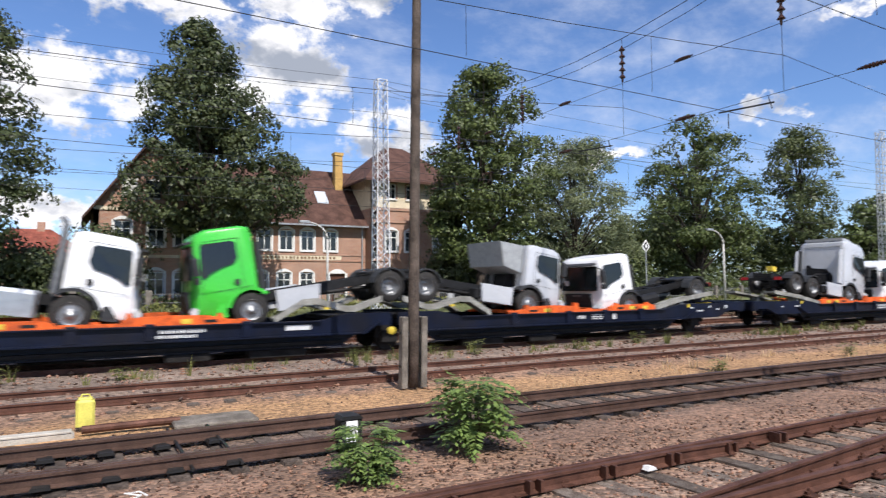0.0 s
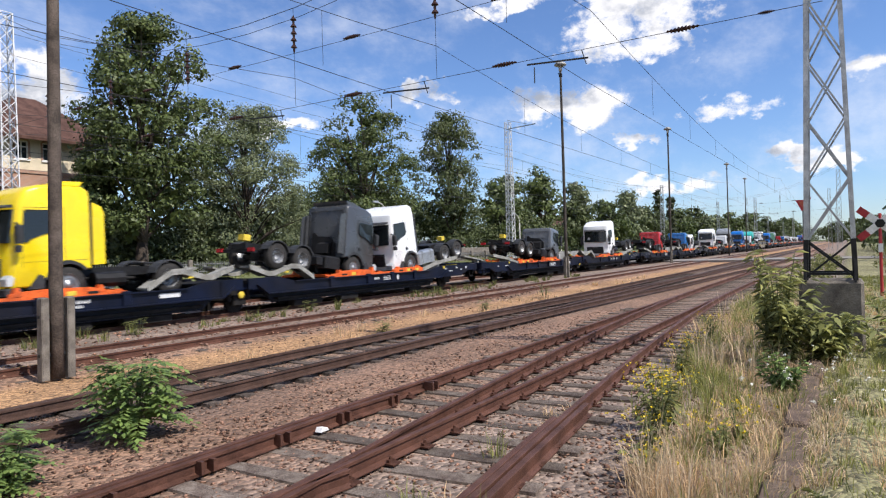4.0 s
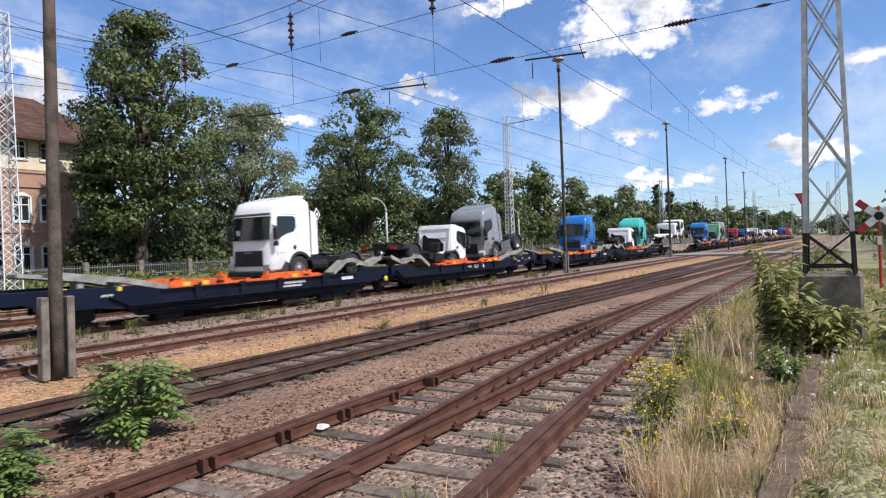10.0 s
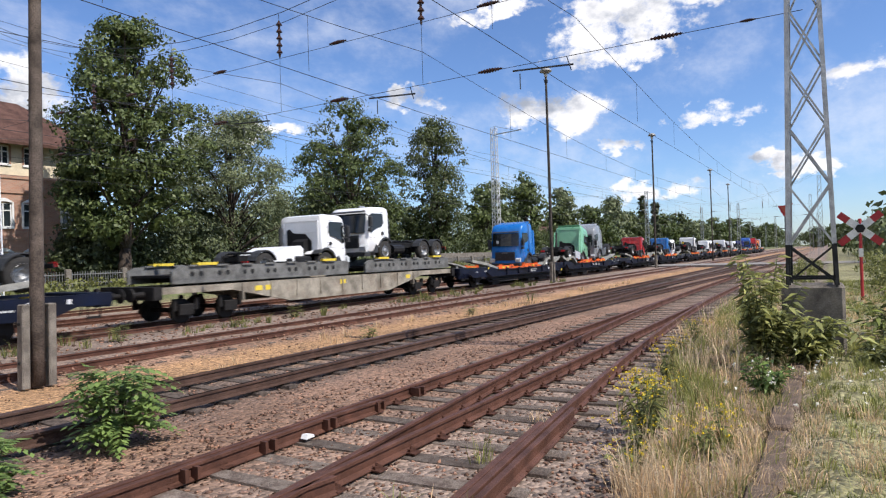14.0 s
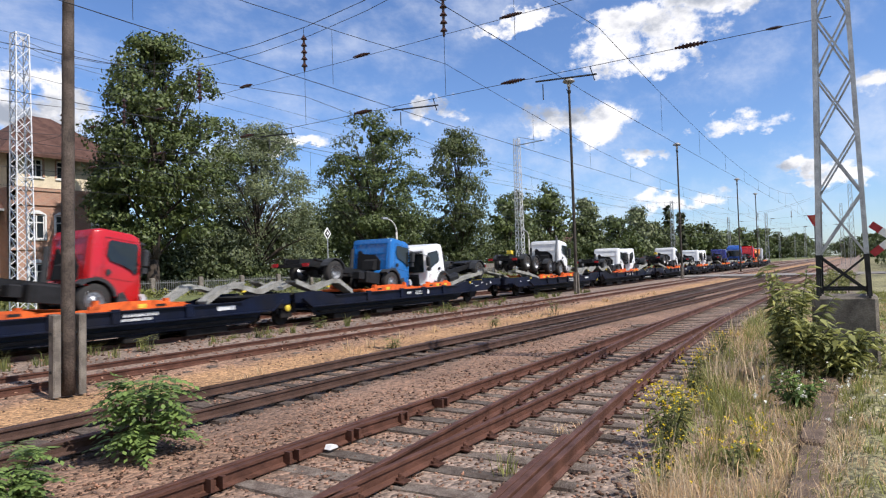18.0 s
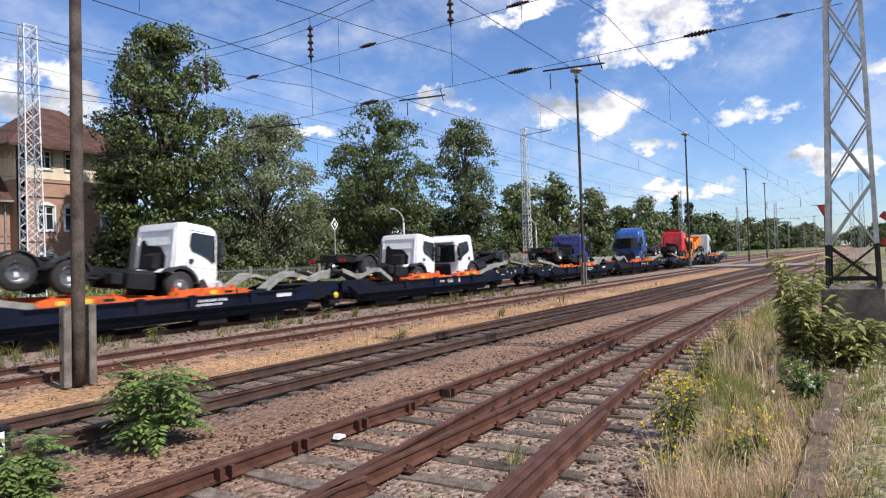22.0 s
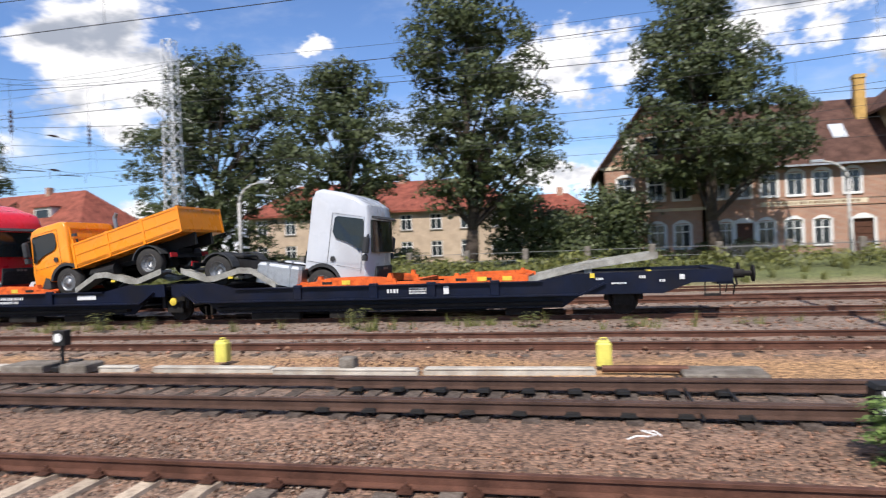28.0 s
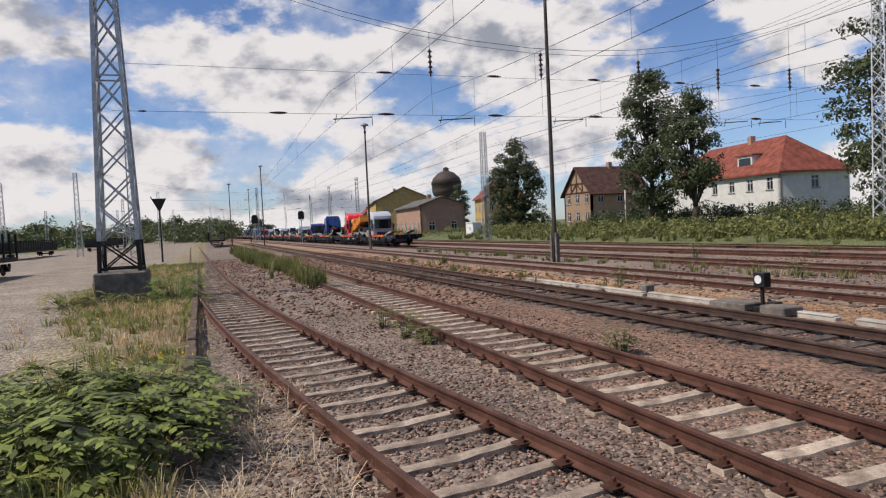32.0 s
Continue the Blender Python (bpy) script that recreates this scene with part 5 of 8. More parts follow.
def build_train():
    first = None
    for i in range(13):
        w = wagon(i) if first is None else copy_thing(first, Matrix())
        first = first or w
        if i == 12:
            tagged(w, "navy blue articulated flat wagon, last of the train, one half empty")
        if i == 1:
            rack(w, 18.3, 25.3)
            rack(w, 25.8, 33.0)
        ride(w, start_of(i) + {6: 0.35, 7: 0.55}.get(i, 0.0))
    ride(grey_flat(), start_of(6) + WAGON_L + 0.9)
    tandem = (0, 1.3)
    on = "standing on a wagon, "
    S = start_of
    wl = lambda: lorry("white", "low", 3.9, (0,), 0.8, "white day-cab lorry chassis, nose dipped on a wagon cradle")
    jobs = [
        (lorry("white", "low", 3.5, (0,), 0.8, "white lorry tractor with dark wheel arches on a wagon", tank="alu", exhaust=True), S(0) + 9.6, 1, 8.5),
        (lorry("green", "tall", 4.2, (0,), 0.9, "bright green lorry tractor, nose dipped on a wagon", tank="silver"), S(0) + 11.0, -1, 8.5),
        (lorry("silver", "low", 4.0, (0,), 0.9, "silver lorry tractor with a grey box behind its cab", tank="silver", box_back=True), S(0) + 23.2, 1, 8.5),
        (wl(), S(0) + 25.1, -1, 8.5),
        (lorry("silver", "big", 3.0, tandem, 1.0, "silver high-roof lorry tractor with twin rear axles", tank="silver"), S(1) + 9.7, 1, 8.0),
        (wl(), S(1) + 11.2, -1, 8.5),
        (lorry("red", "low", 3.2, (0,), 0.8, "red tipper lorry on a raised grey platform", dump="red"), S(1) + 25.0, 1, 0),
        (lorry("white", "low", 3.3, (0,), 0.6, "white day-cab lorry on a raised grey platform"), S(1) + 25.9, -1, 0),
        (lorry("yellow", "big", 3.1, (0,), 0.8, "yellow high-roof lorry tractor on a wagon cradle"), S(2) + 9.3, -1, 0),
        (lorry("darkgrey", "big", 3.0, tandem, 1.0, "dark grey high-roof lorry tractor with twin rear axles", tank="dark"), S(2) + 24.1, 1, 8.0),
        (lorry("white", "mid", 3.2, tandem, 0.9, "white lorry chassis with twin rear axles", tank="alu"), S(2) + 25.5, -1, 8.0),
        (lorry("grey", "low", 3.6, tandem, 1.6, "grey day-cab lorry chassis with twin rear axles"), S(3) + 12.7, 1, 7.5),
        (lorry("white", "mid", 4.2, tandem, 0.9, "white lorry chassis with twin rear axles, nose dipped"), S(3) + 24.0, -1, 6.5),
        (lorry("red", "low", 4.0, (0,), 1.6, "red day-cab lorry chassis with single rear axle", tank="dark"), S(4) + 10.7, 1, 8.0),
        (lorry("midblue", "low", 3.7, (0,), 1.4, "blue day-cab lorry chassis, nose dipped"), S(4) + 24.3, 1, 8.5),
        (wl(), S(4) + 26.3, -1, 8.5),
        (lorry("white", "big", 3.2, (0,), 0.8, "white high-roof lorry tractor standing level on a wagon"), S(5) + 9.75, -1, 0),
        (lorry("white", "low", 3.6, (0,), 1.4, "white day-cab lorry chassis with open black cab back"), S(5) + 24.1, 1, 8.5),
        (lorry("cabgrey", "big", 3.1, (0,), 0.8, "mid-grey high-roof lorry tractor with grey skirts", tank="grey"), S(5) + 26.2, -1, 8.5),
        (lorry("blue", "big", 3.2, (0,), 0.8, "bright blue high-roof lorry tractor standing level"), S(6) + 10.0, -1, 0),
        (lorry("white", "low", 3.6, (0,), 1.4, "white day-cab lorry chassis with open black cab back"), S(6) + 24.3, 1, 8.5),
        (lorry("teal", "big", 3.1, (0,), 0.8, "turquoise high-roof lorry tractor, nose dipped", tank="grey"), S(6) + 26.55, -1, 8.5),
        (lorry("blue", "big", 3.2, (0,), 0.8, "bright blue high-roof lorry tractor standing level"), S(7) + 9.7, -1, 0),
        (lorry("sage", "big", 3.1, (0,), 0.9, "pale green high-roof lorry tractor", tank="silver"), S(7) + 24.0, 1, 8.5),
        (lorry("cabgrey", "big", 3.1, (0,), 0.8, "mid-grey high-roof lorry tractor with grey skirts", tank="grey"), S(7) + 25.8, -1, 8.5),
        (lorry("red", "low", 3.7, (0,), 1.6, "red day-cab lorry chassis with single rear axle"), S(8) + 10.9, 1, 8.0),
        (lorry("midblue", "low", 3.7, (0,), 1.4, "blue day-cab lorry chassis, nose dipped"), S(8) + 24.4, 1, 8.5),
        (wl(), S(8) + 25.8, -1, 8.5),
        (lorry("white", "low", 4.0, tandem, 1.3, "white four-axle lorry chassis with upright exhaust", front2=1.7, exhaust=True), S(9) + 10.85, 1, 5.5),
        (lorry("white", "low", 3.6, (0,), 1.4, "white day-cab lorry chassis with open black cab back"), S(9) + 24.0, 1, 8.5),
        (wl(), S(9) + 25.7, -1, 8.5),
        (lorry("white", "low", 3.3, tandem, 1.5, "white day-cab lorry chassis with twin rear axles"), S(10) + 11.15, 1, 7.5),
        (lorry("white", "low", 3.6, (0,), 1.4, "white day-cab lorry chassis with open black cab back"), S(10) + 23.8, 1, 8.5),
        (wl(), S(10) + 25.85, -1, 8.5),
        (lorry("navy", "low", 4.0, (0,), 1.3, "navy blue day-cab lorry chassis"), S(11) + 11.3, 1, 7.5),
        (lorry("deepblue", "big", 4.2, tandem, 0.9, "dark blue high-roof lorry chassis with twin rear axles"), S(11) + 24.1, -1, 6.5),
        (lorry("brightred", "big", 3.6, (0,), 1.0, "bright red high-roof lorry tractor with upright exhaust", exhaust=True), S(12) + 9.5, 1, 7.5),
        (lorry("orange", "low", 3.05, (0,), 0.7, "orange tipper lorry, tail raised on grey ramps", dump="orange", exhaust=True, tip=0.085), S(12) + 11.25, -1, 10.0),
        (lorry("silver", "mid", 3.5, (0,), 0.9, "silver lorry tractor with pale tanks, nose dipped", tank="alu"), S(12) + 23.0, 1, 8.5),
    ]
    for ob, u, face, tilt in jobs:
        z = 0.86
        if "raised grey platform" in ob["label"]:
            z = 1.66 if ob["label"].startswith("red") else 1.45
        elif ob["label"].startswith("silver lorry tractor with pale"):
            z = 0.55
        elif "four-axle" in ob["label"] or "mid-grey" in ob["label"]:
            z = 1.08
        elif tilt == 8.5 and ob["label"].startswith("white day-cab"):
            z = 0.65
        set_lorry(ob, u, face, tilt, z)
    fw = S(6) + WAGON_L + 0.1
    a = lorry("white", "low", 3.3, (0,), 0.7, "white day-cab lorry on a raised grey platform")
    b = lorry("white", "low", 3.4, tandem, 0.9, "white lorry chassis with twin rear axles on a raised platform")
    set_lorry(a, fw + 10.95, 1, 0, 1.3)
    set_lorry(b, fw + 12.15, -1, 0, 1.78)
    f = thing("wind_deflector", "loose white roof wind deflector on a grey platform", "lorry part")
    bm = bmesh.new()
    prism(bm, [(0, 0), (2.0, 0), (2.0, 0.5), (1.85, 0.62), (1.2, 0.58), (0.5, 0.32)], -1.0, 1.0, 0.05)
    part("shell", bm, paint("white"), f)
    ride(f, fw + 6.3, 1.9)
    for ob, u, z, face, tilt, dy in MOVERS:
        ob.matrix_basis = ride_pose(0, u, z, face, tilt, dy)


# ---- masts, lamps, overhead line ----
def lattice(name, label, x, y, h, w0, w1, material, z0=0.0, panels=12, foot=None, yaw=0.0, fine=True):
    t = thing(name, label, "lattice mast", pose(x, y, z0, 0, 0, yaw), group="lattice masts")
    c = [(-1, -1), (1, -1), (1, 1), (-1, 1)]
    wid = lambda z: (w0 + (w1 - w0) * z / h) / 2
    leg = w0 * 0.1 if foot else max(0.05, w0 * 0.055)
    for a, b in c:
        bm = bmesh.new()
        zs = foot or 0.0
        bar(bm, (a * wid(zs), b * wid(zs), zs), (a * wid(h), b * wid(h), h), leg)
        part("leg", bm, material, t)
        if foot:
            bm = bmesh.new()
            bar(bm, (a * wid(0), b * wid(0), 0), (a * wid(zs), b * wid(zs), zs), leg * 1.05)
            prism(bm, [(a * wid(0) - 0.13, 0), (a * wid(0) + 0.13, 0), (a * wid(0) + 0.04, 0.42), (a * wid(0) - 0.04, 0.42)], b * wid(0) - 0.02, b * wid(0) + 0.02)
            part("leg_foot", bm, BLACKP, t, "black painted foot")
    zs = [foot + (h - foot) * i / panels for i in range(panels + 1)] if foot else [h * i / panels for i in range(panels + 1)]
    thin = leg * (0.42 if foot else 0.55)
    def faces(k, z1, z2, bm):
        (a, b), (d, e) = c[k], c[(k + 1) % 4]
        bar(bm, (a * wid(z1), b * wid(z1), z1), (d * wid(z2), e * wid(z2), z2), thin)
        bar(bm, (d * wid(z1), e * wid(z1), z1), (a * wid(z2), b * wid(z2), z2), thin)
    for k in range(4):
        if fine:
            for z1, z2 in zip(zs, zs[1:]):
                bm = bmesh.new()
                faces(k, z1, z2, bm)
                part("brace", bm, material, t)
        else:
            bm = bmesh.new()
            for z1, z2 in zip(zs, zs[1:]):
                faces(k, z1, z2, bm)
            part("bracing", bm, material, t, kind="stuff")
        if foot:
            bm = bmesh.new()
            faces(k, 0.08, foot - 0.03, bm)
            (a, b), (d, e) = c[k], c[(k + 1) % 4]
            bar(bm, (a * wid(0.15), b * wid(0.15), 0.15), (d * wid(0.15), e * wid(0.15), 0.15), thin * 1.4)
            part("brace", bm, BLACKP, t, "black painted brace")
    for z in (zs[-1], zs[len(zs) // 2]):
        bm = bmesh.new()
        for k in range(4):
            (a, b), (d, e) = c[k], c[(k + 1) % 4]
            bar(bm, (a * wid(z), b * wid(z), z), (d * wid(z), e * wid(z), z), thin)
        part("collar", bm, material, t)
    return t


def concrete_block(x, y, w, d, h, z0):
    bm = bmesh.new()
    box(bm, -w / 2, w / 2, -d / 2, d / 2, 0, h, 0.05)
    b = solid("mast_foundation", bm, CONCRETE, "weathered concrete foundation block under a mast", "foundation")
    b.matrix_basis = pose(x, y, z0)


def lamp_post(x, y, h, material, label, posts=True, lean=0.0, r=0.115):
    t = thing("yard_lamp", label, "yard lamp", pose(x, y, -0.2, 0, lean, 0), group="yard lamps")
    bm = bmesh.new()
    lathe(bm, [(r * (1 - 0.035 * i), h * i / 10) for i in range(11)], 10)
    part("pole", bm, material, t, smooth=True)
    if posts:
        for s in (-1, 1):
            bm = bmesh.new()
            box(bm, s * 0.23 - 0.07, s * 0.23 + 0.07, -0.1, 0.1, 0, 1.5, 0.02)
            part("concrete_stub", bm, CONCRETE, t, "concrete stub clamped to the pole")
        bm = bmesh.new()
        for z in (0.45, 1.15):
            bar(bm, (-0.32, 0, z), (0.32, 0, z), 0.05)
        part("clamp", bm, BLACKP, t)
    bm = bmesh.new()
    lathe(bm, [(0.0, h + 0.42), (0.16, h + 0.40), (0.36, h + 0.28), (0.42, h + 0.18), (0.40, h + 0.14), (0.18, h + 0.12), (0.14, h + 0.0), (0.0, h)], 16)
    part("lamp_head", bm, mat("lamp_enamel", (0.33, 0.33, 0.32), 0.5, 0.1, 0.15), t, "grey mushroom lamp head", True)
    bm = bmesh.new()
    lathe(bm, [(0.1, h + 0.02), (0.13, h - 0.1), (0.1, h - 0.22), (0.0, h - 0.25)], 12)
    part("glass_bowl", bm, mat("lamp_glass", (0.5, 0.5, 0.48), 0.15), t, "pale glass bowl", True)
    bm = bmesh.new()
    box(bm, -0.1, 0.1, -0.1, 0.1, h - 0.62, h - 0.4, 0.02)
    bar(bm, (0, 0, h - 0.7), (0, 0.18, h - 0.3), 0.03)
    part("bracket", bm, BLACKP, t)


def insulator(parent, p, n=5):
    """A hanging string of porcelain discs."""
    bm = bmesh.new()
    prof = [(0.012, 0.0)]
    for i in range(n):
        z = -0.05 - 1.04 / n * i
        prof += [(0.035, z), (0.06, z - 0.03), (0.1, z - 0.09), (0.04, z - 0.11)]
    prof += [(0.03, -1.09), (0.01, -1.14)]
    lathe(bm, prof, 9, "z", tuple(p))
    part("insulator", bm, INSUL, parent, "brown ribbed insulator")


def rod_insulator(parent, p, L=0.62, r=0.055):
    """A spindle-shaped strain insulator along y."""
    bm = bmesh.new()
    n = 9
    prof = [(0.01, -L / 2)]
    for i in range(n):
        w = r * (0.35 + 0.65 * math.sin(math.pi * (i + 0.5) / n))
        prof += [(w * 0.65, L * (i / n - 0.5)), (w, L * ((i + 0.2) / n - 0.5)), (w * 1.05, L * ((i + 0.55) / n - 0.5)), (w * 0.62, L * ((i + 0.62) / n - 0.5))]
    prof.append((0.01, L / 2))
    lathe(bm, prof, 8, "y", tuple(p))
    part("insulator", bm, INSUL, parent, "brown ribbed insulator")


def sag(a, b, s, n=10):
    a, b = Vector(a), Vector(b)
    return [a.lerp(b, i / n) - Vector((0, 0, 4 * s * (i / n) * (1 - i / n))) for i in range(n + 1)]


def build_overhead():
    lattice("signal_mast", "grey steel lattice mast with black painted foot on a concrete block", 14.1, 0.29, 12.0, 0.78, 0.22, GALV, 1.17, 10, 0.78)
    concrete_block(14.1, 0.29, 1.02, 1.02, 1.45, -0.25)
    lattice("signal_mast", "grey steel lattice mast with black painted foot on a concrete block", -24.7, -2.75, 12.2, 1.24, 0.5, GALV, 0.88, 10, 1.1)
    concrete_block(-24.7, -2.75, 1.77, 1.62, 1.2, -0.28)
    for x, y, h, w, m in ((14.2, 31.9, 13.2, 0.78, MASTPAINT), (60.3, 29.5, 15.0, 0.72, MASTPAINT), (-24.8, 35.0, 15.4, 0.9, MASTPAINT), (-66.0, 29.5, 12.0, 0.72, GALV), (-66, -6.2, 12.0, 0.72, GALV)):
        lattice("line_mast", "pale lattice mast beside the far tracks", x, y, h, w, w * 0.7, m, 0.0, 20, None, 0, abs(x) < 30)
    for x, y, h in ((125, 29.5, 13), (190, 30, 13), (-130, 29.5, 12.5), (-195, 30, 12.5), (-150, -9, 12), (-120, -30, 12), (-105, -17, 12), (110, 1, 12), (150, 3, 12), (240, 3, 12), (-260, 30, 12), (-230, 2, 12), (165, 18, 12), (250, 30, 13), (255, 16, 12), (320, 30, 13), (325, 3, 12), (400, 30, 13), (410, 4, 12), (-88, -24, 11), (-170, -18, 12), (-200, -40, 11), (-230, -26, 12), (-160, 12, 13), (-215, 16, 12), (-300, 8, 13), (-320, 26, 13), (-175, 32, 14), (-240, -10, 12), (-340, -14, 13)):
        lattice("line_mast", "distant slender lattice mast of the overhead line", x, y, h, 0.7, 0.45, GALV, 0.0, 14, None, 0, False)
    lamp_post(6.27, 12.42, 13.6, WOODPOLE, "weathered timber lamp pole clamped between concrete stubs", True, 0.9, 0.125)
    lamp_post(41.5, 16.2, 14.3, DARKPOLE, "tall dark yard lamp with mushroom head", True, -0.3)
    lamp_post(73.0, 16.4, 14.5, DARKPOLE, "tall dark yard lamp with mushroom head", True)
    lamp_post(-27.6, 15.9, 13.6, DARKPOLE, "tall dark yard lamp with mushroom head", True, 0.3)
    lamp_post(-65.5, 16.0, 12.6, DARKPOLE, "tall dark yard lamp with mushroom head", True, 0.7)
    lamp_post(-125.0, 10.3, 14.6, DARKPOLE, "distant dark yard lamp with mushroom head", False)
    lamp_post(-190.0, 12.0, 14.6, DARKPOLE, "distant dark yard lamp with mushroom head", False)
    lamp_post(108.0, 15.6, 14.0, DARKPOLE, "distant dark yard lamp with mushroom head", False)
    lamp_post(-140.0, 5.05, 12.5, DARKPOLE, "distant dark yard lamp with mushroom head", False)
    lamp_post(140.0, 17.0, 14.4, DARKPOLE, "distant dark yard lamp with mushroom head", False)
    # span wires across the tracks
    tracks = (T2Y, T3Y, T4Y, T5Y, T6Y, T7Y)
    mids = (2.8, 6.95, 11.7, 16.6, 21.3, 25.9)
    def span(a, b, low1, low2, arms):
        t = thing("span_wire", "crosswise span wires carrying the overhead line", "overhead line")
        def wire(p, q, s, r=0.007):
            bm = bmesh.new()
            tube(bm, sag(p, q, s, 14), r)
            part("wire", bm, WIRE, t)
        dip = (a[2] + b[2]) / 2 - 9.3
        wire(a, b, dip, 0.011)
        wire((a[0] + 0.12, a[1], a[2] - 0.25), (b[0] + 0.12, b[1], b[2] - 0.25), dip, 0.009)
        at = lambda y, z: Vector((a[0] + (b[0] - a[0]) * (y - a[1]) / (b[1] - a[1]), y, z))
        A, B = at(a[1], low1), at(b[1], low1)
        wire(A, B, 0.05)
        wire(at(a[1], low2), at(b[1], low2), 0.03)
        d = (B - A).normalized()
        for y in tracks[1:]:
            k = (y - a[1]) / (b[1] - a[1])
            top = a[2] + (b[2] - a[2]) * k - 4 * dip * k * (1 - k)
            p = at(y, min(top, 9.0 + 0.15 * math.sin(y)))
            bm = bmesh.new()
            tube(bm, [at(y, top), p], 0.008)
            part("hanger", bm, WIRE, t)
            bm = bmesh.new()
            tube(bm, [p - Vector((0, 0, 1.1)), at(y, low2)], 0.006)
            part("dropper", bm, WIRE, t)
            insulator(t, p)
        for i, y in enumerate(mids):
            if i:
                rod_insulator(t, at(y, low1))
            rod_insulator(t, at(y, low2), 0.66, 0.06)
        rod_insulator(t, at(a[1] + 0.95, low2), 0.3, 0.04)
        for y in arms:
            bm = bmesh.new()
            tube(bm, [at(y - 0.75, low2 - 0.22), at(y + 0.75, low2 - 0.12)], 0.022, 6)
            tube(bm, [at(y - 0.6, low2 - 0.02), at(y - 0.7, low2 - 0.35)], 0.012, 5)
            tube(bm, [at(y + 0.7, low2 - 0.12) + Vector((0.3, 0, 0)), at(y + 0.3, low2 - 0.5) + Vector((0.3, 0.4, 0))], 0.014, 5)
            part("steady_arm", bm, WIRE, t)
        return t
    span((14.1, 0.29, 12.9), (14.2, 31.9, 13.0), 8.05, 6.42, (5.6, 9.9, 15.2, 19.9, 24.6))
    span((-24.7, -2.75, 12.9), (-24.8, 35.0, 14.0), 8.05, 6.42, (5.6, 9.9, 15.2, 19.9, 24.6, 26.8))
    span((110, 1, 12.8), (125, 29.5, 13.0), 8.05, 6.42, (9.9, 15.2, 19.9))
    span((-105, -17, 12.8), (-130, 29.5, 12.5), 8.05, 6.42, (9.9, 15.2, 19.9))
    # contact and carrying wires along each electrified track
    for y in tracks:
        k = (y - 0.65) / 28.85
        sup = [-420, -260, -185, -110 - 14 * k, -24.75, 14.15, 62, 113 + 8 * k, 185, 260, 430]
        t = thing("overhead_wire", "contact and carrying wires above a track", "overhead line")
        bm = bmesh.new()
        pts = []
        for a, b in zip(sup, sup[1:]):
            pts += sag((a, y, 7.25), (b, y, 7.25), 0.95, 12)
        tube(bm, pts, 0.0075, 4)
        part("carrying_wire", bm, WIRE, t)
        bm = bmesh.new()
        tube(bm, [(x, y + (0.25 if i % 2 else -0.25), 5.75) for i, x in enumerate(sup)], 0.0075, 4)
        part("contact_wire", bm, WIRE, t)
        bm = bmesh.new()
        for a, b in zip(sup, sup[1:]):
            if abs(a + b) < 260:
                for i in range(1, 9):
                    q = i / 9
                    tube(bm, [(a + (b - a) * q, y, 7.25 - 3.8 * q * (1 - q)), (a + (b - a) * q, y, 5.75)], 0.005, 3)
        part("dropper", bm, WIRE, t, kind="stuff")
    # feeder wires from mast to mast behind the far tracks
    f = thing("feeder_line", "feeder wires strung along the far masts", "overhead line")
    for z, o in ((12.0, -0.6), (11.6, 0.6), (10.4, 0)):
        bm = bmesh.new()
        row = [(-420, 29.5, 0), (-260, 29.5, 0), (-195, 29.5, 0), (-130, 29.5, 0), (-66, 29.5, 0), (-24.8, 35.0, 1.9), (14.2, 31.9, 1.0), (60.3, 29.5, 0), (125, 29.5, 0), (190, 29.5, 0), (430, 29.5, 0)]
        for a, b in zip(row, row[1:]):
            tube(bm, sag((a[0], a[1] + o, z + a[2]), (b[0], b[1] + o, z + b[2]), 0.5, 8), 0.009, 4)
        part("wire", bm, WIRE, f)
    # cantilever on the far right mast
    t = thing("mast_bracket", "steel bracket arm with insulators on a lattice mast", "overhead line")
    bm = bmesh.new()
    bar(bm, (60.3, 29.5, 14.3), (58.0, 25.4, 14.0), 0.09)
    bar(bm, (60.3, 29.5, 15.2), (58.6, 26.5, 14.2), 0.05)
    part("arm", bm, GALV, t)


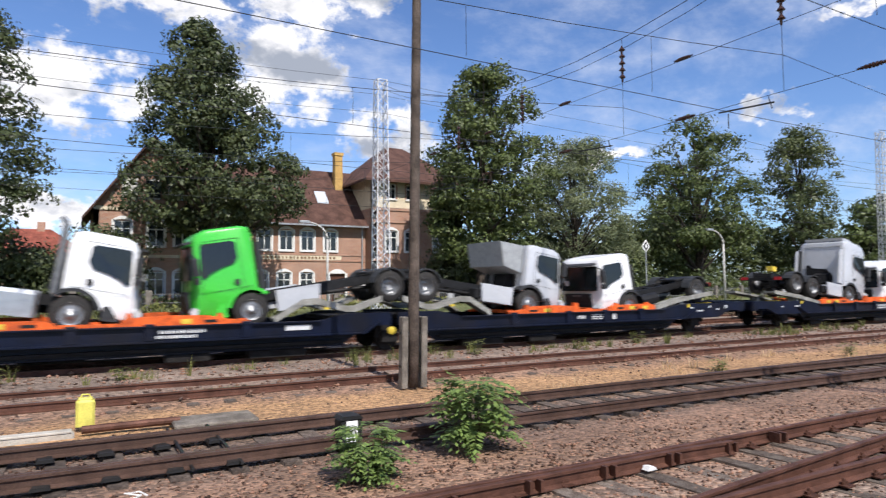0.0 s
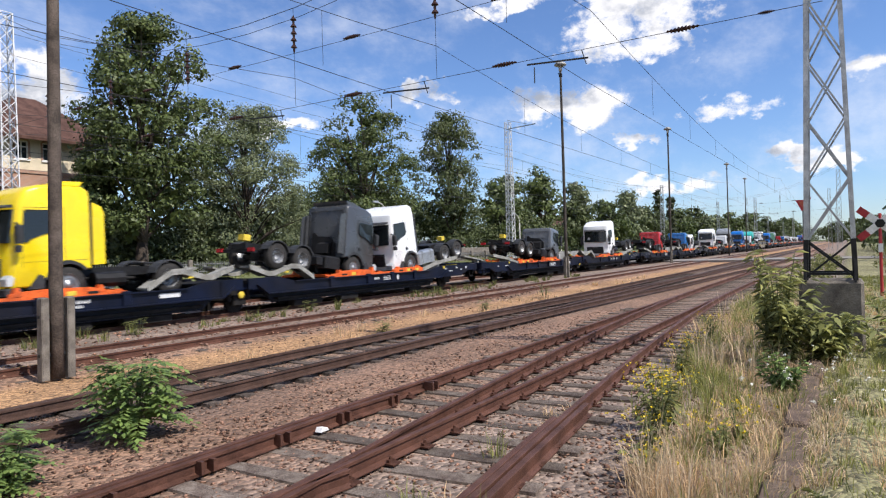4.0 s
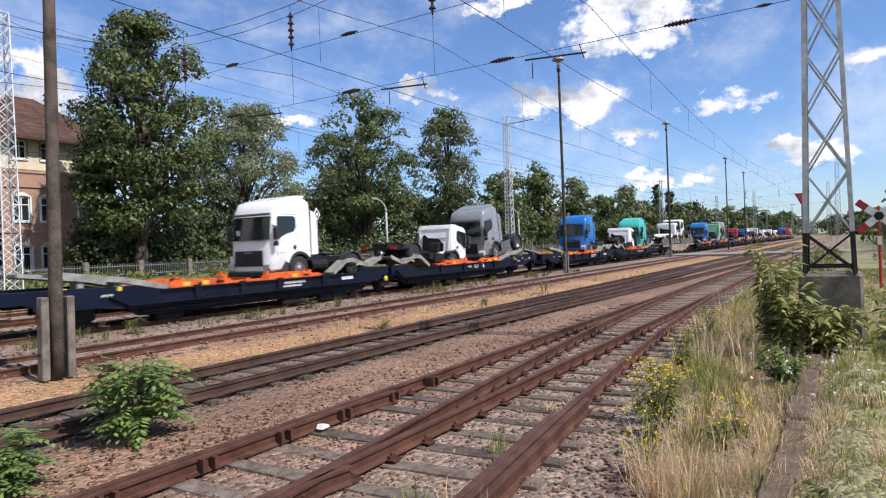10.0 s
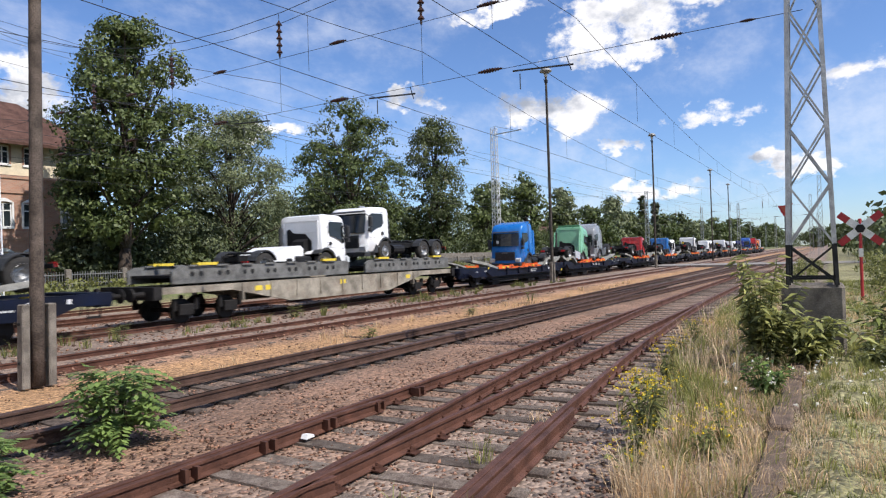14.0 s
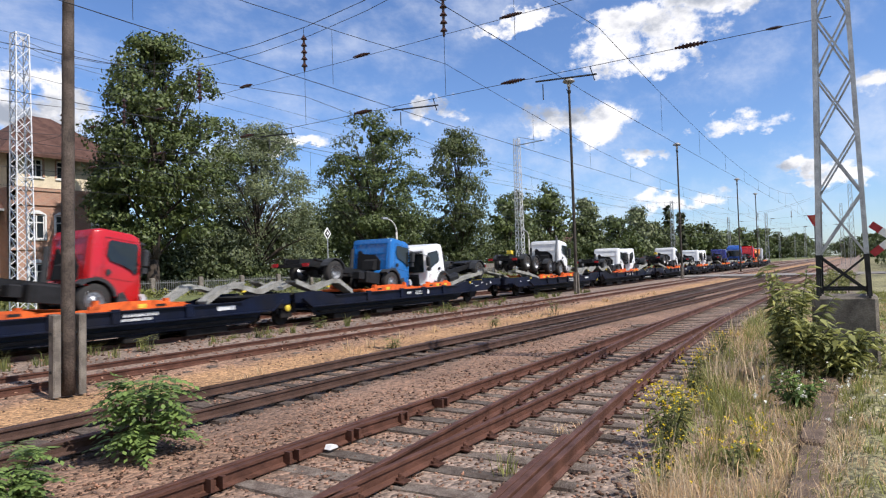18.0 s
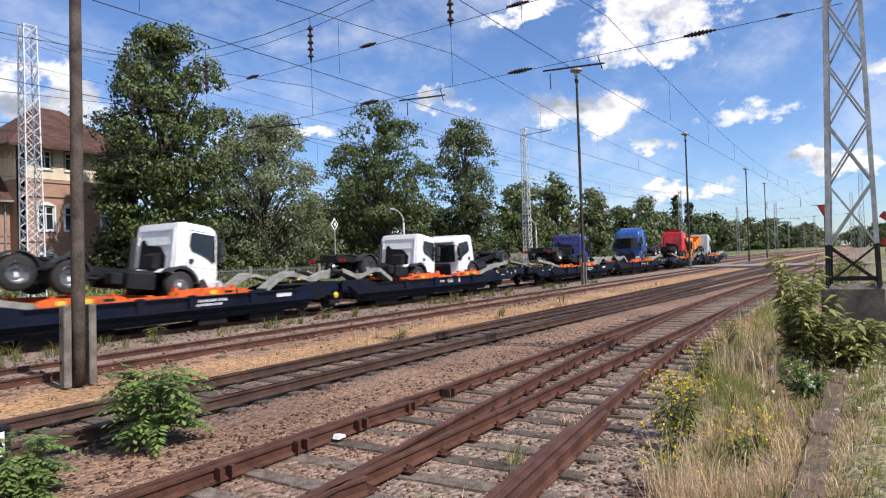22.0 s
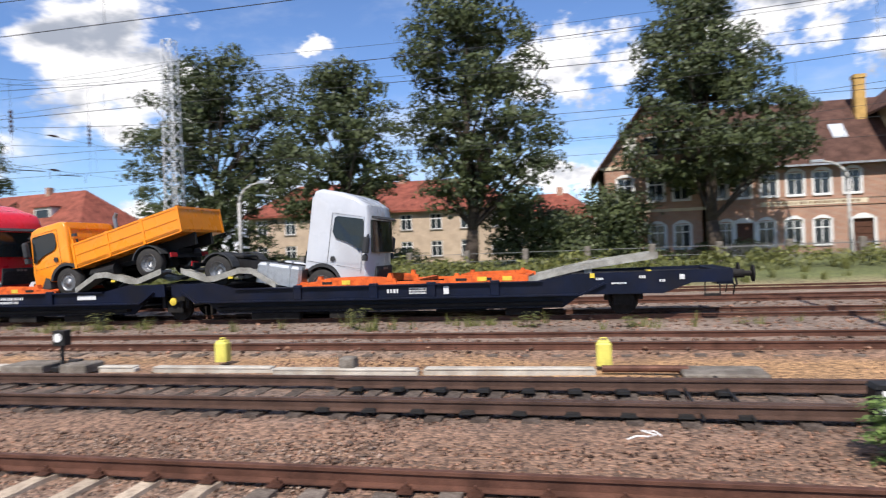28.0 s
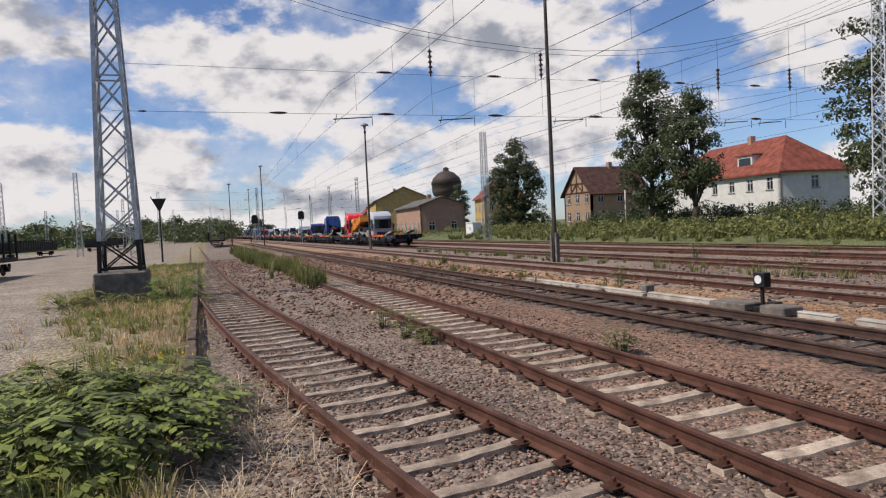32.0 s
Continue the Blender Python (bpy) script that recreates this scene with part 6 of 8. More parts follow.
# ---- small yard things ----
def build_yard():
    for x, y in ((0.15, 11.45), (-7.35, 11.75)):
        t = thing("marker_post", "short yellow plastic cable marker post in the sand", "marker post", pose(x, y, -0.15), group="yellow marker posts")
        bm = bmesh.new()
        box(bm, -0.13, 0.13, -0.12, 0.12, 0, 0.40, 0.035)
        part("post", bm, YELLOWP, t)
        bm = bmesh.new()
        box(bm, -0.1, 0.1, -0.09, 0.09, 0.40, 0.425, 0.01)
        tube(bm, [(-0.06, 0, 0.42), (-0.05, 0, 0.47), (0.05, 0, 0.47), (0.06, 0, 0.42)], 0.012)
        part("cap", bm, YELLOWP, t)
    # cable duct: lengths of pale trough
    x = 0.05
    for i, (L, dy) in enumerate(((3.0, 0.0), (2.8, -0.12), (2.6, 0.02), (2.4, 0.05), (3.2, 0.1), (3.2, 0.0), (3.4, -0.1))):
        t = thing("cable_trough", "pale concrete cable trough lying beside the tracks", "cable trough", pose(x - L, 11.0 + dy, -0.215, 0, 0, random.uniform(-1, 1)), group="cable trough lengths")
        bm = bmesh.new()
        box(bm, 0, L - 0.04, -0.09, 0.09, -0.04, 0.07, 0.02)
        part("trough", bm, PIPE, t)
        bm = bmesh.new()
        box(bm, 0.03, L - 0.07, -0.1, 0.1, 0.07, 0.1, 0.012)
        part("cover", bm, PIPE, t)
        x -= L + (0.35 if i == 2 else 0.02)
    for x, y, w, d, h, lab in ((-4.35, 11.0, 0.28, 0.28, 0.26, "grey concrete joint box on a cable trough"), (1.95, 10.9, 1.25, 0.75, 0.07, "flat grey concrete cover slab in the sand"), (-9.9, 10.85, 0.6, 0.55, 0.17, "grey concrete cover box beside a signal"), (-11.1, 10.9, 0.95, 0.7, 0.15, "flat grey cover over a point machine"), (-14.6, 11.2, 0.3, 0.3, 0.24, "grey concrete joint box on a cable trough")):
        bm = bmesh.new()
        box(bm, -w / 2, w / 2, -d / 2, d / 2, 0, h, 0.025)
        b = solid("cover_slab", bm, CONCRETE, lab, "concrete cover")
        b.matrix_basis = pose(x, y, -0.19, 0, 0, random.uniform(-5, 5))
    bm = bmesh.new()
    tube(bm, [(0, 0, 0), (0.5, 0.02, 0.0), (1.0, -0.02, 0.01), (1.35, 0.0, 0.0)], 0.06, 10)
    solid("rusty_pipe", bm, RAIL, "short rusty pipe lying beside the tracks", "pipe").matrix_basis = pose(0.1, 11.0, -0.13)
    # dwarf shunting signal
    t = thing("dwarf_signal", "black dwarf shunting signal with a white disc", "signal", pose(-10.5, 11.0, -0.2) @ Matrix.Scale(0.72, 4))
    for n, (bx, label, m) in {"post": ((-0.05, 0.05, -0.05, 0.05, 0, 0.7), "", BLACKP), "head": ((-0.2, 0.2, -0.14, 0.14, 0.7, 1.12), "black signal box", BLACKP), "base": ((-0.3, 0.3, -0.25, 0.25, 0, 0.12), "", BLACKP)}.items():
        bm = bmesh.new()
        box(bm, *bx, 0.02)
        part(n, bm, m, t, label)
    bm = bmesh.new()
    lathe(bm, [(0, 0.15), (0.125, 0.15), (0.125, 0.165), (0, 0.165)], 16, "y", (0.0, 0, 0.92))
    part("disc", bm, WHITEP, t, "white round disc")
    bm = bmesh.new()
    bar(bm, (0.2, 0, 0.35), (0.5, 0.1, 0.1), 0.06); box(bm, 0.25, 0.6, -0.15, 0.15, 0.02, 0.3, 0.03)
    part("drive", bm, BLACKP, t)
    # point indicator: black box with white upright panel
    t = thing("point_indicator", "black lantern-shaped point indicator with a white panel", "signal", pose(3.12, 8.05, -0.2) @ Matrix.Scale(0.78, 4))
    bm = bmesh.new()
    box(bm, -0.19, 0.19, -0.16, 0.16, 0.18, 0.56, 0.02)
    prism(bm, [(-0.2, 0.56), (0.2, 0.56), (0.15, 0.62), (-0.15, 0.62)], -0.18, 0.18)
    part("lantern", bm, BLACKP, t)
    bm = bmesh.new()
    box(bm, -0.1, 0.1, -0.172, -0.162, 0.2, 0.54)
    part("panel", bm, WHITEP, t, "white upright panel")
    bm = bmesh.new()
    box(bm, -0.06, 0.06, -0.06, 0.06, 0, 0.18)
    part("foot", bm, BLACKP, t)
    # light signals at the station throat
    for x, y, h in ((-120.0, 8.4, 5.6), (-120.0, 16.6, 6.0)):
        t = thing("light_signal", "black light signal on a grey post far down the yard", "signal", pose(x, y, -0.2, 0, 0, -90))
        bm = bmesh.new()
        frustum(bm, (0, 0, 0), (0, 0, h - 1.4), 0.09, 0.08, 8)
        part("post", bm, GALV, t)
        bm = bmesh.new()
        prism(bm, [(-0.55, h - 1.5), (0.55, h - 1.5), (0.55, h - 0.3), (0.3, h), (-0.3, h), (-0.55, h - 0.3)], -0.06, 0.06)
        part("backboard", bm, BLACKP, t, "black signal backboard")
        bm = bmesh.new()
        box(bm, -0.4, 0.4, 0.1, 0.7, h - 1.7, h - 1.62); bar(bm, (0.35, 0.2, 0.2), (0.35, 0.2, h - 1.6), 0.05)
        part("ladder_stage", bm, GALV, t)
    # white rag and string
    bm = bmesh.new()
    prism(bm, [(-0.07, 0), (0.07, 0), (0.05, 0.035), (-0.04, 0.05)], -0.05, 0.05, 0.1)
    b = solid("litter", bm, WHITEP, "crumpled white scrap lying on the ballast", "litter")
    b.matrix_basis = pose(5.65, 5.3, -0.13)
    bm = bmesh.new()
    tube(bm, [(0, 0, 0), (0.1, 0.06, 0.02), (0.22, 0.02, 0.03), (0.3, 0.12, 0.02), (0.16, 0.2, 0.04), (0.3, 0.26, 0.02), (0.36, 0.16, 0.0)], 0.009)
    b = solid("string", bm, WHITEP, "tangled piece of white string on the stones", "litter")
    b.matrix_basis = pose(0.3, 7.1, -0.14)
    # platform edge stones
    k = thing("kerb", "sunken weathered concrete platform edge in the grass", "kerb", kind="structure")
    for i in range(34):
        bm = bmesh.new()
        box(bm, 0, 0.97, -0.12, 0.12, 0, 0.3, 0.03)
        part("kerb_stone", bm, KERB, k, at=pose(4.0 + i * 1.0, 0.52 + random.uniform(-0.02, 0.02), -0.355 + random.uniform(-0.03, 0.03), random.uniform(-2, 2), 0, random.uniform(-1, 1)))
    for i in range(40):
        bm = bmesh.new()
        box(bm, 0, 0.97, -0.1, 0.1, 0, 0.3, 0.03)
        part("kerb_stone", bm, KERB, k, at=pose(-46.0 + i * 1.0, -0.25 - 0.014 * (46 - i) * 0.6, -0.25 + random.uniform(-0.03, 0.03), random.uniform(-2, 2), 0, 0.4))
    # crossing sign: two crossed red and white boards
    t = thing("crossing_sign", "red and white crossed level-crossing boards on a red post", "road sign", pose(27.0, -0.95, -0.1, 0, 0, -90))
    for a in (40, -40):
        for s in (-1, 1):
            for j, m in ((0, WHITEP), (1, REDP)):
                bm = bmesh.new()
                x0 = 0.10 + 0.36 * j
                box(bm, s * x0 if s > 0 else -(x0 + 0.36), s * (x0 + 0.36) if s > 0 else -x0, -0.015, 0.015, -0.12, 0.12)
                part("board", bm, m, t, at=pose(0, 0.02 if a > 0 else -0.02, 2.55, 0, a, 0))
    bm = bmesh.new()
    lathe(bm, [(0, 0), (0.16, 0), (0.16, 0.02), (0, 0.02)], 6, "y", (0, -0.04, 2.55))
    part("centre_plate", bm, BLACKP, t, "black hexagonal plate")
    bm = bmesh.new()
    frustum(bm, (0, 0.05, 0), (0, 0.05, 2.9), 0.05, 0.05, 8)
    part("post", bm, REDP, t)
    bm = bmesh.new()
    box(bm, -0.07, 0.07, -0.1, -0.02, 1.55, 1.85)
    part("plate", bm, WHITEP, t, "white plate")
    # funnel shaped warning signs
    for x, y, h, red in ((70.0, 3.55, 5.2, True), (-62.5, -3.7, 5.0, False)):
        t = thing("funnel_sign", "inverted triangular sign on a tall dark post" if red else "dark funnel-shaped signal on a tall post", "railway sign", pose(x, y, -0.2, 0, 0, 90))
        bm = bmesh.new()
        frustum(bm, (0, 0, 0), (0, 0, h - 0.3), 0.08, 0.06, 8)
        bar(bm, (-0.35, 0, h * 0.72), (0.35, 0, h * 0.72), 0.06)
        part("post", bm, BLACKP, t)
        bm = bmesh.new()
        prism(bm, [(-0.62, h + 0.75), (0.62, h + 0.75), (0.1, h - 0.3), (-0.1, h - 0.3)], -0.03, 0.03)
        prism(bm, [(-0.7, h + 0.95), (-0.62, h + 0.95), (-0.5, h + 0.7), (-0.62, h + 0.7)], -0.03, 0.03)
        part("board", bm, REDP if red else BLACKP, t)
        if red:
            bm = bmesh.new()
            prism(bm, [(-0.38, h + 0.62), (0.38, h + 0.62), (0.0, h - 0.05)], -0.036, 0.036)
            part("inner_field", bm, mat("faded_orange", (0.5, 0.12, 0.07), 0.5), t)
    # white board with black diamond behind the tracks
    t = thing("kilometre_sign", "small diamond plate on a thin grey post", "railway sign", pose(33.0, 30.8, 0.0))
    bm = bmesh.new()
    frustum(bm, (0, 0, 0), (0, 0, 4.2), 0.045, 0.045, 8)
    part("post", bm, GALV, t)
    for r, y, m in ((0.36, 0.0, WHITEP), (0.25, -0.02, BLACKP), (0.12, -0.04, WHITEP)):
        bm = bmesh.new()
        prism(bm, [(0, 4.5 - r * 1.25), (r, 4.5), (0, 4.5 + r * 1.25), (-r, 4.5)], y - 0.012, y + 0.012)
        part("plate", bm, m, t)
    # curved street lamps along the road behind
    for x, y, f in ((14.4, 41.0, -1), (44.5, 33.5, -1), (73.0, 34.5, -1), (-19.8, 33.9, 1), (-66.0, 48.0, 1)):
        t = thing("street_lamp", "pale concrete street lamp with a curved arm", "street lamp", pose(x, y, 0.5), group="street lamps")
        bm = bmesh.new()
        pts = [(0, 0, 0), (0, 0, 4.6)] + [(f * 1.5 * (1 - math.cos(a)), 0, 4.6 + 1.1 * math.sin(a)) for a in (0.35, 0.7, 1.05, 1.4)]
        for i, (a, b) in enumerate(zip(pts, pts[1:])):
            frustum(bm, a, b, 0.09 - 0.008 * i, 0.09 - 0.008 * (i + 1), 8)
        part("pole", bm, mat("pale_concrete_pole", (0.5, 0.49, 0.46), 0.8, 0, 0.12), t, smooth=True)
        bm = bmesh.new()
        e = pts[-1]
        box(bm, min(e[0], e[0] + f * 0.7), max(e[0], e[0] + f * 0.7), -0.12, 0.12, e[2] - 0.06, e[2] + 0.1, 0.03)
        part("lamp_head", bm, GALV, t)
    # crossing road
    bm = bmesh.new()
    box(bm, 76, 84, -60, 32, -0.25, 0.005)
    solid("road", bm, mat("old_asphalt", (0.27, 0.25, 0.23), 0.9, 0, 0.15, 1.0, 0.3), "pale asphalt road crossing the tracks", "road", "structure")
    # stone pickets of the far fence
    f = thing("fence", "low fence of concrete posts and grey pickets", "fence")
    n = 34
    post = cached("fence_post", lambda bm: (box(bm, -0.16, 0.16, -0.14, 0.14, 0, 1.15, 0.05)), CONCRETE)
    def panel(bm):
        for z in (0.35, 0.85):
            bar(bm, (0.16, 0, z), (3.24, 0, z), 0.05)
        for i in range(20):
            bar(bm, (0.26 + i * 0.15, 0, 0.15), (0.26 + i * 0.15, 0, 1.0), 0.028)
    pan = cached("fence_panel", panel, mat("fence_iron", (0.22, 0.22, 0.21), 0.6, 0.3, 0.15))
    wire_pan = cached("fence_wire", lambda bm: [bar(bm, (0.1, 0, z), (3.3, 0, z - 0.02), 0.03) for z in (0.5, 0.95)], mat("fence_iron", (0.2, 0.2, 0.2)))
    for i in range(n):
        x = -24 + i * 3.4
        z = ground_z(x, 36.6) - 0.05
        part("post", post, None, f, at=pose(x, 36.6 + random.uniform(-0.05, 0.05), z, random.uniform(-2, 2), random.uniform(-2, 2)))
        part("panel", pan if i > 8 else wire_pan, None, f, at=pose(x, 36.6, z))


# ---- plants ----
LEAF = {"lime": leaf_mat("leaf_lime", (0.079, 0.125, 0.036), 0.35, 0.13), "dark": leaf_mat("leaf_dark", (0.056, 0.076, 0.034), 0.35, 0.13), "oak": leaf_mat("leaf_oak", (0.074, 0.104, 0.036), 0.35, 0.13),
        "willow": leaf_mat("leaf_willow", (0.131, 0.165, 0.092), 0.35, 0.13), "mid": leaf_mat("leaf_mid", (0.076, 0.102, 0.042), 0.35, 0.13), "shrub": leaf_mat("leaf_shrub", (0.145, 0.225, 0.075), 0.35, 0.35), "thuja": leaf_mat("leaf_thuja", (0.045, 0.06, 0.026), 0.35, 0.13),
        "dry": leaf_mat("grass_dry", (0.55, 0.42, 0.275), 0.3, 0.3), "green": leaf_mat("grass_green", (0.225, 0.25, 0.088), 0.4, 0.3), "sumac": leaf_mat("leaf_sumac", (0.13, 0.176, 0.055), 0.65, 0.25), "weed": leaf_mat("weed_green", (0.15, 0.17, 0.062), 0.4, 0.3), "bushleaf": leaf_mat("leaf_bush", (0.235, 0.27, 0.115), 0.5, 0.3), "straw": leaf_mat("straw_pale", (0.56, 0.47, 0.34), 0.25, 0.2), "yellow": leaf_mat("flower_yellow", (0.66, 0.52, 0.02), 0.2, 0.1), "white": leaf_mat("flower_white", (0.7, 0.7, 0.62), 0.1, 0.1)}
BARK = mat("bark", (0.075, 0.058, 0.045), 0.9, 0, 0.3, 3.0, 0.8, fine=30)


def leaves(C, R, per, size, seed, squash=0.8):
    """Leaf quads scattered through clumps at C with radii R."""
    rs = np.random.RandomState(seed)
    k = np.repeat(np.arange(len(C)), per)
    n = len(k)
    d = rs.normal(0, 1, (n, 3))
    d /= np.linalg.norm(d, axis=1)[:, None]
    rad = R[k] * np.abs(rs.normal(0, 0.62, n)) ** 0.8
    P = C[k] + d * rad[:, None] * np.array([1, 1, squash])
    nrm = d * 0.7 + rs.normal(0, 0.6, (n, 3)) + np.array([0, 0, 0.45])
    nrm /= np.linalg.norm(nrm, axis=1)[:, None]
    t = np.cross(nrm, rs.normal(0, 1, (n, 3)))
    t /= np.linalg.norm(t, axis=1)[:, None]
    b = np.cross(nrm, t)
    s = size * rs.uniform(0.6, 1.35, n)[:, None]
    V = np.stack([P - t * s * 0.5, P + b * s * 0.3 + nrm * s * 0.08, P + t * s * 0.55, P - b * s * 0.3 + nrm * s * 0.08], 1)
    return V.reshape(-1, 3), np.arange(4 * n).reshape(-1, 4)


def sprays(C, R, size, seed, squash=0.75, thick=150.0):
    """Leaves on the upper skins of boughs at C with radii R: lit tops, dark hollows between."""
    rs = np.random.RandomState(seed)
    k = np.repeat(np.arange(len(C)), np.maximum(12, (thick * R ** 2 * (0.28 / size) ** 2).astype(int)))
    n = len(k)
    z = rs.uniform(-0.45, 1.0, n)
    a = rs.uniform(0, 6.283, n)
    w = np.sqrt(1 - z * z)
    d = np.stack([w * np.cos(a), w * np.sin(a), z], 1)
    lump = 1 + 0.16 * np.sin(5 * a + 3 * k) * w + 0.12 * np.sin(7 * z + 2 * k)
    rad = R[k] * lump * np.where(rs.rand(n) < 0.14, rs.uniform(1.0, 1.35, n), rs.uniform(0.72, 1.04, n))
    P = C[k] + d * rad[:, None] * np.array([1, 1, squash])
    nrm = d + rs.normal(0, 0.42, (n, 3))
    nrm /= np.linalg.norm(nrm, axis=1)[:, None]
    t = np.cross(nrm, rs.normal(0, 1, (n, 3)))
    t /= np.linalg.norm(t, axis=1)[:, None]
    b = np.cross(nrm, t)
    s = size * rs.uniform(0.55, 1.3, n)[:, None]
    V = np.stack([P - t * s * 0.5, P + b * s * 0.3 + nrm * s * 0.08, P + t * s * 0.55, P - b * s * 0.3 + nrm * s * 0.08], 1)
    return V.reshape(-1, 3), np.arange(4 * n).reshape(-1, 4)


def tree(label, x, y, h, rx, leaf, z0=0.7, zlow=3.0, boughs=120, size=0.25, trunk=0.3, seed=1, shape="round", name="tree", ry=None, airy=0.0, lean=0.0):
    rs = np.random.RandomState(seed)
    t = thing(name, label, "tree", pose(x, y, z0))
    ry = ry or rx * 0.9
    # boughs sit on a lumpy skin, with some inside; gaps where airy
    nb = 16
    ba, bq = rs.uniform(0, 6.283, nb), rs.uniform(0.02, 0.98, nb)
    bw, bh = rs.uniform(0.3, 0.75, nb), rs.uniform(-0.36, 0.38, nb)
    n = boughs
    q = rs.uniform(0, 1, n * 4)
    w = {"round": np.sin(np.pi * (0.17 + 0.76 * q)) ** 0.75, "wide": (1 - q) ** 0.55 * np.minimum(1, 0.62 + 2.2 * q), "cone": (1 - q) ** 0.9 * 0.95 + 0.06, "tall": np.sin(np.pi * (0.14 + 0.79 * q)) ** 0.6, "col": (1.0 - q ** 3.5) ** 0.6 * (0.86 + 0.14 * q)}[shape]
    keep = rs.rand(len(q)) < w
    q, w = q[keep][:n], w[keep][:n]
    n = len(q)
    R0 = min(math.sqrt(1.5 * 2 * math.pi * rx * (h - zlow) * 0.8 / (n * math.pi)), 0.42 * rx)
    R = R0 * rs.uniform(0.45, 1.25, n)
    a = rs.uniform(0, 6.283, n)
    da = np.abs((a[:, None] - ba + np.pi) % (2 * np.pi) - np.pi)
    g = np.exp(-(da / bw) ** 2 - ((q[:, None] - bq) * (h - zlow) / rx / bw) ** 2)
    m = 1.0 + (g * bh).sum(1)
    inner = rs.rand(n) < 0.2
    rho = np.maximum(np.where(inner, rs.uniform(0.2, 0.6, n), rs.uniform(0.86, 1.1, n)) * m * w - R / rx * 0.75, 0.04)
    H = h - R0 * 0.6 - zlow
    C = np.stack([np.cos(a) * rho * rx + lean * q, np.sin(a) * rho * ry, zlow + q * H * (0.93 + 0.07 * m) - 0.07 * rho * rx], 1)
    hole = np.sin(C[:, 0] * 1.3 + seed) + np.sin(C[:, 2] * 1.5 + 2 * seed) + np.sin(C[:, 1] * 1.1 + C[:, 2] * 0.6)
    ok = hole > -2.4 + 1.6 * airy
    C, R = C[ok], R[ok]
    C[:, 2] = np.maximum(C[:, 2], 0.4)
    V, F = sprays(C, R, size, seed + 11)
    # shaded inner leaves close the crown
    ci = C * np.array([0.62, 0.62, 1.0]) - np.array([0, 0, 0.3])
    V2, F2 = leaves(ci, R * 0.8, 8, size * 2.4, seed + 5)
    V, F = np.concatenate([V, V2]), np.concatenate([F, F2 + len(V)])
    o = new("crown", quads_mesh("crown", V, F, LEAF[leaf]))
    o.parent = t
    bm = bmesh.new()
    top = Vector((lean * 0.7, 0, h * 0.78))
    pts = [Vector((top.x * i / 6 + 0.14 * math.sin(i * 1.7 + seed), 0.14 * math.cos(i * 1.3 + seed), top.z * i / 6)) for i in range(7)]
    for i in range(6):
        frustum(bm, pts[i], pts[i + 1], trunk * (1.25 if i == 0 else 1) * (1 - i / 7.5), trunk * (1 - (i + 1) / 7.5), 9)
    part("trunk", bm, BARK, t, smooth=True)
    bm = bmesh.new()
    for i in rs.permutation(len(C))[:34]:
        c = Vector(C[i])
        s = pts[min(5, max(1, int(6 * (c.z * 0.6) / top.z)))]
        m = s.lerp(c, 0.5) + Vector((0, 0, 0.35))
        frustum(bm, s, m, trunk * 0.28, trunk * 0.17, 5)
        frustum(bm, m, c, trunk * 0.17, trunk * 0.06, 5)
    part("branchwork", bm, BARK, t)
    return t


def hedge(name, label, boxes, leaf, seed, size=0.34, category="bushes", r=(0.8, 1.6), thick=88.0):
    """A belt of undergrowth as one mass of leaves with a rolling top."""
    rs = np.random.RandomState(seed)
    C, R = [], []
    for x0, x1, y0, y1, z0, z1, n in boxes:
        L = (z1 - z0)
        for _ in range(n):
            x = rs.uniform(x0, x1)
            k = 1.0 / max(1, L * 0.35)
            wv = math.sin(x * 1.9 * k + seed) * 0.5 + math.sin(x * 4.3 * k + 2 * seed) * 0.3 + math.sin(x * 0.63 * k + 3 * seed) * 0.5
            hh = L * (0.74 + 0.22 * wv)
            C.append((x, rs.uniform(y0, y1), z0 + hh * rs.uniform(0, 1) ** 0.75))
            R.append(rs.uniform(*r) * min(1.0, L / 4 + 0.3))
    V, F = sprays(np.array(C), np.array(R), size, seed + 3, 0.8, thick)
    o = new(name, quads_mesh(name, V, F, LEAF[leaf]))
    return tagged(o, label, category, kind="stuff")


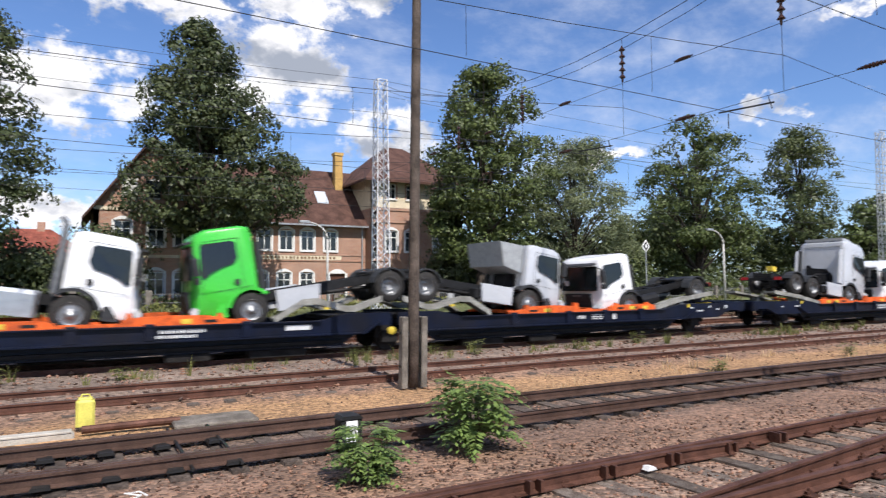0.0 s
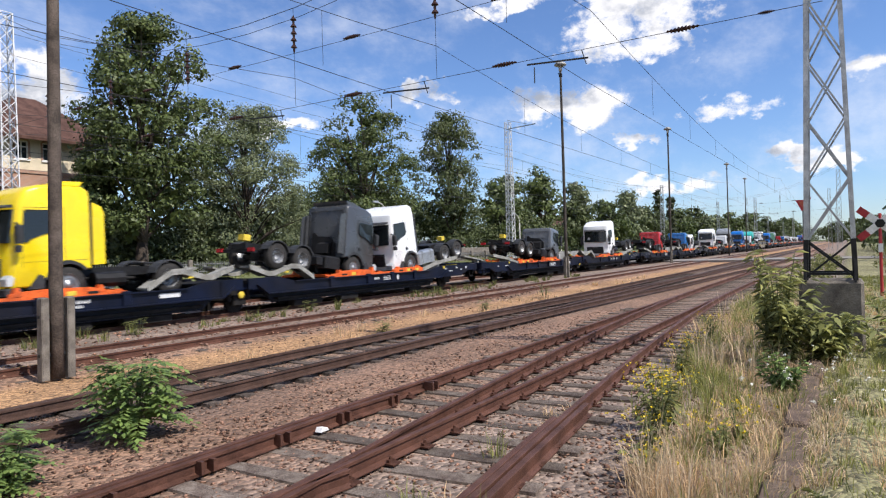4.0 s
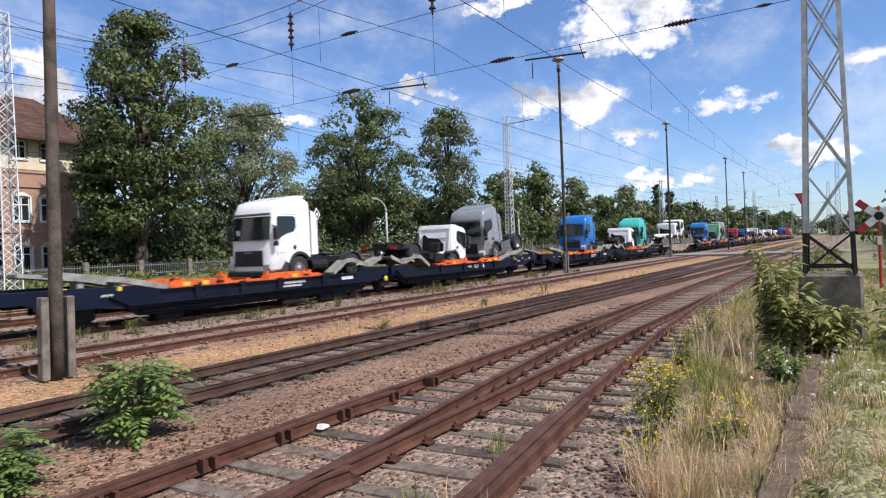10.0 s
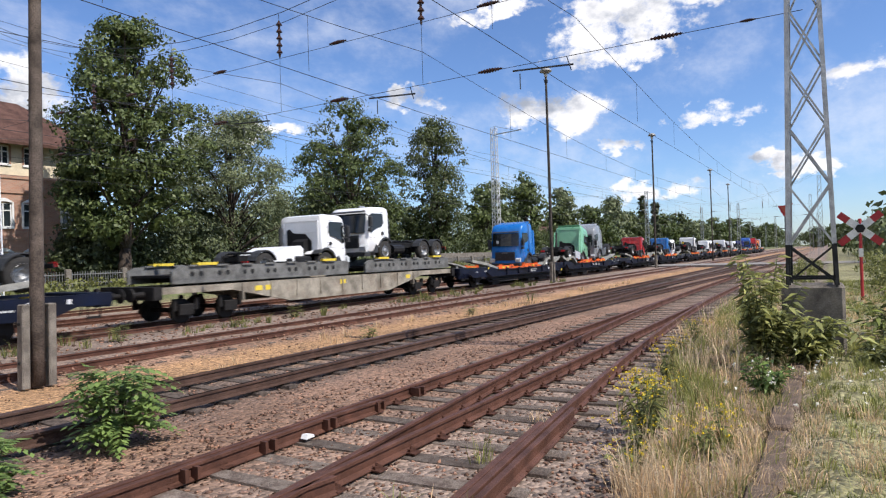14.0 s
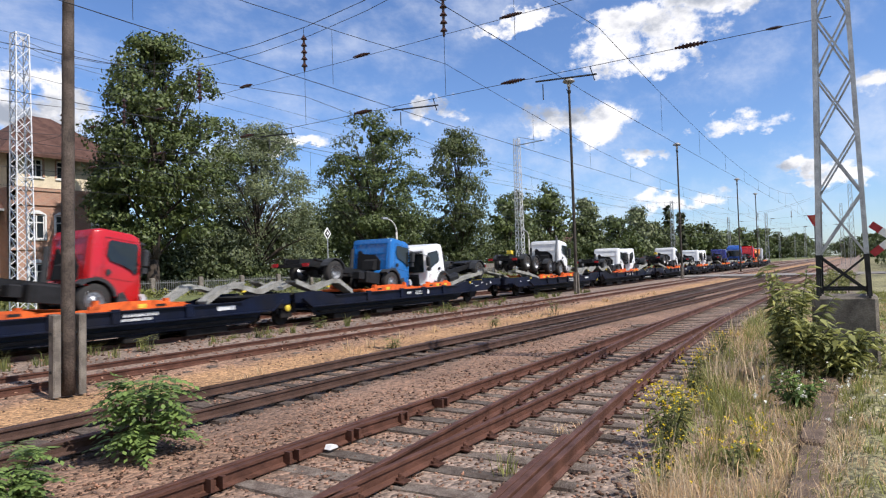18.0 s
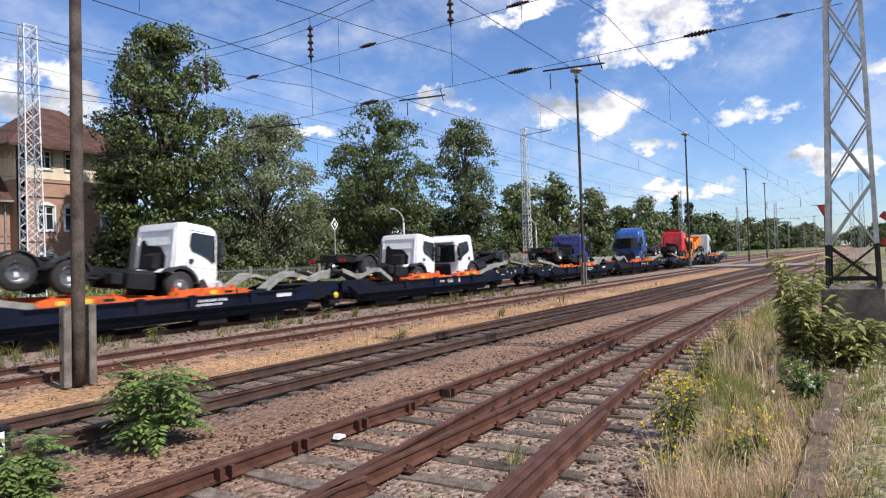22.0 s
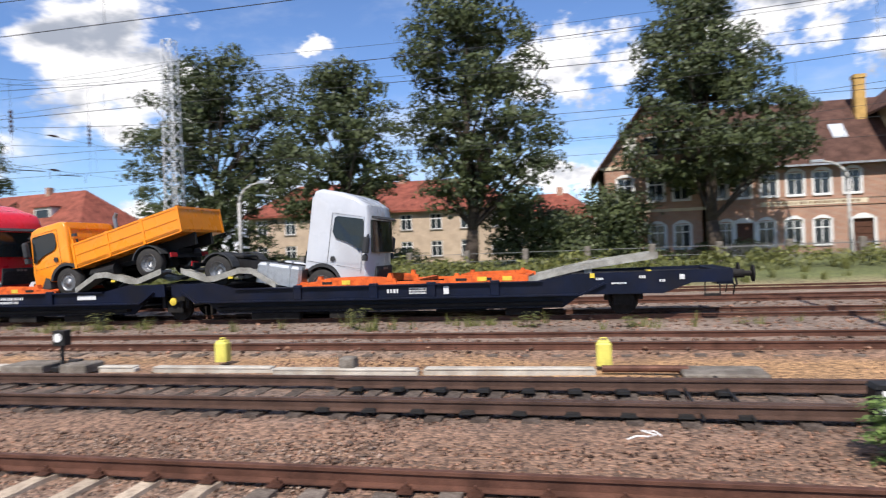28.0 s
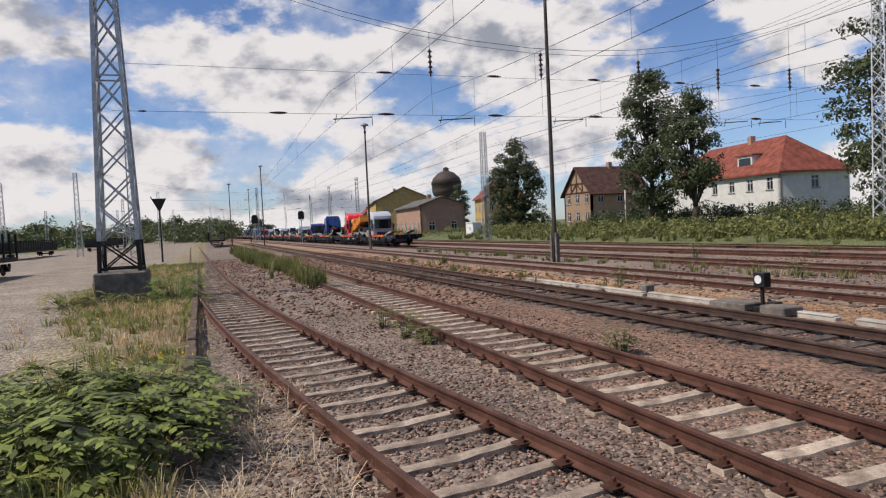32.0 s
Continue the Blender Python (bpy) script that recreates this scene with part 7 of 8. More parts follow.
def shrub(label, x, y, h, spread, n, seed, leaf="shrub", lsize=0.34, z0=-0.2):
    """Young shrub of arching stems with feathered leaves."""
    rs = np.random.RandomState(seed)
    t = thing("shrub", label, "shrub", pose(x, y, z0))
    V, F = [], []
    bm = bmesh.new()
    for i in range(n):
        a = rs.uniform(0, 6.283)
        hh = h * rs.uniform(0.12, 0.95)
        base = Vector((0.06 * math.cos(a), 0.06 * math.sin(a), 0))
        rr = spread * rs.uniform(0.15, 0.62)
        tip = Vector((rr * math.cos(a), rr * math.sin(a), hh))
        if i % 4 == 0:
            frustum(bm, base, tip, 0.012, 0.005, 5)
        # one feathered leaf from the stem tip
        d = Vector((math.cos(a + rs.normal(0, 0.6)), math.sin(a + rs.normal(0, 0.6)), rs.uniform(-0.1, 0.6))).normalized()
        L = lsize * rs.uniform(0.8, 1.5)
        side = d.cross(Vector((0, 0, 1))).normalized()
        m = 5
        for j in range(m + 1):
            q = j / m
            c = tip + d * (L * q) - Vector((0, 0, L * 0.5 * q * q))
            for s in ((-1, 1) if j < m else (0,)):
                l = L * 0.42 * (1 - 0.3 * q)
                u = (side * s + d * 0.55 - Vector((0, 0, 0.35 + 0.25 * rs.rand()))).normalized() if s else (d - Vector((0, 0, 0.6))).normalized()
                w = u.cross(Vector((0, 0, 1))).normalized() * l * 0.27
                k = len(V)
                V += [c, c + u * l * 0.45 + w, c + u * l, c + u * l * 0.45 - w]
                F.append((k, k + 1, k + 2, k + 3))
    o = new("foliage", quads_mesh("foliage", [tuple(v) for v in V], F, LEAF[leaf]))
    o.parent = t
    part("stalk", bm, mat("green_stem", (0.10, 0.12, 0.05), 0.7), t)
    return t


def patchy(x, y, sc=1.0, ph=0.0):
    """Slow wandering value 0 to 1 for patches of different growth."""
    v = math.sin(x * 1.1 * sc + 1.7 * math.sin(y * 1.3 * sc + ph)) + math.sin(y * 2.1 * sc - x * 0.6 * sc + ph) + 0.8 * math.sin(x * 3.1 * sc + y * 2.7 * sc + 2 * ph)
    return 0.5 + v / 5.6


def grass(name, label, area, n, hgt, leaf, seed, lean=0.5, wid=0.006, mask=None, skew=1.0):
    rs = np.random.RandomState(seed)
    x0, x1, y0, y1 = area
    # blades stand in tufts and lean away from their middle
    nt = max(4, n // 26)
    T = np.stack([x0 + (x1 - x0) * rs.uniform(0, 1, nt) ** skew, rs.uniform(y0, y1, nt)], 1)
    if mask is not None:
        T = T[np.array([rs.rand() < mask(*p) for p in T])]
    k = rs.randint(0, len(T), int(n * len(T) / nt))
    off = rs.normal(0, 1, (len(k), 2)) * rs.uniform(0.03, 0.1, len(T))[k][:, None]
    tall = rs.uniform(0.55, 1.3, len(T))[k]
    P = T[k] + off
    n = len(P)
    Z = np.array([ground_z(*p) for p in P]) - 0.02
    B = np.concatenate([P, Z[:, None]], 1)
    h = hgt * rs.uniform(0.3, 1.15, n) * np.array([0.6 + 0.8 * patchy(p[0], p[1], 0.8, 2.0) for p in P])
    h *= tall
    a = np.arctan2(off[:, 1], off[:, 0]) + rs.normal(0, 0.7, n)
    d = np.stack([np.cos(a), np.sin(a), 0 * a], 1)
    b = rs.uniform(0, 6.283, n)
    s = np.stack([np.cos(b), np.sin(b), 0 * a], 1) * (wid * rs.uniform(0.6, 1.5, n) * (1 + np.abs(P[:, 0]) / 28))[:, None]
    up = np.array([0, 0, 1.0])
    ln = lean * rs.uniform(0.1, 1.0, n)
    mid = B + up * (h * 0.6)[:, None] + d * (h * ln * 0.3)[:, None]
    tip = B + up * (h * (1 - 0.3 * ln))[:, None] + d * (h * ln)[:, None]
    V = np.stack([B - s, B + s, mid + s * 0.8, tip, mid - s * 0.8], 1).reshape(-1, 3)
    F = (np.array([(0, 1, 2), (0, 2, 4), (4, 2, 3)])[None] + 5 * np.arange(n)[:, None, None]).reshape(-1, 3)
    o = new(name, quads_mesh(name, V, F, LEAF[leaf]))
    return tagged(o, label, "grass", kind="stuff")


def bush(label, x, y, h, spread, n, seed, leaf, lsize=0.2, z0=-0.2, name="bush"):
    """Upright arching stems with drooping lance-shaped leaves along them."""
    rs = np.random.RandomState(seed)
    t = thing(name, label, "shrub", pose(x, y, z0))
    V, F = [], []
    bm = bmesh.new()
    for i in range(n):
        a = rs.uniform(0, 6.283)
        out = Vector((math.cos(a), math.sin(a), 0))
        hh = h * rs.uniform(0.35, 1.0)
        rr = spread * rs.uniform(0.1, 1.0) * (1.15 - 0.5 * hh / h)
        base = out * (0.12 * spread)
        pts = [base + out * (rr * q ** 1.6) + Vector((0, 0, hh * (1.12 * q - 0.12 * q ** 3))) for q in (0, 0.25, 0.5, 0.75, 1.0)]
        tube(bm, pts, [0.010, 0.009, 0.007, 0.005, 0.003], 4)
        m = int(9 + hh * 15)
        for j in range(m):
            q = 0.12 + 0.88 * (j + rs.rand()) / m
            k = min(3, int(q * 4))
            c = pts[k].lerp(pts[k + 1], q * 4 - k)
            b = rs.uniform(0, 6.283)
            u = (Vector((math.cos(b), math.sin(b), rs.uniform(-0.35, 0.55))) + out * 0.35).normalized()
            l = lsize * rs.uniform(0.6, 1.3)
            w = u.cross(Vector((rs.normal(0, 0.3), rs.normal(0, 0.3), 1))).normalized() * l * 0.17
            p = [c, c + u * l * 0.4 + w + Vector((0, 0, 0.03 * l)), c + u * l - Vector((0, 0, 0.3 * l)), c + u * l * 0.4 - w + Vector((0, 0, 0.03 * l))]
            F.append(tuple(range(len(V), len(V) + 4)))
            V += p
    o = new("foliage", quads_mesh("foliage", [tuple(v) for v in V], F, LEAF[leaf]))
    o.parent = t
    part("stalk", bm, mat("green_stem", (0.10, 0.12, 0.05), 0.7), t, kind="stuff")
    return t


def ragwort(x, y, h, n, seed):
    """A clump of upright leafy stems topped by flat yellow flower heads."""
    t = bush("yellow-flowering ragwort clump at the edge of the gravel", x, y, h, 0.22, n, seed, "weed", 0.11, -0.2, "ragwort")
    rs = np.random.RandomState(seed)
    C = np.stack([rs.normal(0, 0.16, n * 4), rs.normal(0, 0.16, n * 4), h * rs.uniform(0.8, 1.05, n * 4)], 1)
    V, F = leaves(C, np.full(len(C), 0.03), 6, 0.021, seed)
    o = new("blossom", quads_mesh("blossom", V, F, LEAF["yellow"]))
    o.parent = t
    tagged(o, "small yellow flower heads", kind="stuff")


def blossoms(name, label, centre, n, spread, h, leaf, seed, size=0.03):
    rs = np.random.RandomState(seed)
    C = np.stack([centre[0] + rs.normal(0, spread, n), centre[1] + rs.normal(0, spread, n), -0.05 + h * rs.uniform(0.7, 1.05, n)], 1)
    V, F = leaves(C, np.full(n, 0.025), 7, size, seed)
    o = new(name, quads_mesh(name, V, F, LEAF[leaf]))
    return tagged(o, label, "flowers", kind="stuff")


def build_plants():
    T = tree
    T("broad dark green lime tree before a brick house", 7.3, 41, 18.0, 6.0, "dark", boughs=270, seed=3, shape="wide", trunk=0.42, zlow=4.7, lean=-0.9)
    T("tall leafy tree beside the fence", -7.0, 38.5, 18.2, 4.7, "dark", boughs=190, seed=5, shape="tall", trunk=0.4, zlow=3.9)
    T("spreading tree before a pale house", -15.5, 40, 14.0, 4.8, "dark", boughs=190, seed=7, trunk=0.35, zlow=2.6, airy=0.1)
    T("wide dark tree behind a lattice mast", -26.1, 41.4, 16.4, 5.6, "dark", boughs=240, seed=9, trunk=0.35, zlow=0.9)
    T("tall green tree beside the brick house", 24.3, 37.5, 17.5, 4.6, "oak", boughs=230, seed=11, trunk=0.38, zlow=3.0, airy=0.2, lean=0.5)
    T("dark conifer close to the house wall", 22.6, 39.5, 10.5, 1.9, "thuja", boughs=60, seed=13, shape="cone", trunk=0.2, zlow=0.8)
    T("grey-green willow with hanging sprays", 34.9, 40, 13.6, 5.4, "willow", boughs=150, size=0.17, seed=15, trunk=0.35, zlow=1.6, airy=0.45)
    T("broad oak with a rounded crown", 51.0, 41, 17.4, 5.5, "oak", boughs=120, seed=17, trunk=0.45, zlow=3.0, size=0.28, airy=0.35)
    T("tall slender tree behind the fence", 66.6, 40.5, 18.3, 4.0, "mid", boughs=110, seed=19, shape="tall", trunk=0.4, size=0.28, zlow=2.0)
    T("leafy tree beyond the crossing", 60.0, 52, 12.0, 6.0, "oak", boughs=90, seed=21, size=0.32, zlow=1.5)
    far = ((84, 43, 11, 4.2, "oak"), (93, 46, 13.5, 4.6, "mid"), (101, 44, 15.0, 4.0, "oak"), (113, 42, 10, 4.0, "mid"), (124, 46, 14.5, 4.2, "willow"), (138, 44, 11, 6, "oak"), (153, 44, 14.5, 4.5, "willow"), (176, 46, 12, 6, "mid"), (190, 46, 17.5, 3.0, "thuja"), (197, 44, 15.5, 2.6, "thuja"), (218, 46, 13, 7, "oak"), (242, 46, 15, 7, "mid"), (275, 46, 13, 9, "willow"), (310, 46, 16, 8, "oak"), (355, 48, 14, 12, "mid"), (400, 46, 18, 9, "oak"), (470, 46, 17, 14, "mid"), (560, 40, 20, 14, "oak"))
    for i, (x, y, h, r, lf) in enumerate(far):
        T("roadside tree in the distance", x, y, h, r, lf, boughs=56, size=0.36 + x / 420, seed=30 + i, shape="cone" if lf == "thuja" else ("round", "tall")[i % 2], zlow=1.0)
    for i, (x, y, h, r, lf) in enumerate(((90, -16, 7, 4, "mid"), (120, -14, 8, 5, "oak"), (160, -12, 9, 6, "mid"), (220, -14, 10, 8, "oak"), (320, -10, 11, 10, "mid"), (60, -13, 5.5, 3, "oak"), (420, -6, 15, 10, "oak"), (500, 6, 14, 12, "mid"))):
        T("low tree on the near side of the yard", x, y, h, r, lf, boughs=50, size=0.36 + x / 500, seed=50 + i, zlow=0.5)
    # left side
    T("tall slim tree before a pale house", -58.6, 46, 17.0, 3.9, "dark", boughs=130, seed=61, shape="tall", zlow=1.2, size=0.26, airy=0.3)
    T("slim tree before a pale house", -52.6, 46.5, 13.8, 2.9, "dark", boughs=85, seed=62, zlow=3.4, size=0.26, airy=0.3)
    T("dense dark tree beside the station", -87, 44, 13.6, 4.9, "thuja", boughs=170, seed=63, shape="col", zlow=0.3, size=0.28)
    T("tall poplar far behind the station", -232, 93, 17, 4.0, "dark", boughs=60, seed=64, shape="tall", size=0.5, zlow=1)
    for i, (x, y, h, r, lf) in enumerate(((-300, -62, 11, 9, "mid"), (-250, -75, 10, 8, "oak"), (-200, -62, 9, 7, "mid"), (-160, -66, 8.5, 6, "oak"), (-330, -12, 12, 10, "mid"), (-360, 6, 11, 9, "oak"), (-300, 22, 9, 6, "mid"), (-420, -34, 14, 12, "oak"), (-120, -66, 8, 6, "mid"), (-96, -58, 7, 4, "oak"))):
        T("tree at the far wooded edge of the yard", x, y, h, r, lf, boughs=50, size=0.36 - x / 500, seed=80 + i, zlow=0.5)
    hedge("far_woods", "distant wooded edge of the yard", [(-345, -235, -85, 14, 0, 9.5, 330), (-470, -150, -72, -50, 0, 8.0, 200), (-480, -260, -8, 14, 0, 9.0, 210), (-150, -60, -76, -60, 0, 6.5, 150)], "mid", 14, size=1.0, category="woods", r=(2.0, 3.4), thick=60)
    hedge("far_woods", "distant wooded edge beyond the crossing", [(170, 440, 46, 60, 0.4, 7.0, 230), (420, 640, -30, 50, 0, 10.0, 220), (150, 420, -22, -9, 0, 5.5, 160), (70, 160, -13, -5, 0, 5.0, 150)], "mid", 15, size=0.9, category="woods", r=(1.8, 3.2), thick=60)
    hedge("undergrowth", "tangled bushes and saplings behind the fence", [(28, 48, 42, 47, 0.6, 9.6, 200), (44, 78, 43, 48, 0.6, 10.0, 260), (76, 118, 41, 46, 0.6, 7.5, 170), (30, 60, 37.8, 39, 0.6, 2.6, 110), (116, 180, 42, 48, 0.6, 7.0, 140)], "mid", 5, size=0.34)
    hedge("undergrowth", "dark thicket under the tall trees", [(22.6, 34, 39, 42, 0.6, 4.2, 90), (1.5, 10, 42.5, 44, 0.6, 1.8, 26), (-6, 3.0, 42.5, 46, 0.6, 5.8, 130), (-28, -11, 42.5, 45, 0.6, 2.0, 80)], "dark", 6, size=0.26)
    hedge("clipped_hedge", "rounded clipped hedge before a pale house", [(-78, -30, 50, 52, 0.2, 2.6, 260)], "dark", 8, size=0.22, category="hedge", r=(0.7, 1.1))
    hedge("undergrowth", "weeds and brambles on the bank", [(-90, -24, 33.5, 37, 0.3, 1.7, 420), (-60, -8, 30.6, 33.5, 0.1, 1.15, 420), (-24, 20, 33.0, 36, 0.4, 1.4, 330), (20, 70, 33.5, 36, 0.4, 1.3, 140), (-130, -90, 29.8, 36, 0.2, 1.5, 110)], "weed", 9, size=0.21, r=(0.5, 1.0), thick=88)
    hedge("undergrowth", "tall weeds and bushes on the old platform", [(17, 60, -5.5, -1.6, -0.1, 1.5, 260), (20, 70, 0.6, 2.4, -0.2, 0.9, 120)], "weed", 16, size=0.13, r=(0.3, 0.6), thick=90)
    # shrubs among the tracks
    shrub("young green shrub growing in the ballast", 4.63, 7.38, 0.95, 0.6, 200, 1, lsize=0.25)
    shrub("small green shrub growing in the ballast", 2.85, 6.75, 0.6, 0.44, 130, 2, lsize=0.2)
    for i, (x, y, h, w, n) in enumerate(((-6.7, -0.75, 0.62, 1.2, 80), (-7.2, -1.15, 0.72, 1.9, 125), (-8.5, -1.55, 0.66, 1.8, 100), (-6.2, -1.75, 0.62, 1.5, 85), (-8.3, -0.65, 0.5, 1.3, 90), (-9.6, -2.2, 0.5, 1.4, 80))):
        shrub("leafy sumac suckers spreading over the grass verge", x, y, h, w, n, 3 + 10 * i, lsize=0.33, z0=-0.12, leaf="sumac")
    bush("tall leafy bush beside a mast foundation", 12.3, 1.0, 2.05, 0.72, 46, 5, "bushleaf", 0.21)
    bush("leafy bush before a mast foundation", 12.45, 0.35, 0.95, 0.7, 36, 6, "bushleaf", 0.22)
    bush("leafy weeds at a mast foundation", 13.0, -0.75, 0.75, 0.8, 32, 7, "bushleaf", 0.22)
    bush("leafy weeds on the old platform", 14.6, -1.9, 0.95, 1.0, 34, 8, "sumac", 0.22)
    bush("leafy weeds on the old platform", 16.6, -1.2, 1.2, 1.0, 30, 9, "sumac", 0.24)
    bush("green weeds growing at the platform edge", 10.3, 0.85, 0.6, 0.4, 26, 18, "shrub", 0.15)
    bush("green weeds growing at the platform edge", 5.6, 0.18, 0.24, 0.2, 9, 19, "weed", 0.12)
    for i, (x, y, h, n) in enumerate(((7.15, 1.78, 0.7, 12), (7.6, 1.95, 0.74, 14), (8.0, 1.85, 0.66, 10), (6.5, 1.7, 0.5, 7), (6.9, 1.1, 0.42, 6), (7.5, 1.05, 0.45, 5), (10.8, 2.3, 0.6, 8), (5.9, 1.62, 0.4, 6), (12.0, 2.4, 0.6, 7), (15.0, 2.6, 0.6, 6))):
        ragwort(x, y, h, n, 60 + i)
    shrub("leafy weeds beside a mast foundation", -22.8, -1.0, 1.0, 1.3, 130, 8, "shrub", 0.26)
    shrub("leafy weeds beside a mast foundation", -23.2, -4.2, 0.7, 1.4, 110, 9, "green", 0.24)
    shrub("leafy weeds before a mast foundation", -22.7, -2.2, 0.5, 0.9, 90, 10, "weed", 0.18)
    shrub("leafy weeds before a mast foundation", -22.9, -3.2, 0.55, 0.9, 90, 11, "weed", 0.18)
    for i, (x, y, h) in enumerate(((10.6, 16.7, 0.55), (-6.2, 16.4, 0.7), (-1.6, 16.6, 0.5), (0.9, 16.5, 0.35), (-14.2, 16.3, 0.7), (17.5, 16.9, 0.5), (-17.5, 12.4, 0.6), (-12.1, 3.6, 0.55), (-13.6, 3.5, 0.5), (-11.2, 3.7, 0.35), (-8.5, 6.0, 0.45), (26, 11.2, 0.6), (20, 10.9, 0.4), (-20, 24, 0.8), (-9.5, 21.3, 0.8), (13.8, 10.6, 0.35), (-29, 16.4, 0.9), (-24, 21.2, 0.9), (-34, 12.6, 0.8))):
        shrub("small green weed between the tracks", x, y, h, h * 0.7, 44, 20 + i, "weed", 0.13)
    mix = lambda lo, hi, ph: (lambda x, y: min(1.0, max(0.08, (patchy(x, y, 1.0, ph) - lo) / (hi - lo))))
    edge = lambda x, y: 1.0 if y < min(1.5 + 0.13 * (x - 5.2), 3.1) + 0.18 * math.sin(x * 2.3) else 0.02
    tan = mix(0.3, 0.7, 0.0)
    lush = mix(0.7, 0.35, 0.0)
    near = lambda x: min(1.0, max(0.0, (x - 7.5) / 3.0))
    area = (3.2, 34, 0.5, 3.3)
    grass("verge_grass", "tall dry grass beside the sidings", area, 66000, 0.36, "dry", 1, 1.1, 0.0028, lambda x, y: edge(x, y) * (0.25 + 0.75 * tan(x, y)) * (1 - 0.6 * near(x)), 1.8)
    grass("verge_grass", "green grass beside the sidings", area, 62000, 0.36, "green", 21, 0.8, 0.0034, lambda x, y: edge(x, y) * (0.12 + 0.88 * lush(x, y)) * (0.35 + 0.65 * near(x)), 1.7)
    grass("dry_stalks", "pale seed stalks standing above the grass", (4.5, 26, 0.7, 2.9), 2600, 0.85, "straw", 23, 0.45, 0.0022, lambda x, y: edge(x, y) * tan(x, y), 1.5)
    grass("verge_grass", "short green grass on the old platform", (2.4, 40, -5.0, 0.4), 72000, 0.21, "green", 2, 0.9, 0.0036, lambda x, y: 0.5 + 0.5 * lush(x, y), 1.7)
    grass("verge_grass", "dry grass on the old platform", (2.4, 34, -5.5, 0.4), 30000, 0.24, "dry", 3, 1.1, 0.0026, lambda x, y: 0.25 + 0.75 * tan(x, y), 1.6)
    grass("verge_grass", "dead grass lying over the platform edge", (3.4, 13, 0.25, 0.85), 5000, 0.2, "straw", 31, 1.8, 0.0022, None, 1.2)
    path = lambda x, y: 1.0 if y > -1.75 - 0.22 * min(13.0, max(0.0, -x - 11.0)) + 0.3 * math.sin(x * 0.8) + 0.2 * math.sin(x * 2.1) else 0.06
    grass("verge_grass", "green and dry grass along a dirt path", (-52, -4.6, -4.9, -0.35), 52000, 0.28, "green", 4, 0.7, 0.0048, lambda x, y: path(x, y) * (0.5 + 0.5 * lush(x, y)))
    grass("verge_grass", "dry grass along a dirt path", (-46, -3.8, -4.6, -0.2), 30000, 0.26, "dry", 5, 0.9, 0.0038, lambda x, y: path(x, y) * (0.35 + 0.65 * tan(x, y)))
    grass("weed_strip", "tall weeds between two sidings", (-84, -24, 2.7, 4.6), 14000, 0.8, "weed", 6, 0.5, 0.007, lambda x, y: 1.0 if abs(y - (4.2 - 0.026 * abs(x + 34))) < 0.25 + 0.022 * (-x - 22) else 0.05)
    grass("weed_strip", "sparse dry grass in the sandy strip", (8, 44, 10.3, 12.6), 2600, 0.26, "dry", 7, 0.6, 0.005, mix(0.35, 0.8, 4.0))
    grass("weed_strip", "sparse weeds in the sandy strip", (-46, -16, 10.6, 12.6), 3600, 0.35, "weed", 17, 0.6, 0.005, mix(0.4, 0.8, 5.0))
    grass("weed_strip", "sparse weeds beside the running track", (-50, 44, 15.9, 17.5), 15000, 0.34, "weed", 8, 0.6, 0.006, mix(0.4, 0.8, 1.0))
    grass("weed_strip", "weeds along the far tracks", (-80, 14, 29.6, 34), 9000, 0.6, "weed", 9, 0.6, 0.011)
    grass("dry_stalks", "withered stalks lying beside a siding", (-9.5, -3.0, -0.3, 1.0), 1500, 0.32, "straw", 10, 2.8, 0.0028)
    grass("verge_grass", "short mixed grass at the edge of the sidings", (-5.5, 3.4, -5.5, 0.1), 9000, 0.16, "green", 41, 0.7, 0.003, lambda x, y: 0.15 + 0.85 * patchy(x, y, 0.8, 6.0) ** 2)
    grass("verge_grass", "short dry grass at the edge of the sidings", (-5.5, 3.4, -5.5, 0.1), 9000, 0.16, "dry", 42, 0.8, 0.0026, lambda x, y: 0.15 + 0.85 * patchy(x, y, 0.9, 3.0) ** 2)
    blossoms("yellow_flowers", "yellow flowers in dry grass", (-9.9, -0.6), 26, 0.3, 0.4, "yellow", 3, 0.025)
    blossoms("yellow_flowers", "yellow flowers in dry grass", (-17, -1.2), 60, 1.6, 0.4, "yellow", 6, 0.025)
    blossoms("white_flowers", "white flowering umbels in the grass", (10.0, -0.75), 120, 0.9, 0.36, "white", 4, 0.03)


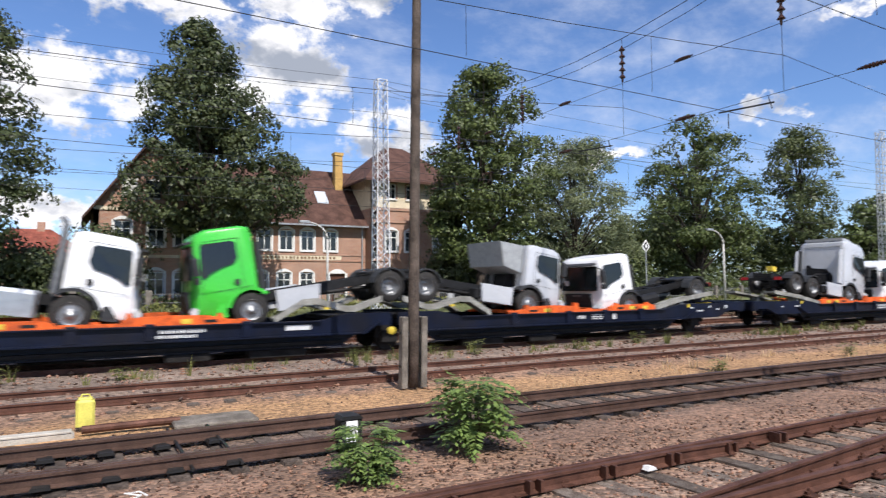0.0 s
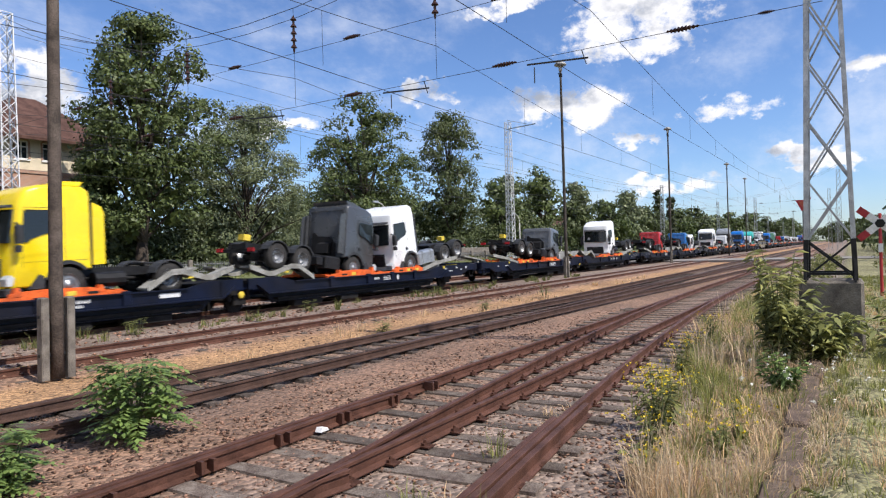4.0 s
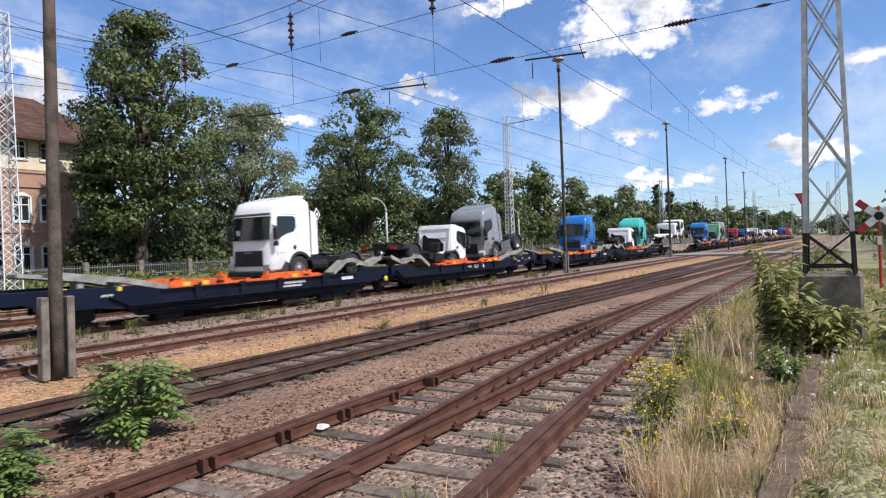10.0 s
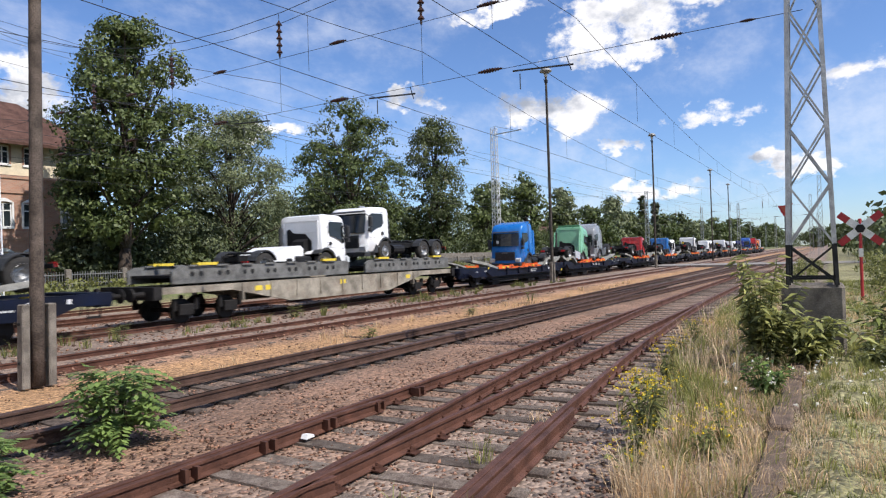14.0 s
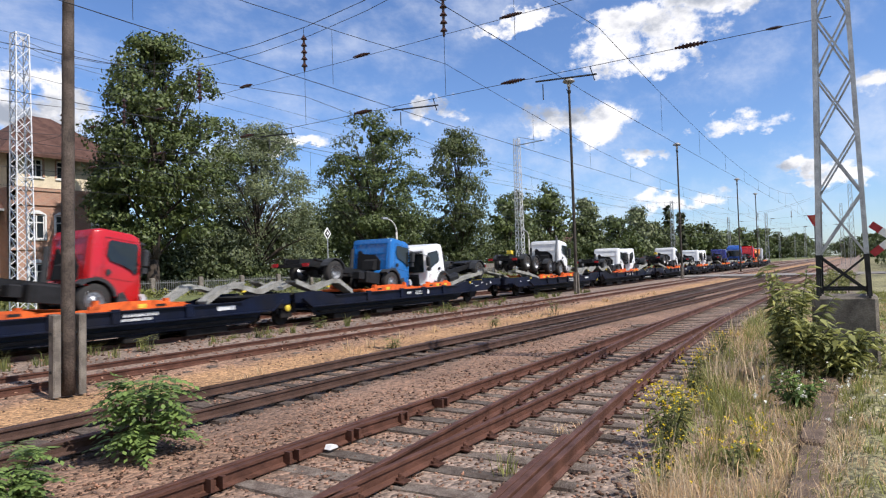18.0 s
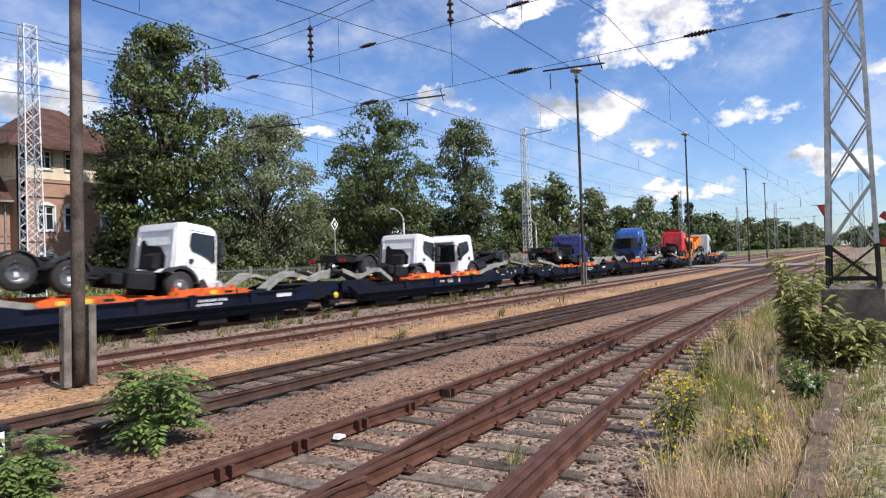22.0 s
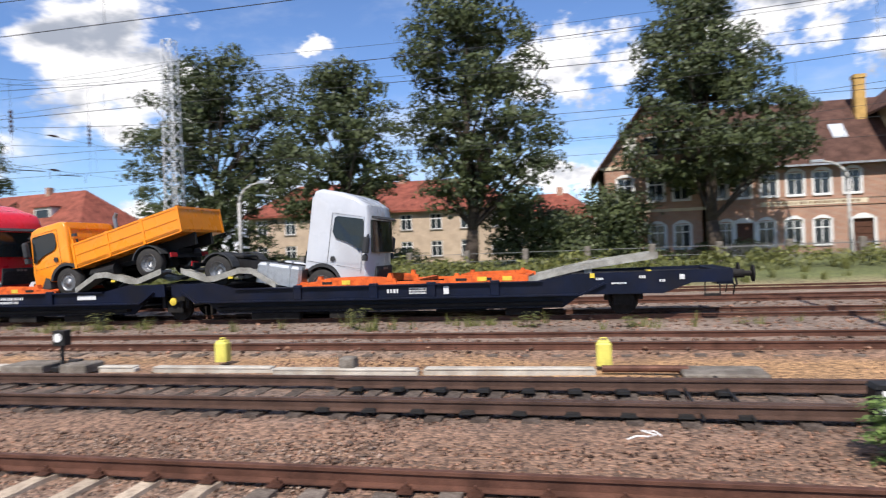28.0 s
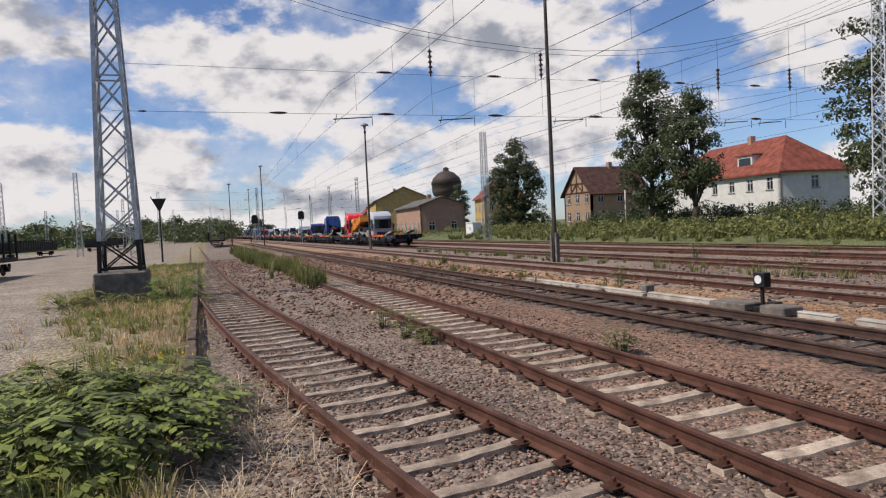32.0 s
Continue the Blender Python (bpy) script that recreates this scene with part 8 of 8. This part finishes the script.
# ---- buildings ----
def brick_mat(name, c1, c2, mortar, scale=1.0):
    if name in MATS:
        return MATS[name]
    m = bpy.data.materials.new(name)
    m.use_nodes = True
    nt = m.node_tree
    ln = nt.links.new
    b = nt.nodes["Principled BSDF"]
    tc = nt.nodes.new("ShaderNodeTexCoord")
    sp = nt.nodes.new("ShaderNodeSeparateXYZ"); ln(tc.outputs["Object"], sp.inputs[0])
    ad = nt.nodes.new("ShaderNodeMath"); ad.operation = "ADD"
    ln(sp.outputs["X"], ad.inputs[0]); ln(sp.outputs["Y"], ad.inputs[1])
    cb = nt.nodes.new("ShaderNodeCombineXYZ")
    ln(ad.outputs[0], cb.inputs[0]); ln(sp.outputs["Z"], cb.inputs[1])
    br = node(nt, "ShaderNodeTexBrick", Scale=1.0)
    br.inputs["Color1"].default_value, br.inputs["Color2"].default_value, br.inputs["Mortar"].default_value = (*c1, 1), (*c2, 1), (*mortar, 1)
    br.inputs["Brick Width"].default_value, br.inputs["Row Height"].default_value, br.inputs["Mortar Size"].default_value = 0.25 * scale, 0.077 * scale, 0.012
    ln(cb.outputs[0], br.inputs["Vector"])
    nz = node(nt, "ShaderNodeTexNoise", Scale=0.8, Detail=5.0)
    ln(tc.outputs["Object"], nz.inputs["Vector"])
    mr = nt.nodes.new("ShaderNodeMapRange")
    mr.inputs["To Min"].default_value, mr.inputs["To Max"].default_value = 0.65, 1.35
    ln(nz.outputs["Fac"], mr.inputs["Value"])
    hv = nt.nodes.new("ShaderNodeHueSaturation")
    ln(br.outputs[0], hv.inputs["Color"]); ln(mr.outputs[0], hv.inputs["Value"])
    ln(hv.outputs[0], b.inputs["Base Color"])
    b.inputs["Roughness"].default_value = 0.9
    bp = node(nt, "ShaderNodeBump", Strength=0.4, Distance=0.01)
    ln(br.outputs["Fac"], bp.inputs["Height"]); bp.invert = True
    ln(bp.outputs[0], b.inputs["Normal"])
    MATS[name] = m
    return m


BRICK = brick_mat("red_brown_brick", (0.40, 0.20, 0.125), (0.30, 0.145, 0.095), (0.36, 0.29, 0.23))
CREAM = mat("cream_render", (0.68, 0.59, 0.43), 0.9, 0, 0.1, 2.0, 0.2)
WHITEWALL = mat("white_render", (0.62, 0.61, 0.56), 0.9, 0, 0.07, 1.2, 0.15)
BEIGE = mat("beige_render", (0.46, 0.36, 0.265), 0.9, 0, 0.1, 1.2, 0.15)
OCHRE = mat("ochre_brick_render", (0.50, 0.34, 0.13), 0.9, 0, 0.12, 1.5, 0.2)
ROOF = {"brown": mat("brown_roof_tiles", (0.105, 0.055, 0.042), 0.85, 0, 0.22, 1.5, 0.6, fine=16), "red": mat("red_roof_tiles", (0.26, 0.078, 0.052), 0.85, 0, 0.22, 1.2, 0.6, fine=14),
        "grey": mat("grey_roofing", (0.15, 0.14, 0.13), 0.9, 0, 0.2, 1.0, 0.3)}
WINFRAME = mat("white_window_paint", (0.72, 0.72, 0.70), 0.5, 0, 0.06)
PANE = glass("window_pane", (0.02, 0.026, 0.03), 0.05)
DOORW = mat("brown_door", (0.10, 0.045, 0.028), 0.6, 0, 0.15)


def wall(name, parent, L, z0, z1, holes, material, at, th=0.35):
    """A wall along x of its own space, outside towards -y, with holes (x0, x1, z0, z1) cut through."""
    bm = bmesh.new()
    xs = sorted({0.0, L, *[h[0] for h in holes], *[h[1] for h in holes]})
    for a, b in zip(xs, xs[1:]):
        if b - a < 1e-4:
            continue
        mid = (a + b) / 2
        cut = sorted((h[2], h[3]) for h in holes if h[0] <= mid <= h[1])
        z = z0
        for c, d in cut:
            if c > z:
                box(bm, a, b, 0, th, z, c)
            z = max(z, d)
        if z < z1:
            box(bm, a, b, 0, th, z, z1)
    return part(name, bm, material, parent, at=at)


def window(parent, x, z, w, h, at, arch_m=None, bars=1):
    """Frame, panes, sill; x, z is the lower left corner in the wall's space."""
    bm = bmesh.new()
    f = 0.07
    for a in ((x, x + f, z, z + h), (x + w - f, x + w, z, z + h), (x + f, x + w - f, z, z + f), (x + f, x + w - f, z + h - f, z + h), (x + w / 2 - f / 2, x + w / 2 + f / 2, z + f, z + h - f), (x + f, x + w / 2 - f / 2, z + h * 0.66, z + h * 0.66 + f), (x + w / 2 + f / 2, x + w - f, z + h * 0.66, z + h * 0.66 + f)):
        box(bm, a[0], a[1], 0.05, 0.13, a[2], a[3])
    wn = part("window", bm, WINFRAME, parent, "white framed window", at=at)
    bm = bmesh.new()
    box(bm, x + f, x + w - f, 0.10, 0.115, z + f, z + h - f)
    part("pane", bm, PANE, wn)
    bm = bmesh.new()
    box(bm, x - 0.1, x + w + 0.1, -0.09, 0.05, z - 0.1, z)
    part("sill", bm, WINFRAME if arch_m else CONCRETE, wn)
    if arch_m:
        bm = bmesh.new()
        for s in (-1, 1):
            q = x - 0.12 if s < 0 else x + w
            box(bm, q, q + 0.12, -0.035, 0.02, z, z + h)
        n = 8
        out = [(x - 0.12 + (w + 0.24) * i / n, z + h + 0.30 * math.sin(math.pi * i / n)) for i in range(n + 1)]
        inn = [(x - 0.12 + (w + 0.24) * i / n, z + h + 0.30 * math.sin(math.pi * i / n) * 0.3 - 0.02) for i in range(n + 1)]
        prism(bm, out + list(reversed(inn)), -0.05, 0.02)
        part("surround", bm, arch_m, wn, "pale arched surround")


def gable_roof(parent, x0, x1, y0, y1, ze, zr, over=0.5, material=None, along="x", th=0.18, hip=0.0):
    """Two slopes as parts; along is the ridge's way; hip draws the ridge ends in."""
    ym, xm = (y0 + y1) / 2, (x0 + x1) / 2
    if along == "x":
        k = (zr - ze) / (ym - y0)
        for s in (-1, 1):
            e = ym + s * (ym - y0 + over)
            bm = bmesh.new()
            zz = ze - k * over
            q = [(x0 - over, e, zz), (x1 + over, e, zz), (x1 + over - hip, ym, zr), (x0 - over + hip, ym, zr)]
            loft(bm, [[bm.verts.new((p[0], p[1], p[2] + d)) for p in q] for d in (0, th)])
            part("roof_slope", bm, material, parent)
        if hip:
            for s, xx in ((-1, x0 - over), (1, x1 + over)):
                bm = bmesh.new()
                zz = ze - k * over
                q = [(xx, y0 - over, zz), (xx, y1 + over, zz), (xx - s * hip, ym, zr)]
                loft(bm, [[bm.verts.new((p[0], p[1], p[2] + d)) for p in q] for d in (0, th)])
                part("roof_slope", bm, material, parent)
    else:
        k = (zr - ze) / (xm - x0)
        for s in (-1, 1):
            e = xm + s * (xm - x0 + over)
            bm = bmesh.new()
            zz = ze - k * over
            q = [(e, y0 - over, zz), (e, y1 + over, zz), (xm, y1 + over, zr), (xm, y0 - over, zr)]
            loft(bm, [[bm.verts.new((p[0], p[1], p[2] + d)) for p in q] for d in (0, th)])
            part("roof_slope", bm, material, parent)


def gable_wall(parent, L, ze, zr, material, at, th=0.35):
    bm = bmesh.new()
    prism(bm, [(0, ze), (L, ze), (L / 2, zr - 0.05)], 0, th)
    part("gable", bm, material, parent, at=at)


def brick_house():
    h = thing("brick_house", "two-storey brick house with brown tiled roof and gabled wings", "house")
    zg, ze, zr = 0.4, 7.0, 11.4
    # middle block
    X0, X1, Y0, Y1 = 7.6, 19.6, 47.0, 56.0
    ups = [8.6, 10.1, 11.75, 13.35, 14.95, 16.75]
    los = [9.0, 11.5, 13.2, 14.9]
    W = pose(X0, Y0, 0)
    holes = [(u - X0 - 0.5, u - X0 + 0.5, 4.65, 6.15) for u in ups] + [(u - X0 - 0.5, u - X0 + 0.5, 1.35, 3.0) for u in los] + [(u - X0 - 0.6, u - X0 + 0.6, 0.5, 2.9) for u in (10.1, 17.3)]
    wall("wall", h, X1 - X0, zg, ze, [q for q in holes], BRICK, W)
    for u in ups:
        window(h, u - X0 - 0.5, 4.65, 1.0, 1.5, W, WINFRAME)
    for u in los:
        window(h, u - X0 - 0.5, 1.35, 1.0, 1.65, W, WINFRAME)
    for u in (10.1, 17.3):
        bm = bmesh.new()
        box(bm, u - X0 - 0.6, u - X0 + 0.6, 0.15, 0.22, 0.5, 2.9)
        for i in range(5):
            box(bm, u - X0 - 0.6, u - X0 + 0.6, 0.12, 0.15, 0.6 + i * 0.45, 0.92 + i * 0.45)
        d = part("door", bm, DOORW, h, "dark brown panelled door", at=W)
        bm = bmesh.new()
        box(bm, u - X0 - 0.78, u - X0 - 0.6, -0.04, 0.02, 0.5, 2.95); box(bm, u - X0 + 0.6, u - X0 + 0.78, -0.04, 0.02, 0.5, 2.95)
        prism(bm, [(u - X0 - 0.78 + 1.56 * i / 8, 2.95 + 0.35 * math.sin(math.pi * i / 8)) for i in range(9)], -0.04, 0.02)
        part("door_surround", bm, WINFRAME, d)
    bm = bmesh.new()
    box(bm, 0, X1 - X0, -0.06, 0, 3.86, 3.95); box(bm, 0, X1 - X0, -0.05, 0, 4.3, 4.4)
    box(bm, 0, X1 - X0, -0.12, 0, ze - 0.25, ze)
    part("string_course", bm, BRICK, h, at=W)
    bm = bmesh.new()
    box(bm, 3.6, 10.0, -0.055, -0.01, 3.97, 4.27)
    sg = part("name_board", bm, CREAM, h, "cream strip with unreadable lettering", at=W)
    bm = bmesh.new()
    r = random.Random(3)
    for i in range(20):
        q = 4.0 + i * 0.28
        box(bm, q, q + r.uniform(0.12, 0.2), -0.062, -0.055, 4.04, 4.2)
    part("lettering", bm, mat("brown_lettering", (0.2, 0.12, 0.07), 0.8), sg)
    for n, L, m in (("wall", X1 - X0, pose(X1, Y1, 0, 0, 0, 180)),):
        wall(n, h, L, zg, ze, [], BRICK, m)
    gable_roof(h, X0 - 2, X1 + 3, Y0, Y1, ze, zr, 0.55, ROOF["brown"])
    # wings with gables towards the tracks
    for a, b, y0, cols in ((0.75, 7.6, 45.6, (2.4, 4.4, 6.0)), (19.6, 27.2, 45.6, (21.2, 22.9, 25.4))):
        M = pose(a, y0, 0)
        hs = [(u - a - 0.5, u - a + 0.5, z, z + 1.6) for u in cols for z in (1.4, 4.65)]
        zm = 8.0 if a > 10 else ze
        wall("wall", h, b - a, zg, zm, hs, BRICK, M)
        for u in cols:
            for z in (1.4, 4.65):
                window(h, u - a - 0.5, z, 1.0, 1.6, M, WINFRAME)
        for x, yaw, L in ((a, -90, Y1 - y0), (b, 90, Y1 - y0)):
            wall("wall", h, L, zg, zm, [], BRICK, pose(x, Y1 if yaw < 0 else y0, 0, 0, 0, yaw))
        zz = 11.7
        L = b - a
        if a > 10:
            hs3 = [(u - a - 0.4, u - a + 0.4, 8.75, 9.95) for u in cols]
            wall("upper_wall", h, L, zm, 10.6, hs3, CREAM, M)
            for u in cols:
                window(h, u - a - 0.4, 8.75, 0.8, 1.2, M, BRICK)
            for x, yaw in ((a, -90), (b, 90)):
                wall("upper_wall", h, Y1 - 2 - y0, zm, 10.6, [], CREAM, pose(x, Y1 - 2 if yaw < 0 else y0, 0, 0, 0, yaw))
            gable_roof(h, a, b, y0, Y1 - 2, 10.6, 13.6, 0.9, ROOF["brown"], "x", 0.18, 3.9)
            bm = bmesh.new()
            box(bm, 0, L, -0.07, 0, 3.9, 4.1); box(bm, 0, L, -0.09, 0, ze - 0.12, ze + 0.12); box(bm, 0, L, -0.07, 0, zm - 0.16, zm + 0.06); box(bm, 0, L, -0.12, 0, 10.3, 10.6)
            part("string_course", bm, BRICK, h, at=M)
            continue
        gable_wall(h, b - a, ze, zz, BRICK, M)
        bm = bmesh.new()
        for q in (0.3, 0.5, 0.7):
            box(bm, L * q - 0.45, L * q + 0.45, -0.03, 0, 7.7, 9.0)
        part("gable_panel", bm, WHITEWALL, h, "pale panels in the gable", at=M)
        bm = bmesh.new()
        box(bm, L / 2 - 0.45, L / 2 + 0.45, -0.05, -0.03, 7.8, 8.9)
        part("gable_window", bm, PANE, h, at=M)
        bm = bmesh.new()
        box(bm, 0, L, -0.07, 0, 3.9, 4.1); box(bm, 0, L, -0.07, 0, ze - 0.12, ze + 0.12)
        part("string_course", bm, CREAM, h, at=M)
        gable_roof(h, a, b, y0, Y1 - 2, ze, zz, 0.6, ROOF["brown"], "y")
    for x, y, z, top in ((18.4, 50.0, 9.4, 12.9), (23.4, 52.5, 10.5, 12.9)):
        bm = bmesh.new()
        box(bm, x - 0.32, x + 0.32, y - 0.32, y + 0.32, z, top)
        box(bm, x - 0.38, x + 0.38, y - 0.38, y + 0.38, top - 0.25, top)
        part("chimney", bm, mat("yellow_brick", (0.55, 0.35, 0.12), 0.9, 0, 0.12, 3, 0.3), h, "yellow brick chimney")
    sl = (zr - ze) / ((Y1 - Y0) / 2)
    bm = bmesh.new()
    zc = 8.75
    yc = Y0 + (zc - ze) / sl
    for d, w in ((0.0, 0.45), ):
        q = [(16.6 - w, yc - 0.5), (16.6 + w, yc - 0.5), (16.6 + w, yc + 0.5), (16.6 - w, yc + 0.5)]
        loft(bm, [[bm.verts.new((p[0], p[1], ze + (p[1] - Y0) * sl + o)) for p in q] for o in (0.2, 0.3)])
    s = part("skylight", bm, mat("skylight_frame", (0.62, 0.66, 0.70), 0.15, 0.2, 0.05), h, "pale roof window")
    bm = bmesh.new()
    bar(bm, (X0, Y0 - 0.6, ze - 0.45), (X1, Y0 - 0.6, ze - 0.45), 0.13)
    frustum(bm, (X1 - 0.3, Y0 - 0.1, zg), (X1 - 0.3, Y0 - 0.1, ze - 0.4), 0.06, 0.06, 8)
    part("gutter", bm, GALV, h)


def plain_house(name, label, x, y, yaw, L, D, ze, zr, wall_m, roof_m, rows, hip=0.0, z0=0.3, dormer=False, cols=6, gcols=2, win=(1.1, 1.5), door=None):
    h = thing(name, label, "house", pose(x, y, z0, 0, 0, yaw))
    sides = ((pose(0, 0, 0), L, cols), (pose(L, 0, 0, 0, 0, 90), D, gcols), (pose(L, D, 0, 0, 0, 180), L, 0), (pose(0, D, 0, 0, 0, -90), D, gcols))
    for m, n, c in sides:
        hs = []
        for z in rows:
            for i in range(c):
                cx = n * (i + 0.5) / c
                hs.append((cx - win[0] / 2, cx + win[0] / 2, z, z + win[1]))
        wall("wall", h, n, -0.5, ze, hs, wall_m, m)
        for a, b, z, t in hs:
            window(h, a, z, b - a, t - z, m)
    gable_roof(h, 0, L, 0, D, ze, zr, 0.5, roof_m, "x", 0.2, hip)
    if not hip:
        gable_wall(h, D, ze, zr, wall_m, pose(L, 0, 0, 0, 0, 90))
        gable_wall(h, D, ze, zr, wall_m, pose(0, D, 0, 0, 0, -90))
    if dormer:
        for q in (0.35, 0.7):
            bm = bmesh.new()
            box(bm, L * q - 1.4, L * q + 1.4, 1.0, 3.6, ze + 0.4, ze + 2.3)
            d = part("dormer", bm, WHITEWALL, h, "white dormer")
            bm = bmesh.new()
            box(bm, L * q - 1.1, L * q + 1.1, 0.95, 1.0, ze + 0.9, ze + 2.0)
            part("pane", bm, PANE, d)
            bm = bmesh.new()
            box(bm, L * q - 1.6, L * q + 1.6, 0.8, 4.2, ze + 2.3, ze + 2.45)
            part("dormer_roof", bm, roof_m, d)
    bm = bmesh.new()
    box(bm, L * 0.55, L * 0.55 + 0.7, D * 0.45, D * 0.45 + 0.7, zr - 1.2, zr + 0.9)
    part("chimney", bm, BRICK, h)
    return h


def build_houses():
    brick_house()
    plain_house("apartment_house", "pale house with red tiled roof behind the trees", -33.0, 58.0, 6, 26, 11, 5.4, 8.5, BEIGE, ROOF["red"], (0.8, 3.4), 4.0, 0.5, False, 9, 3)
    plain_house("apartment_house", "white two-storey house with red hipped roof and dormers", -81.5, 66.6, -8, 24.5, 9.6, 5.9, 10.2, WHITEWALL, ROOF["red"], (0.7, 3.6), 5.0, 0.6, True, 7, 1)
    plain_house("apartment_house", "small house with red hipped roof beyond the trees", -9.5, 74.0, 0, 10.5, 9, 4.6, 7.4, BEIGE, ROOF["red"], (0.8, 2.9), 4.0, 0.5, False, 4, 2)
    st = plain_house("station_house", "brown brick house with timbered gable and dark roof", -88.6, 58.0, 90, 11, 8.2, 5.6, 9.8, brick_mat("ochre_brick", (0.33, 0.20, 0.11), (0.26, 0.15, 0.08), (0.3, 0.25, 0.2)), ROOF["brown"], (1.0, 3.9), 0, 0.4, False, 3, 3)
    for a, b in (((0.4, 5.7), (7.8, 5.7)), ((1.9, 7.2), (6.3, 7.2)), ((4.1, 5.7), (4.1, 9.4)), ((2.4, 5.7), (2.4, 7.6)), ((5.8, 5.7), (5.8, 7.6)), ((2.4, 5.8), (4.0, 7.1)), ((5.8, 5.8), (4.2, 7.1))):
        bm = bmesh.new()
        bar(bm, (a[0], -0.04, a[1]), (b[0], -0.04, b[1]), 0.16)
        part("timber_beam", bm, DOORW, st, "dark timber beam in the gable", at=pose(0, 8.2, 0, 0, 0, -90))
    plain_house("freight_shed", "ochre station shed with grey roof", -187.1, 45.2, -10.8, 43, 13, 8.0, 10.9, OCHRE, ROOF["grey"], (1.2, 4.6), 0, 0.2, False, 8, 3)
    plain_house("workshop", "low red brick railway building with shallow grey roof", -123.5, 35.7, -3.4, 18.6, 8, 5.3, 6.7, BRICK, ROOF["grey"], (1.0,), 0, 0.1, False, 6, 2)
    plain_house("apartment_house", "yellow house with red roof beside the station", -134.5, 57.4, -10, 9, 9, 7.0, 10.6, OCHRE, ROOF["red"], (1.0, 4.2), 0, 0.4, False, 3, 3)
    bm = bmesh.new()
    box(bm, -1.2, 1.2, -0.6, 0.6, 0, 1.7, 0.05)
    prism(bm, [(-1.3, 1.7), (1.3, 1.7), (1.25, 1.82), (-1.25, 1.82)], -0.7, 0.7)
    solid("relay_cabinet", bm, WHITEP, "white painted relay cabinet among weeds", "cabinet").matrix_basis = pose(-80.5, 34.0, 0.35)
    plain_house("apartment_house", "red-roofed house far behind the yard", -225.0, 50.0, -8, 20, 10, 5.5, 9.6, BRICK, ROOF["red"], (1.0, 3.6), 0, 0.2, False, 5, 2)
    plain_house("apartment_house", "red-roofed house beyond the crossing", 175.0, 70.0, 0, 14, 10, 6.0, 11.0, WHITEWALL, ROOF["brown"], (1.0, 3.6), 0, 0.4, False, 4, 3)
    # water tower
    t = thing("water_tower", "old railway water tower with a round dark tank", "water tower", pose(-246.2, 93, 0))
    bm = bmesh.new()
    lathe(bm, [(4.0, 0), (3.4, 12), (4.2, 13)], 20)
    part("shaft", bm, BRICK, t)
    bm = bmesh.new()
    lathe(bm, [(4.2, 13), (5.6, 14.2), (6.0, 16), (6.0, 18.5), (6.3, 18.6), (5.4, 21), (3.2, 23), (1.2, 23.8)], 24)
    part("tank", bm, mat("dark_tank", (0.10, 0.075, 0.065), 0.7, 0.2, 0.2), t, smooth=True)
    bm = bmesh.new()
    lathe(bm, [(1.2, 23.8), (1.2, 24.8), (0.2, 25.4)], 12)
    part("lantern", bm, mat("dark_tank", (0.1, 0.08, 0.07)), t)
    # low wall beyond the fence
    bm = bmesh.new()
    box(bm, 56, 78, 36.9, 37.15, 0.4, 2.2)
    solid("boundary_wall", bm, CONCRETE, "low grey concrete wall at the roadside", "wall")
    # parked cars and goods wagons in the far left yard
    for x, y, L in ((-46, -13.5, 11), (-150, 2.0, 40), (-120, -27, 30), (-175, -22, 50)):
        t = thing("goods_wagon", "dark parked goods wagon in the far yard", "railway wagon", pose(x, y, 0))
        bm = bmesh.new()
        box(bm, -L / 2, L / 2, -1.4, 1.4, 0.95, 1.25)
        part("floor", bm, UNDER, t)
        for s in (-1, 1):
            bm = bmesh.new()
            if L > 12:
                box(bm, -L / 2, L / 2, s * 1.4 - 0.05, s * 1.4 + 0.05, 1.25, 2.5)
            for i in range(int(L / 1.5)):
                q = -L / 2 + 0.5 + i * 1.5
                box(bm, q, q + 0.12, s * 1.45 - 0.06, s * 1.45 + 0.06, 1.2, 2.8)
            part("stake_side", bm, UNDER, t)
        for q in (-L / 2 + 1.2, -L / 2 + 2.9, L / 2 - 2.9, L / 2 - 1.2):
            wheelset(t, q, 0.42)


# ---- motion of the train ----
def motions():
    times = [0, 3, 6, 9, 12, 15, 18, 21, 24, 26, 28, 28.5, 29.2, 30, 31, 32]
    for ob, u, z, face, tilt, dy in MOVERS:
        walk(ob, [(t, ride_pose(t, u, z, face, tilt, dy)) for t in times])


build_ground()
build_overhead()
build_yard()
build_houses()
build_train()
build_plants()
build_tracks()
build_stones()
motions()
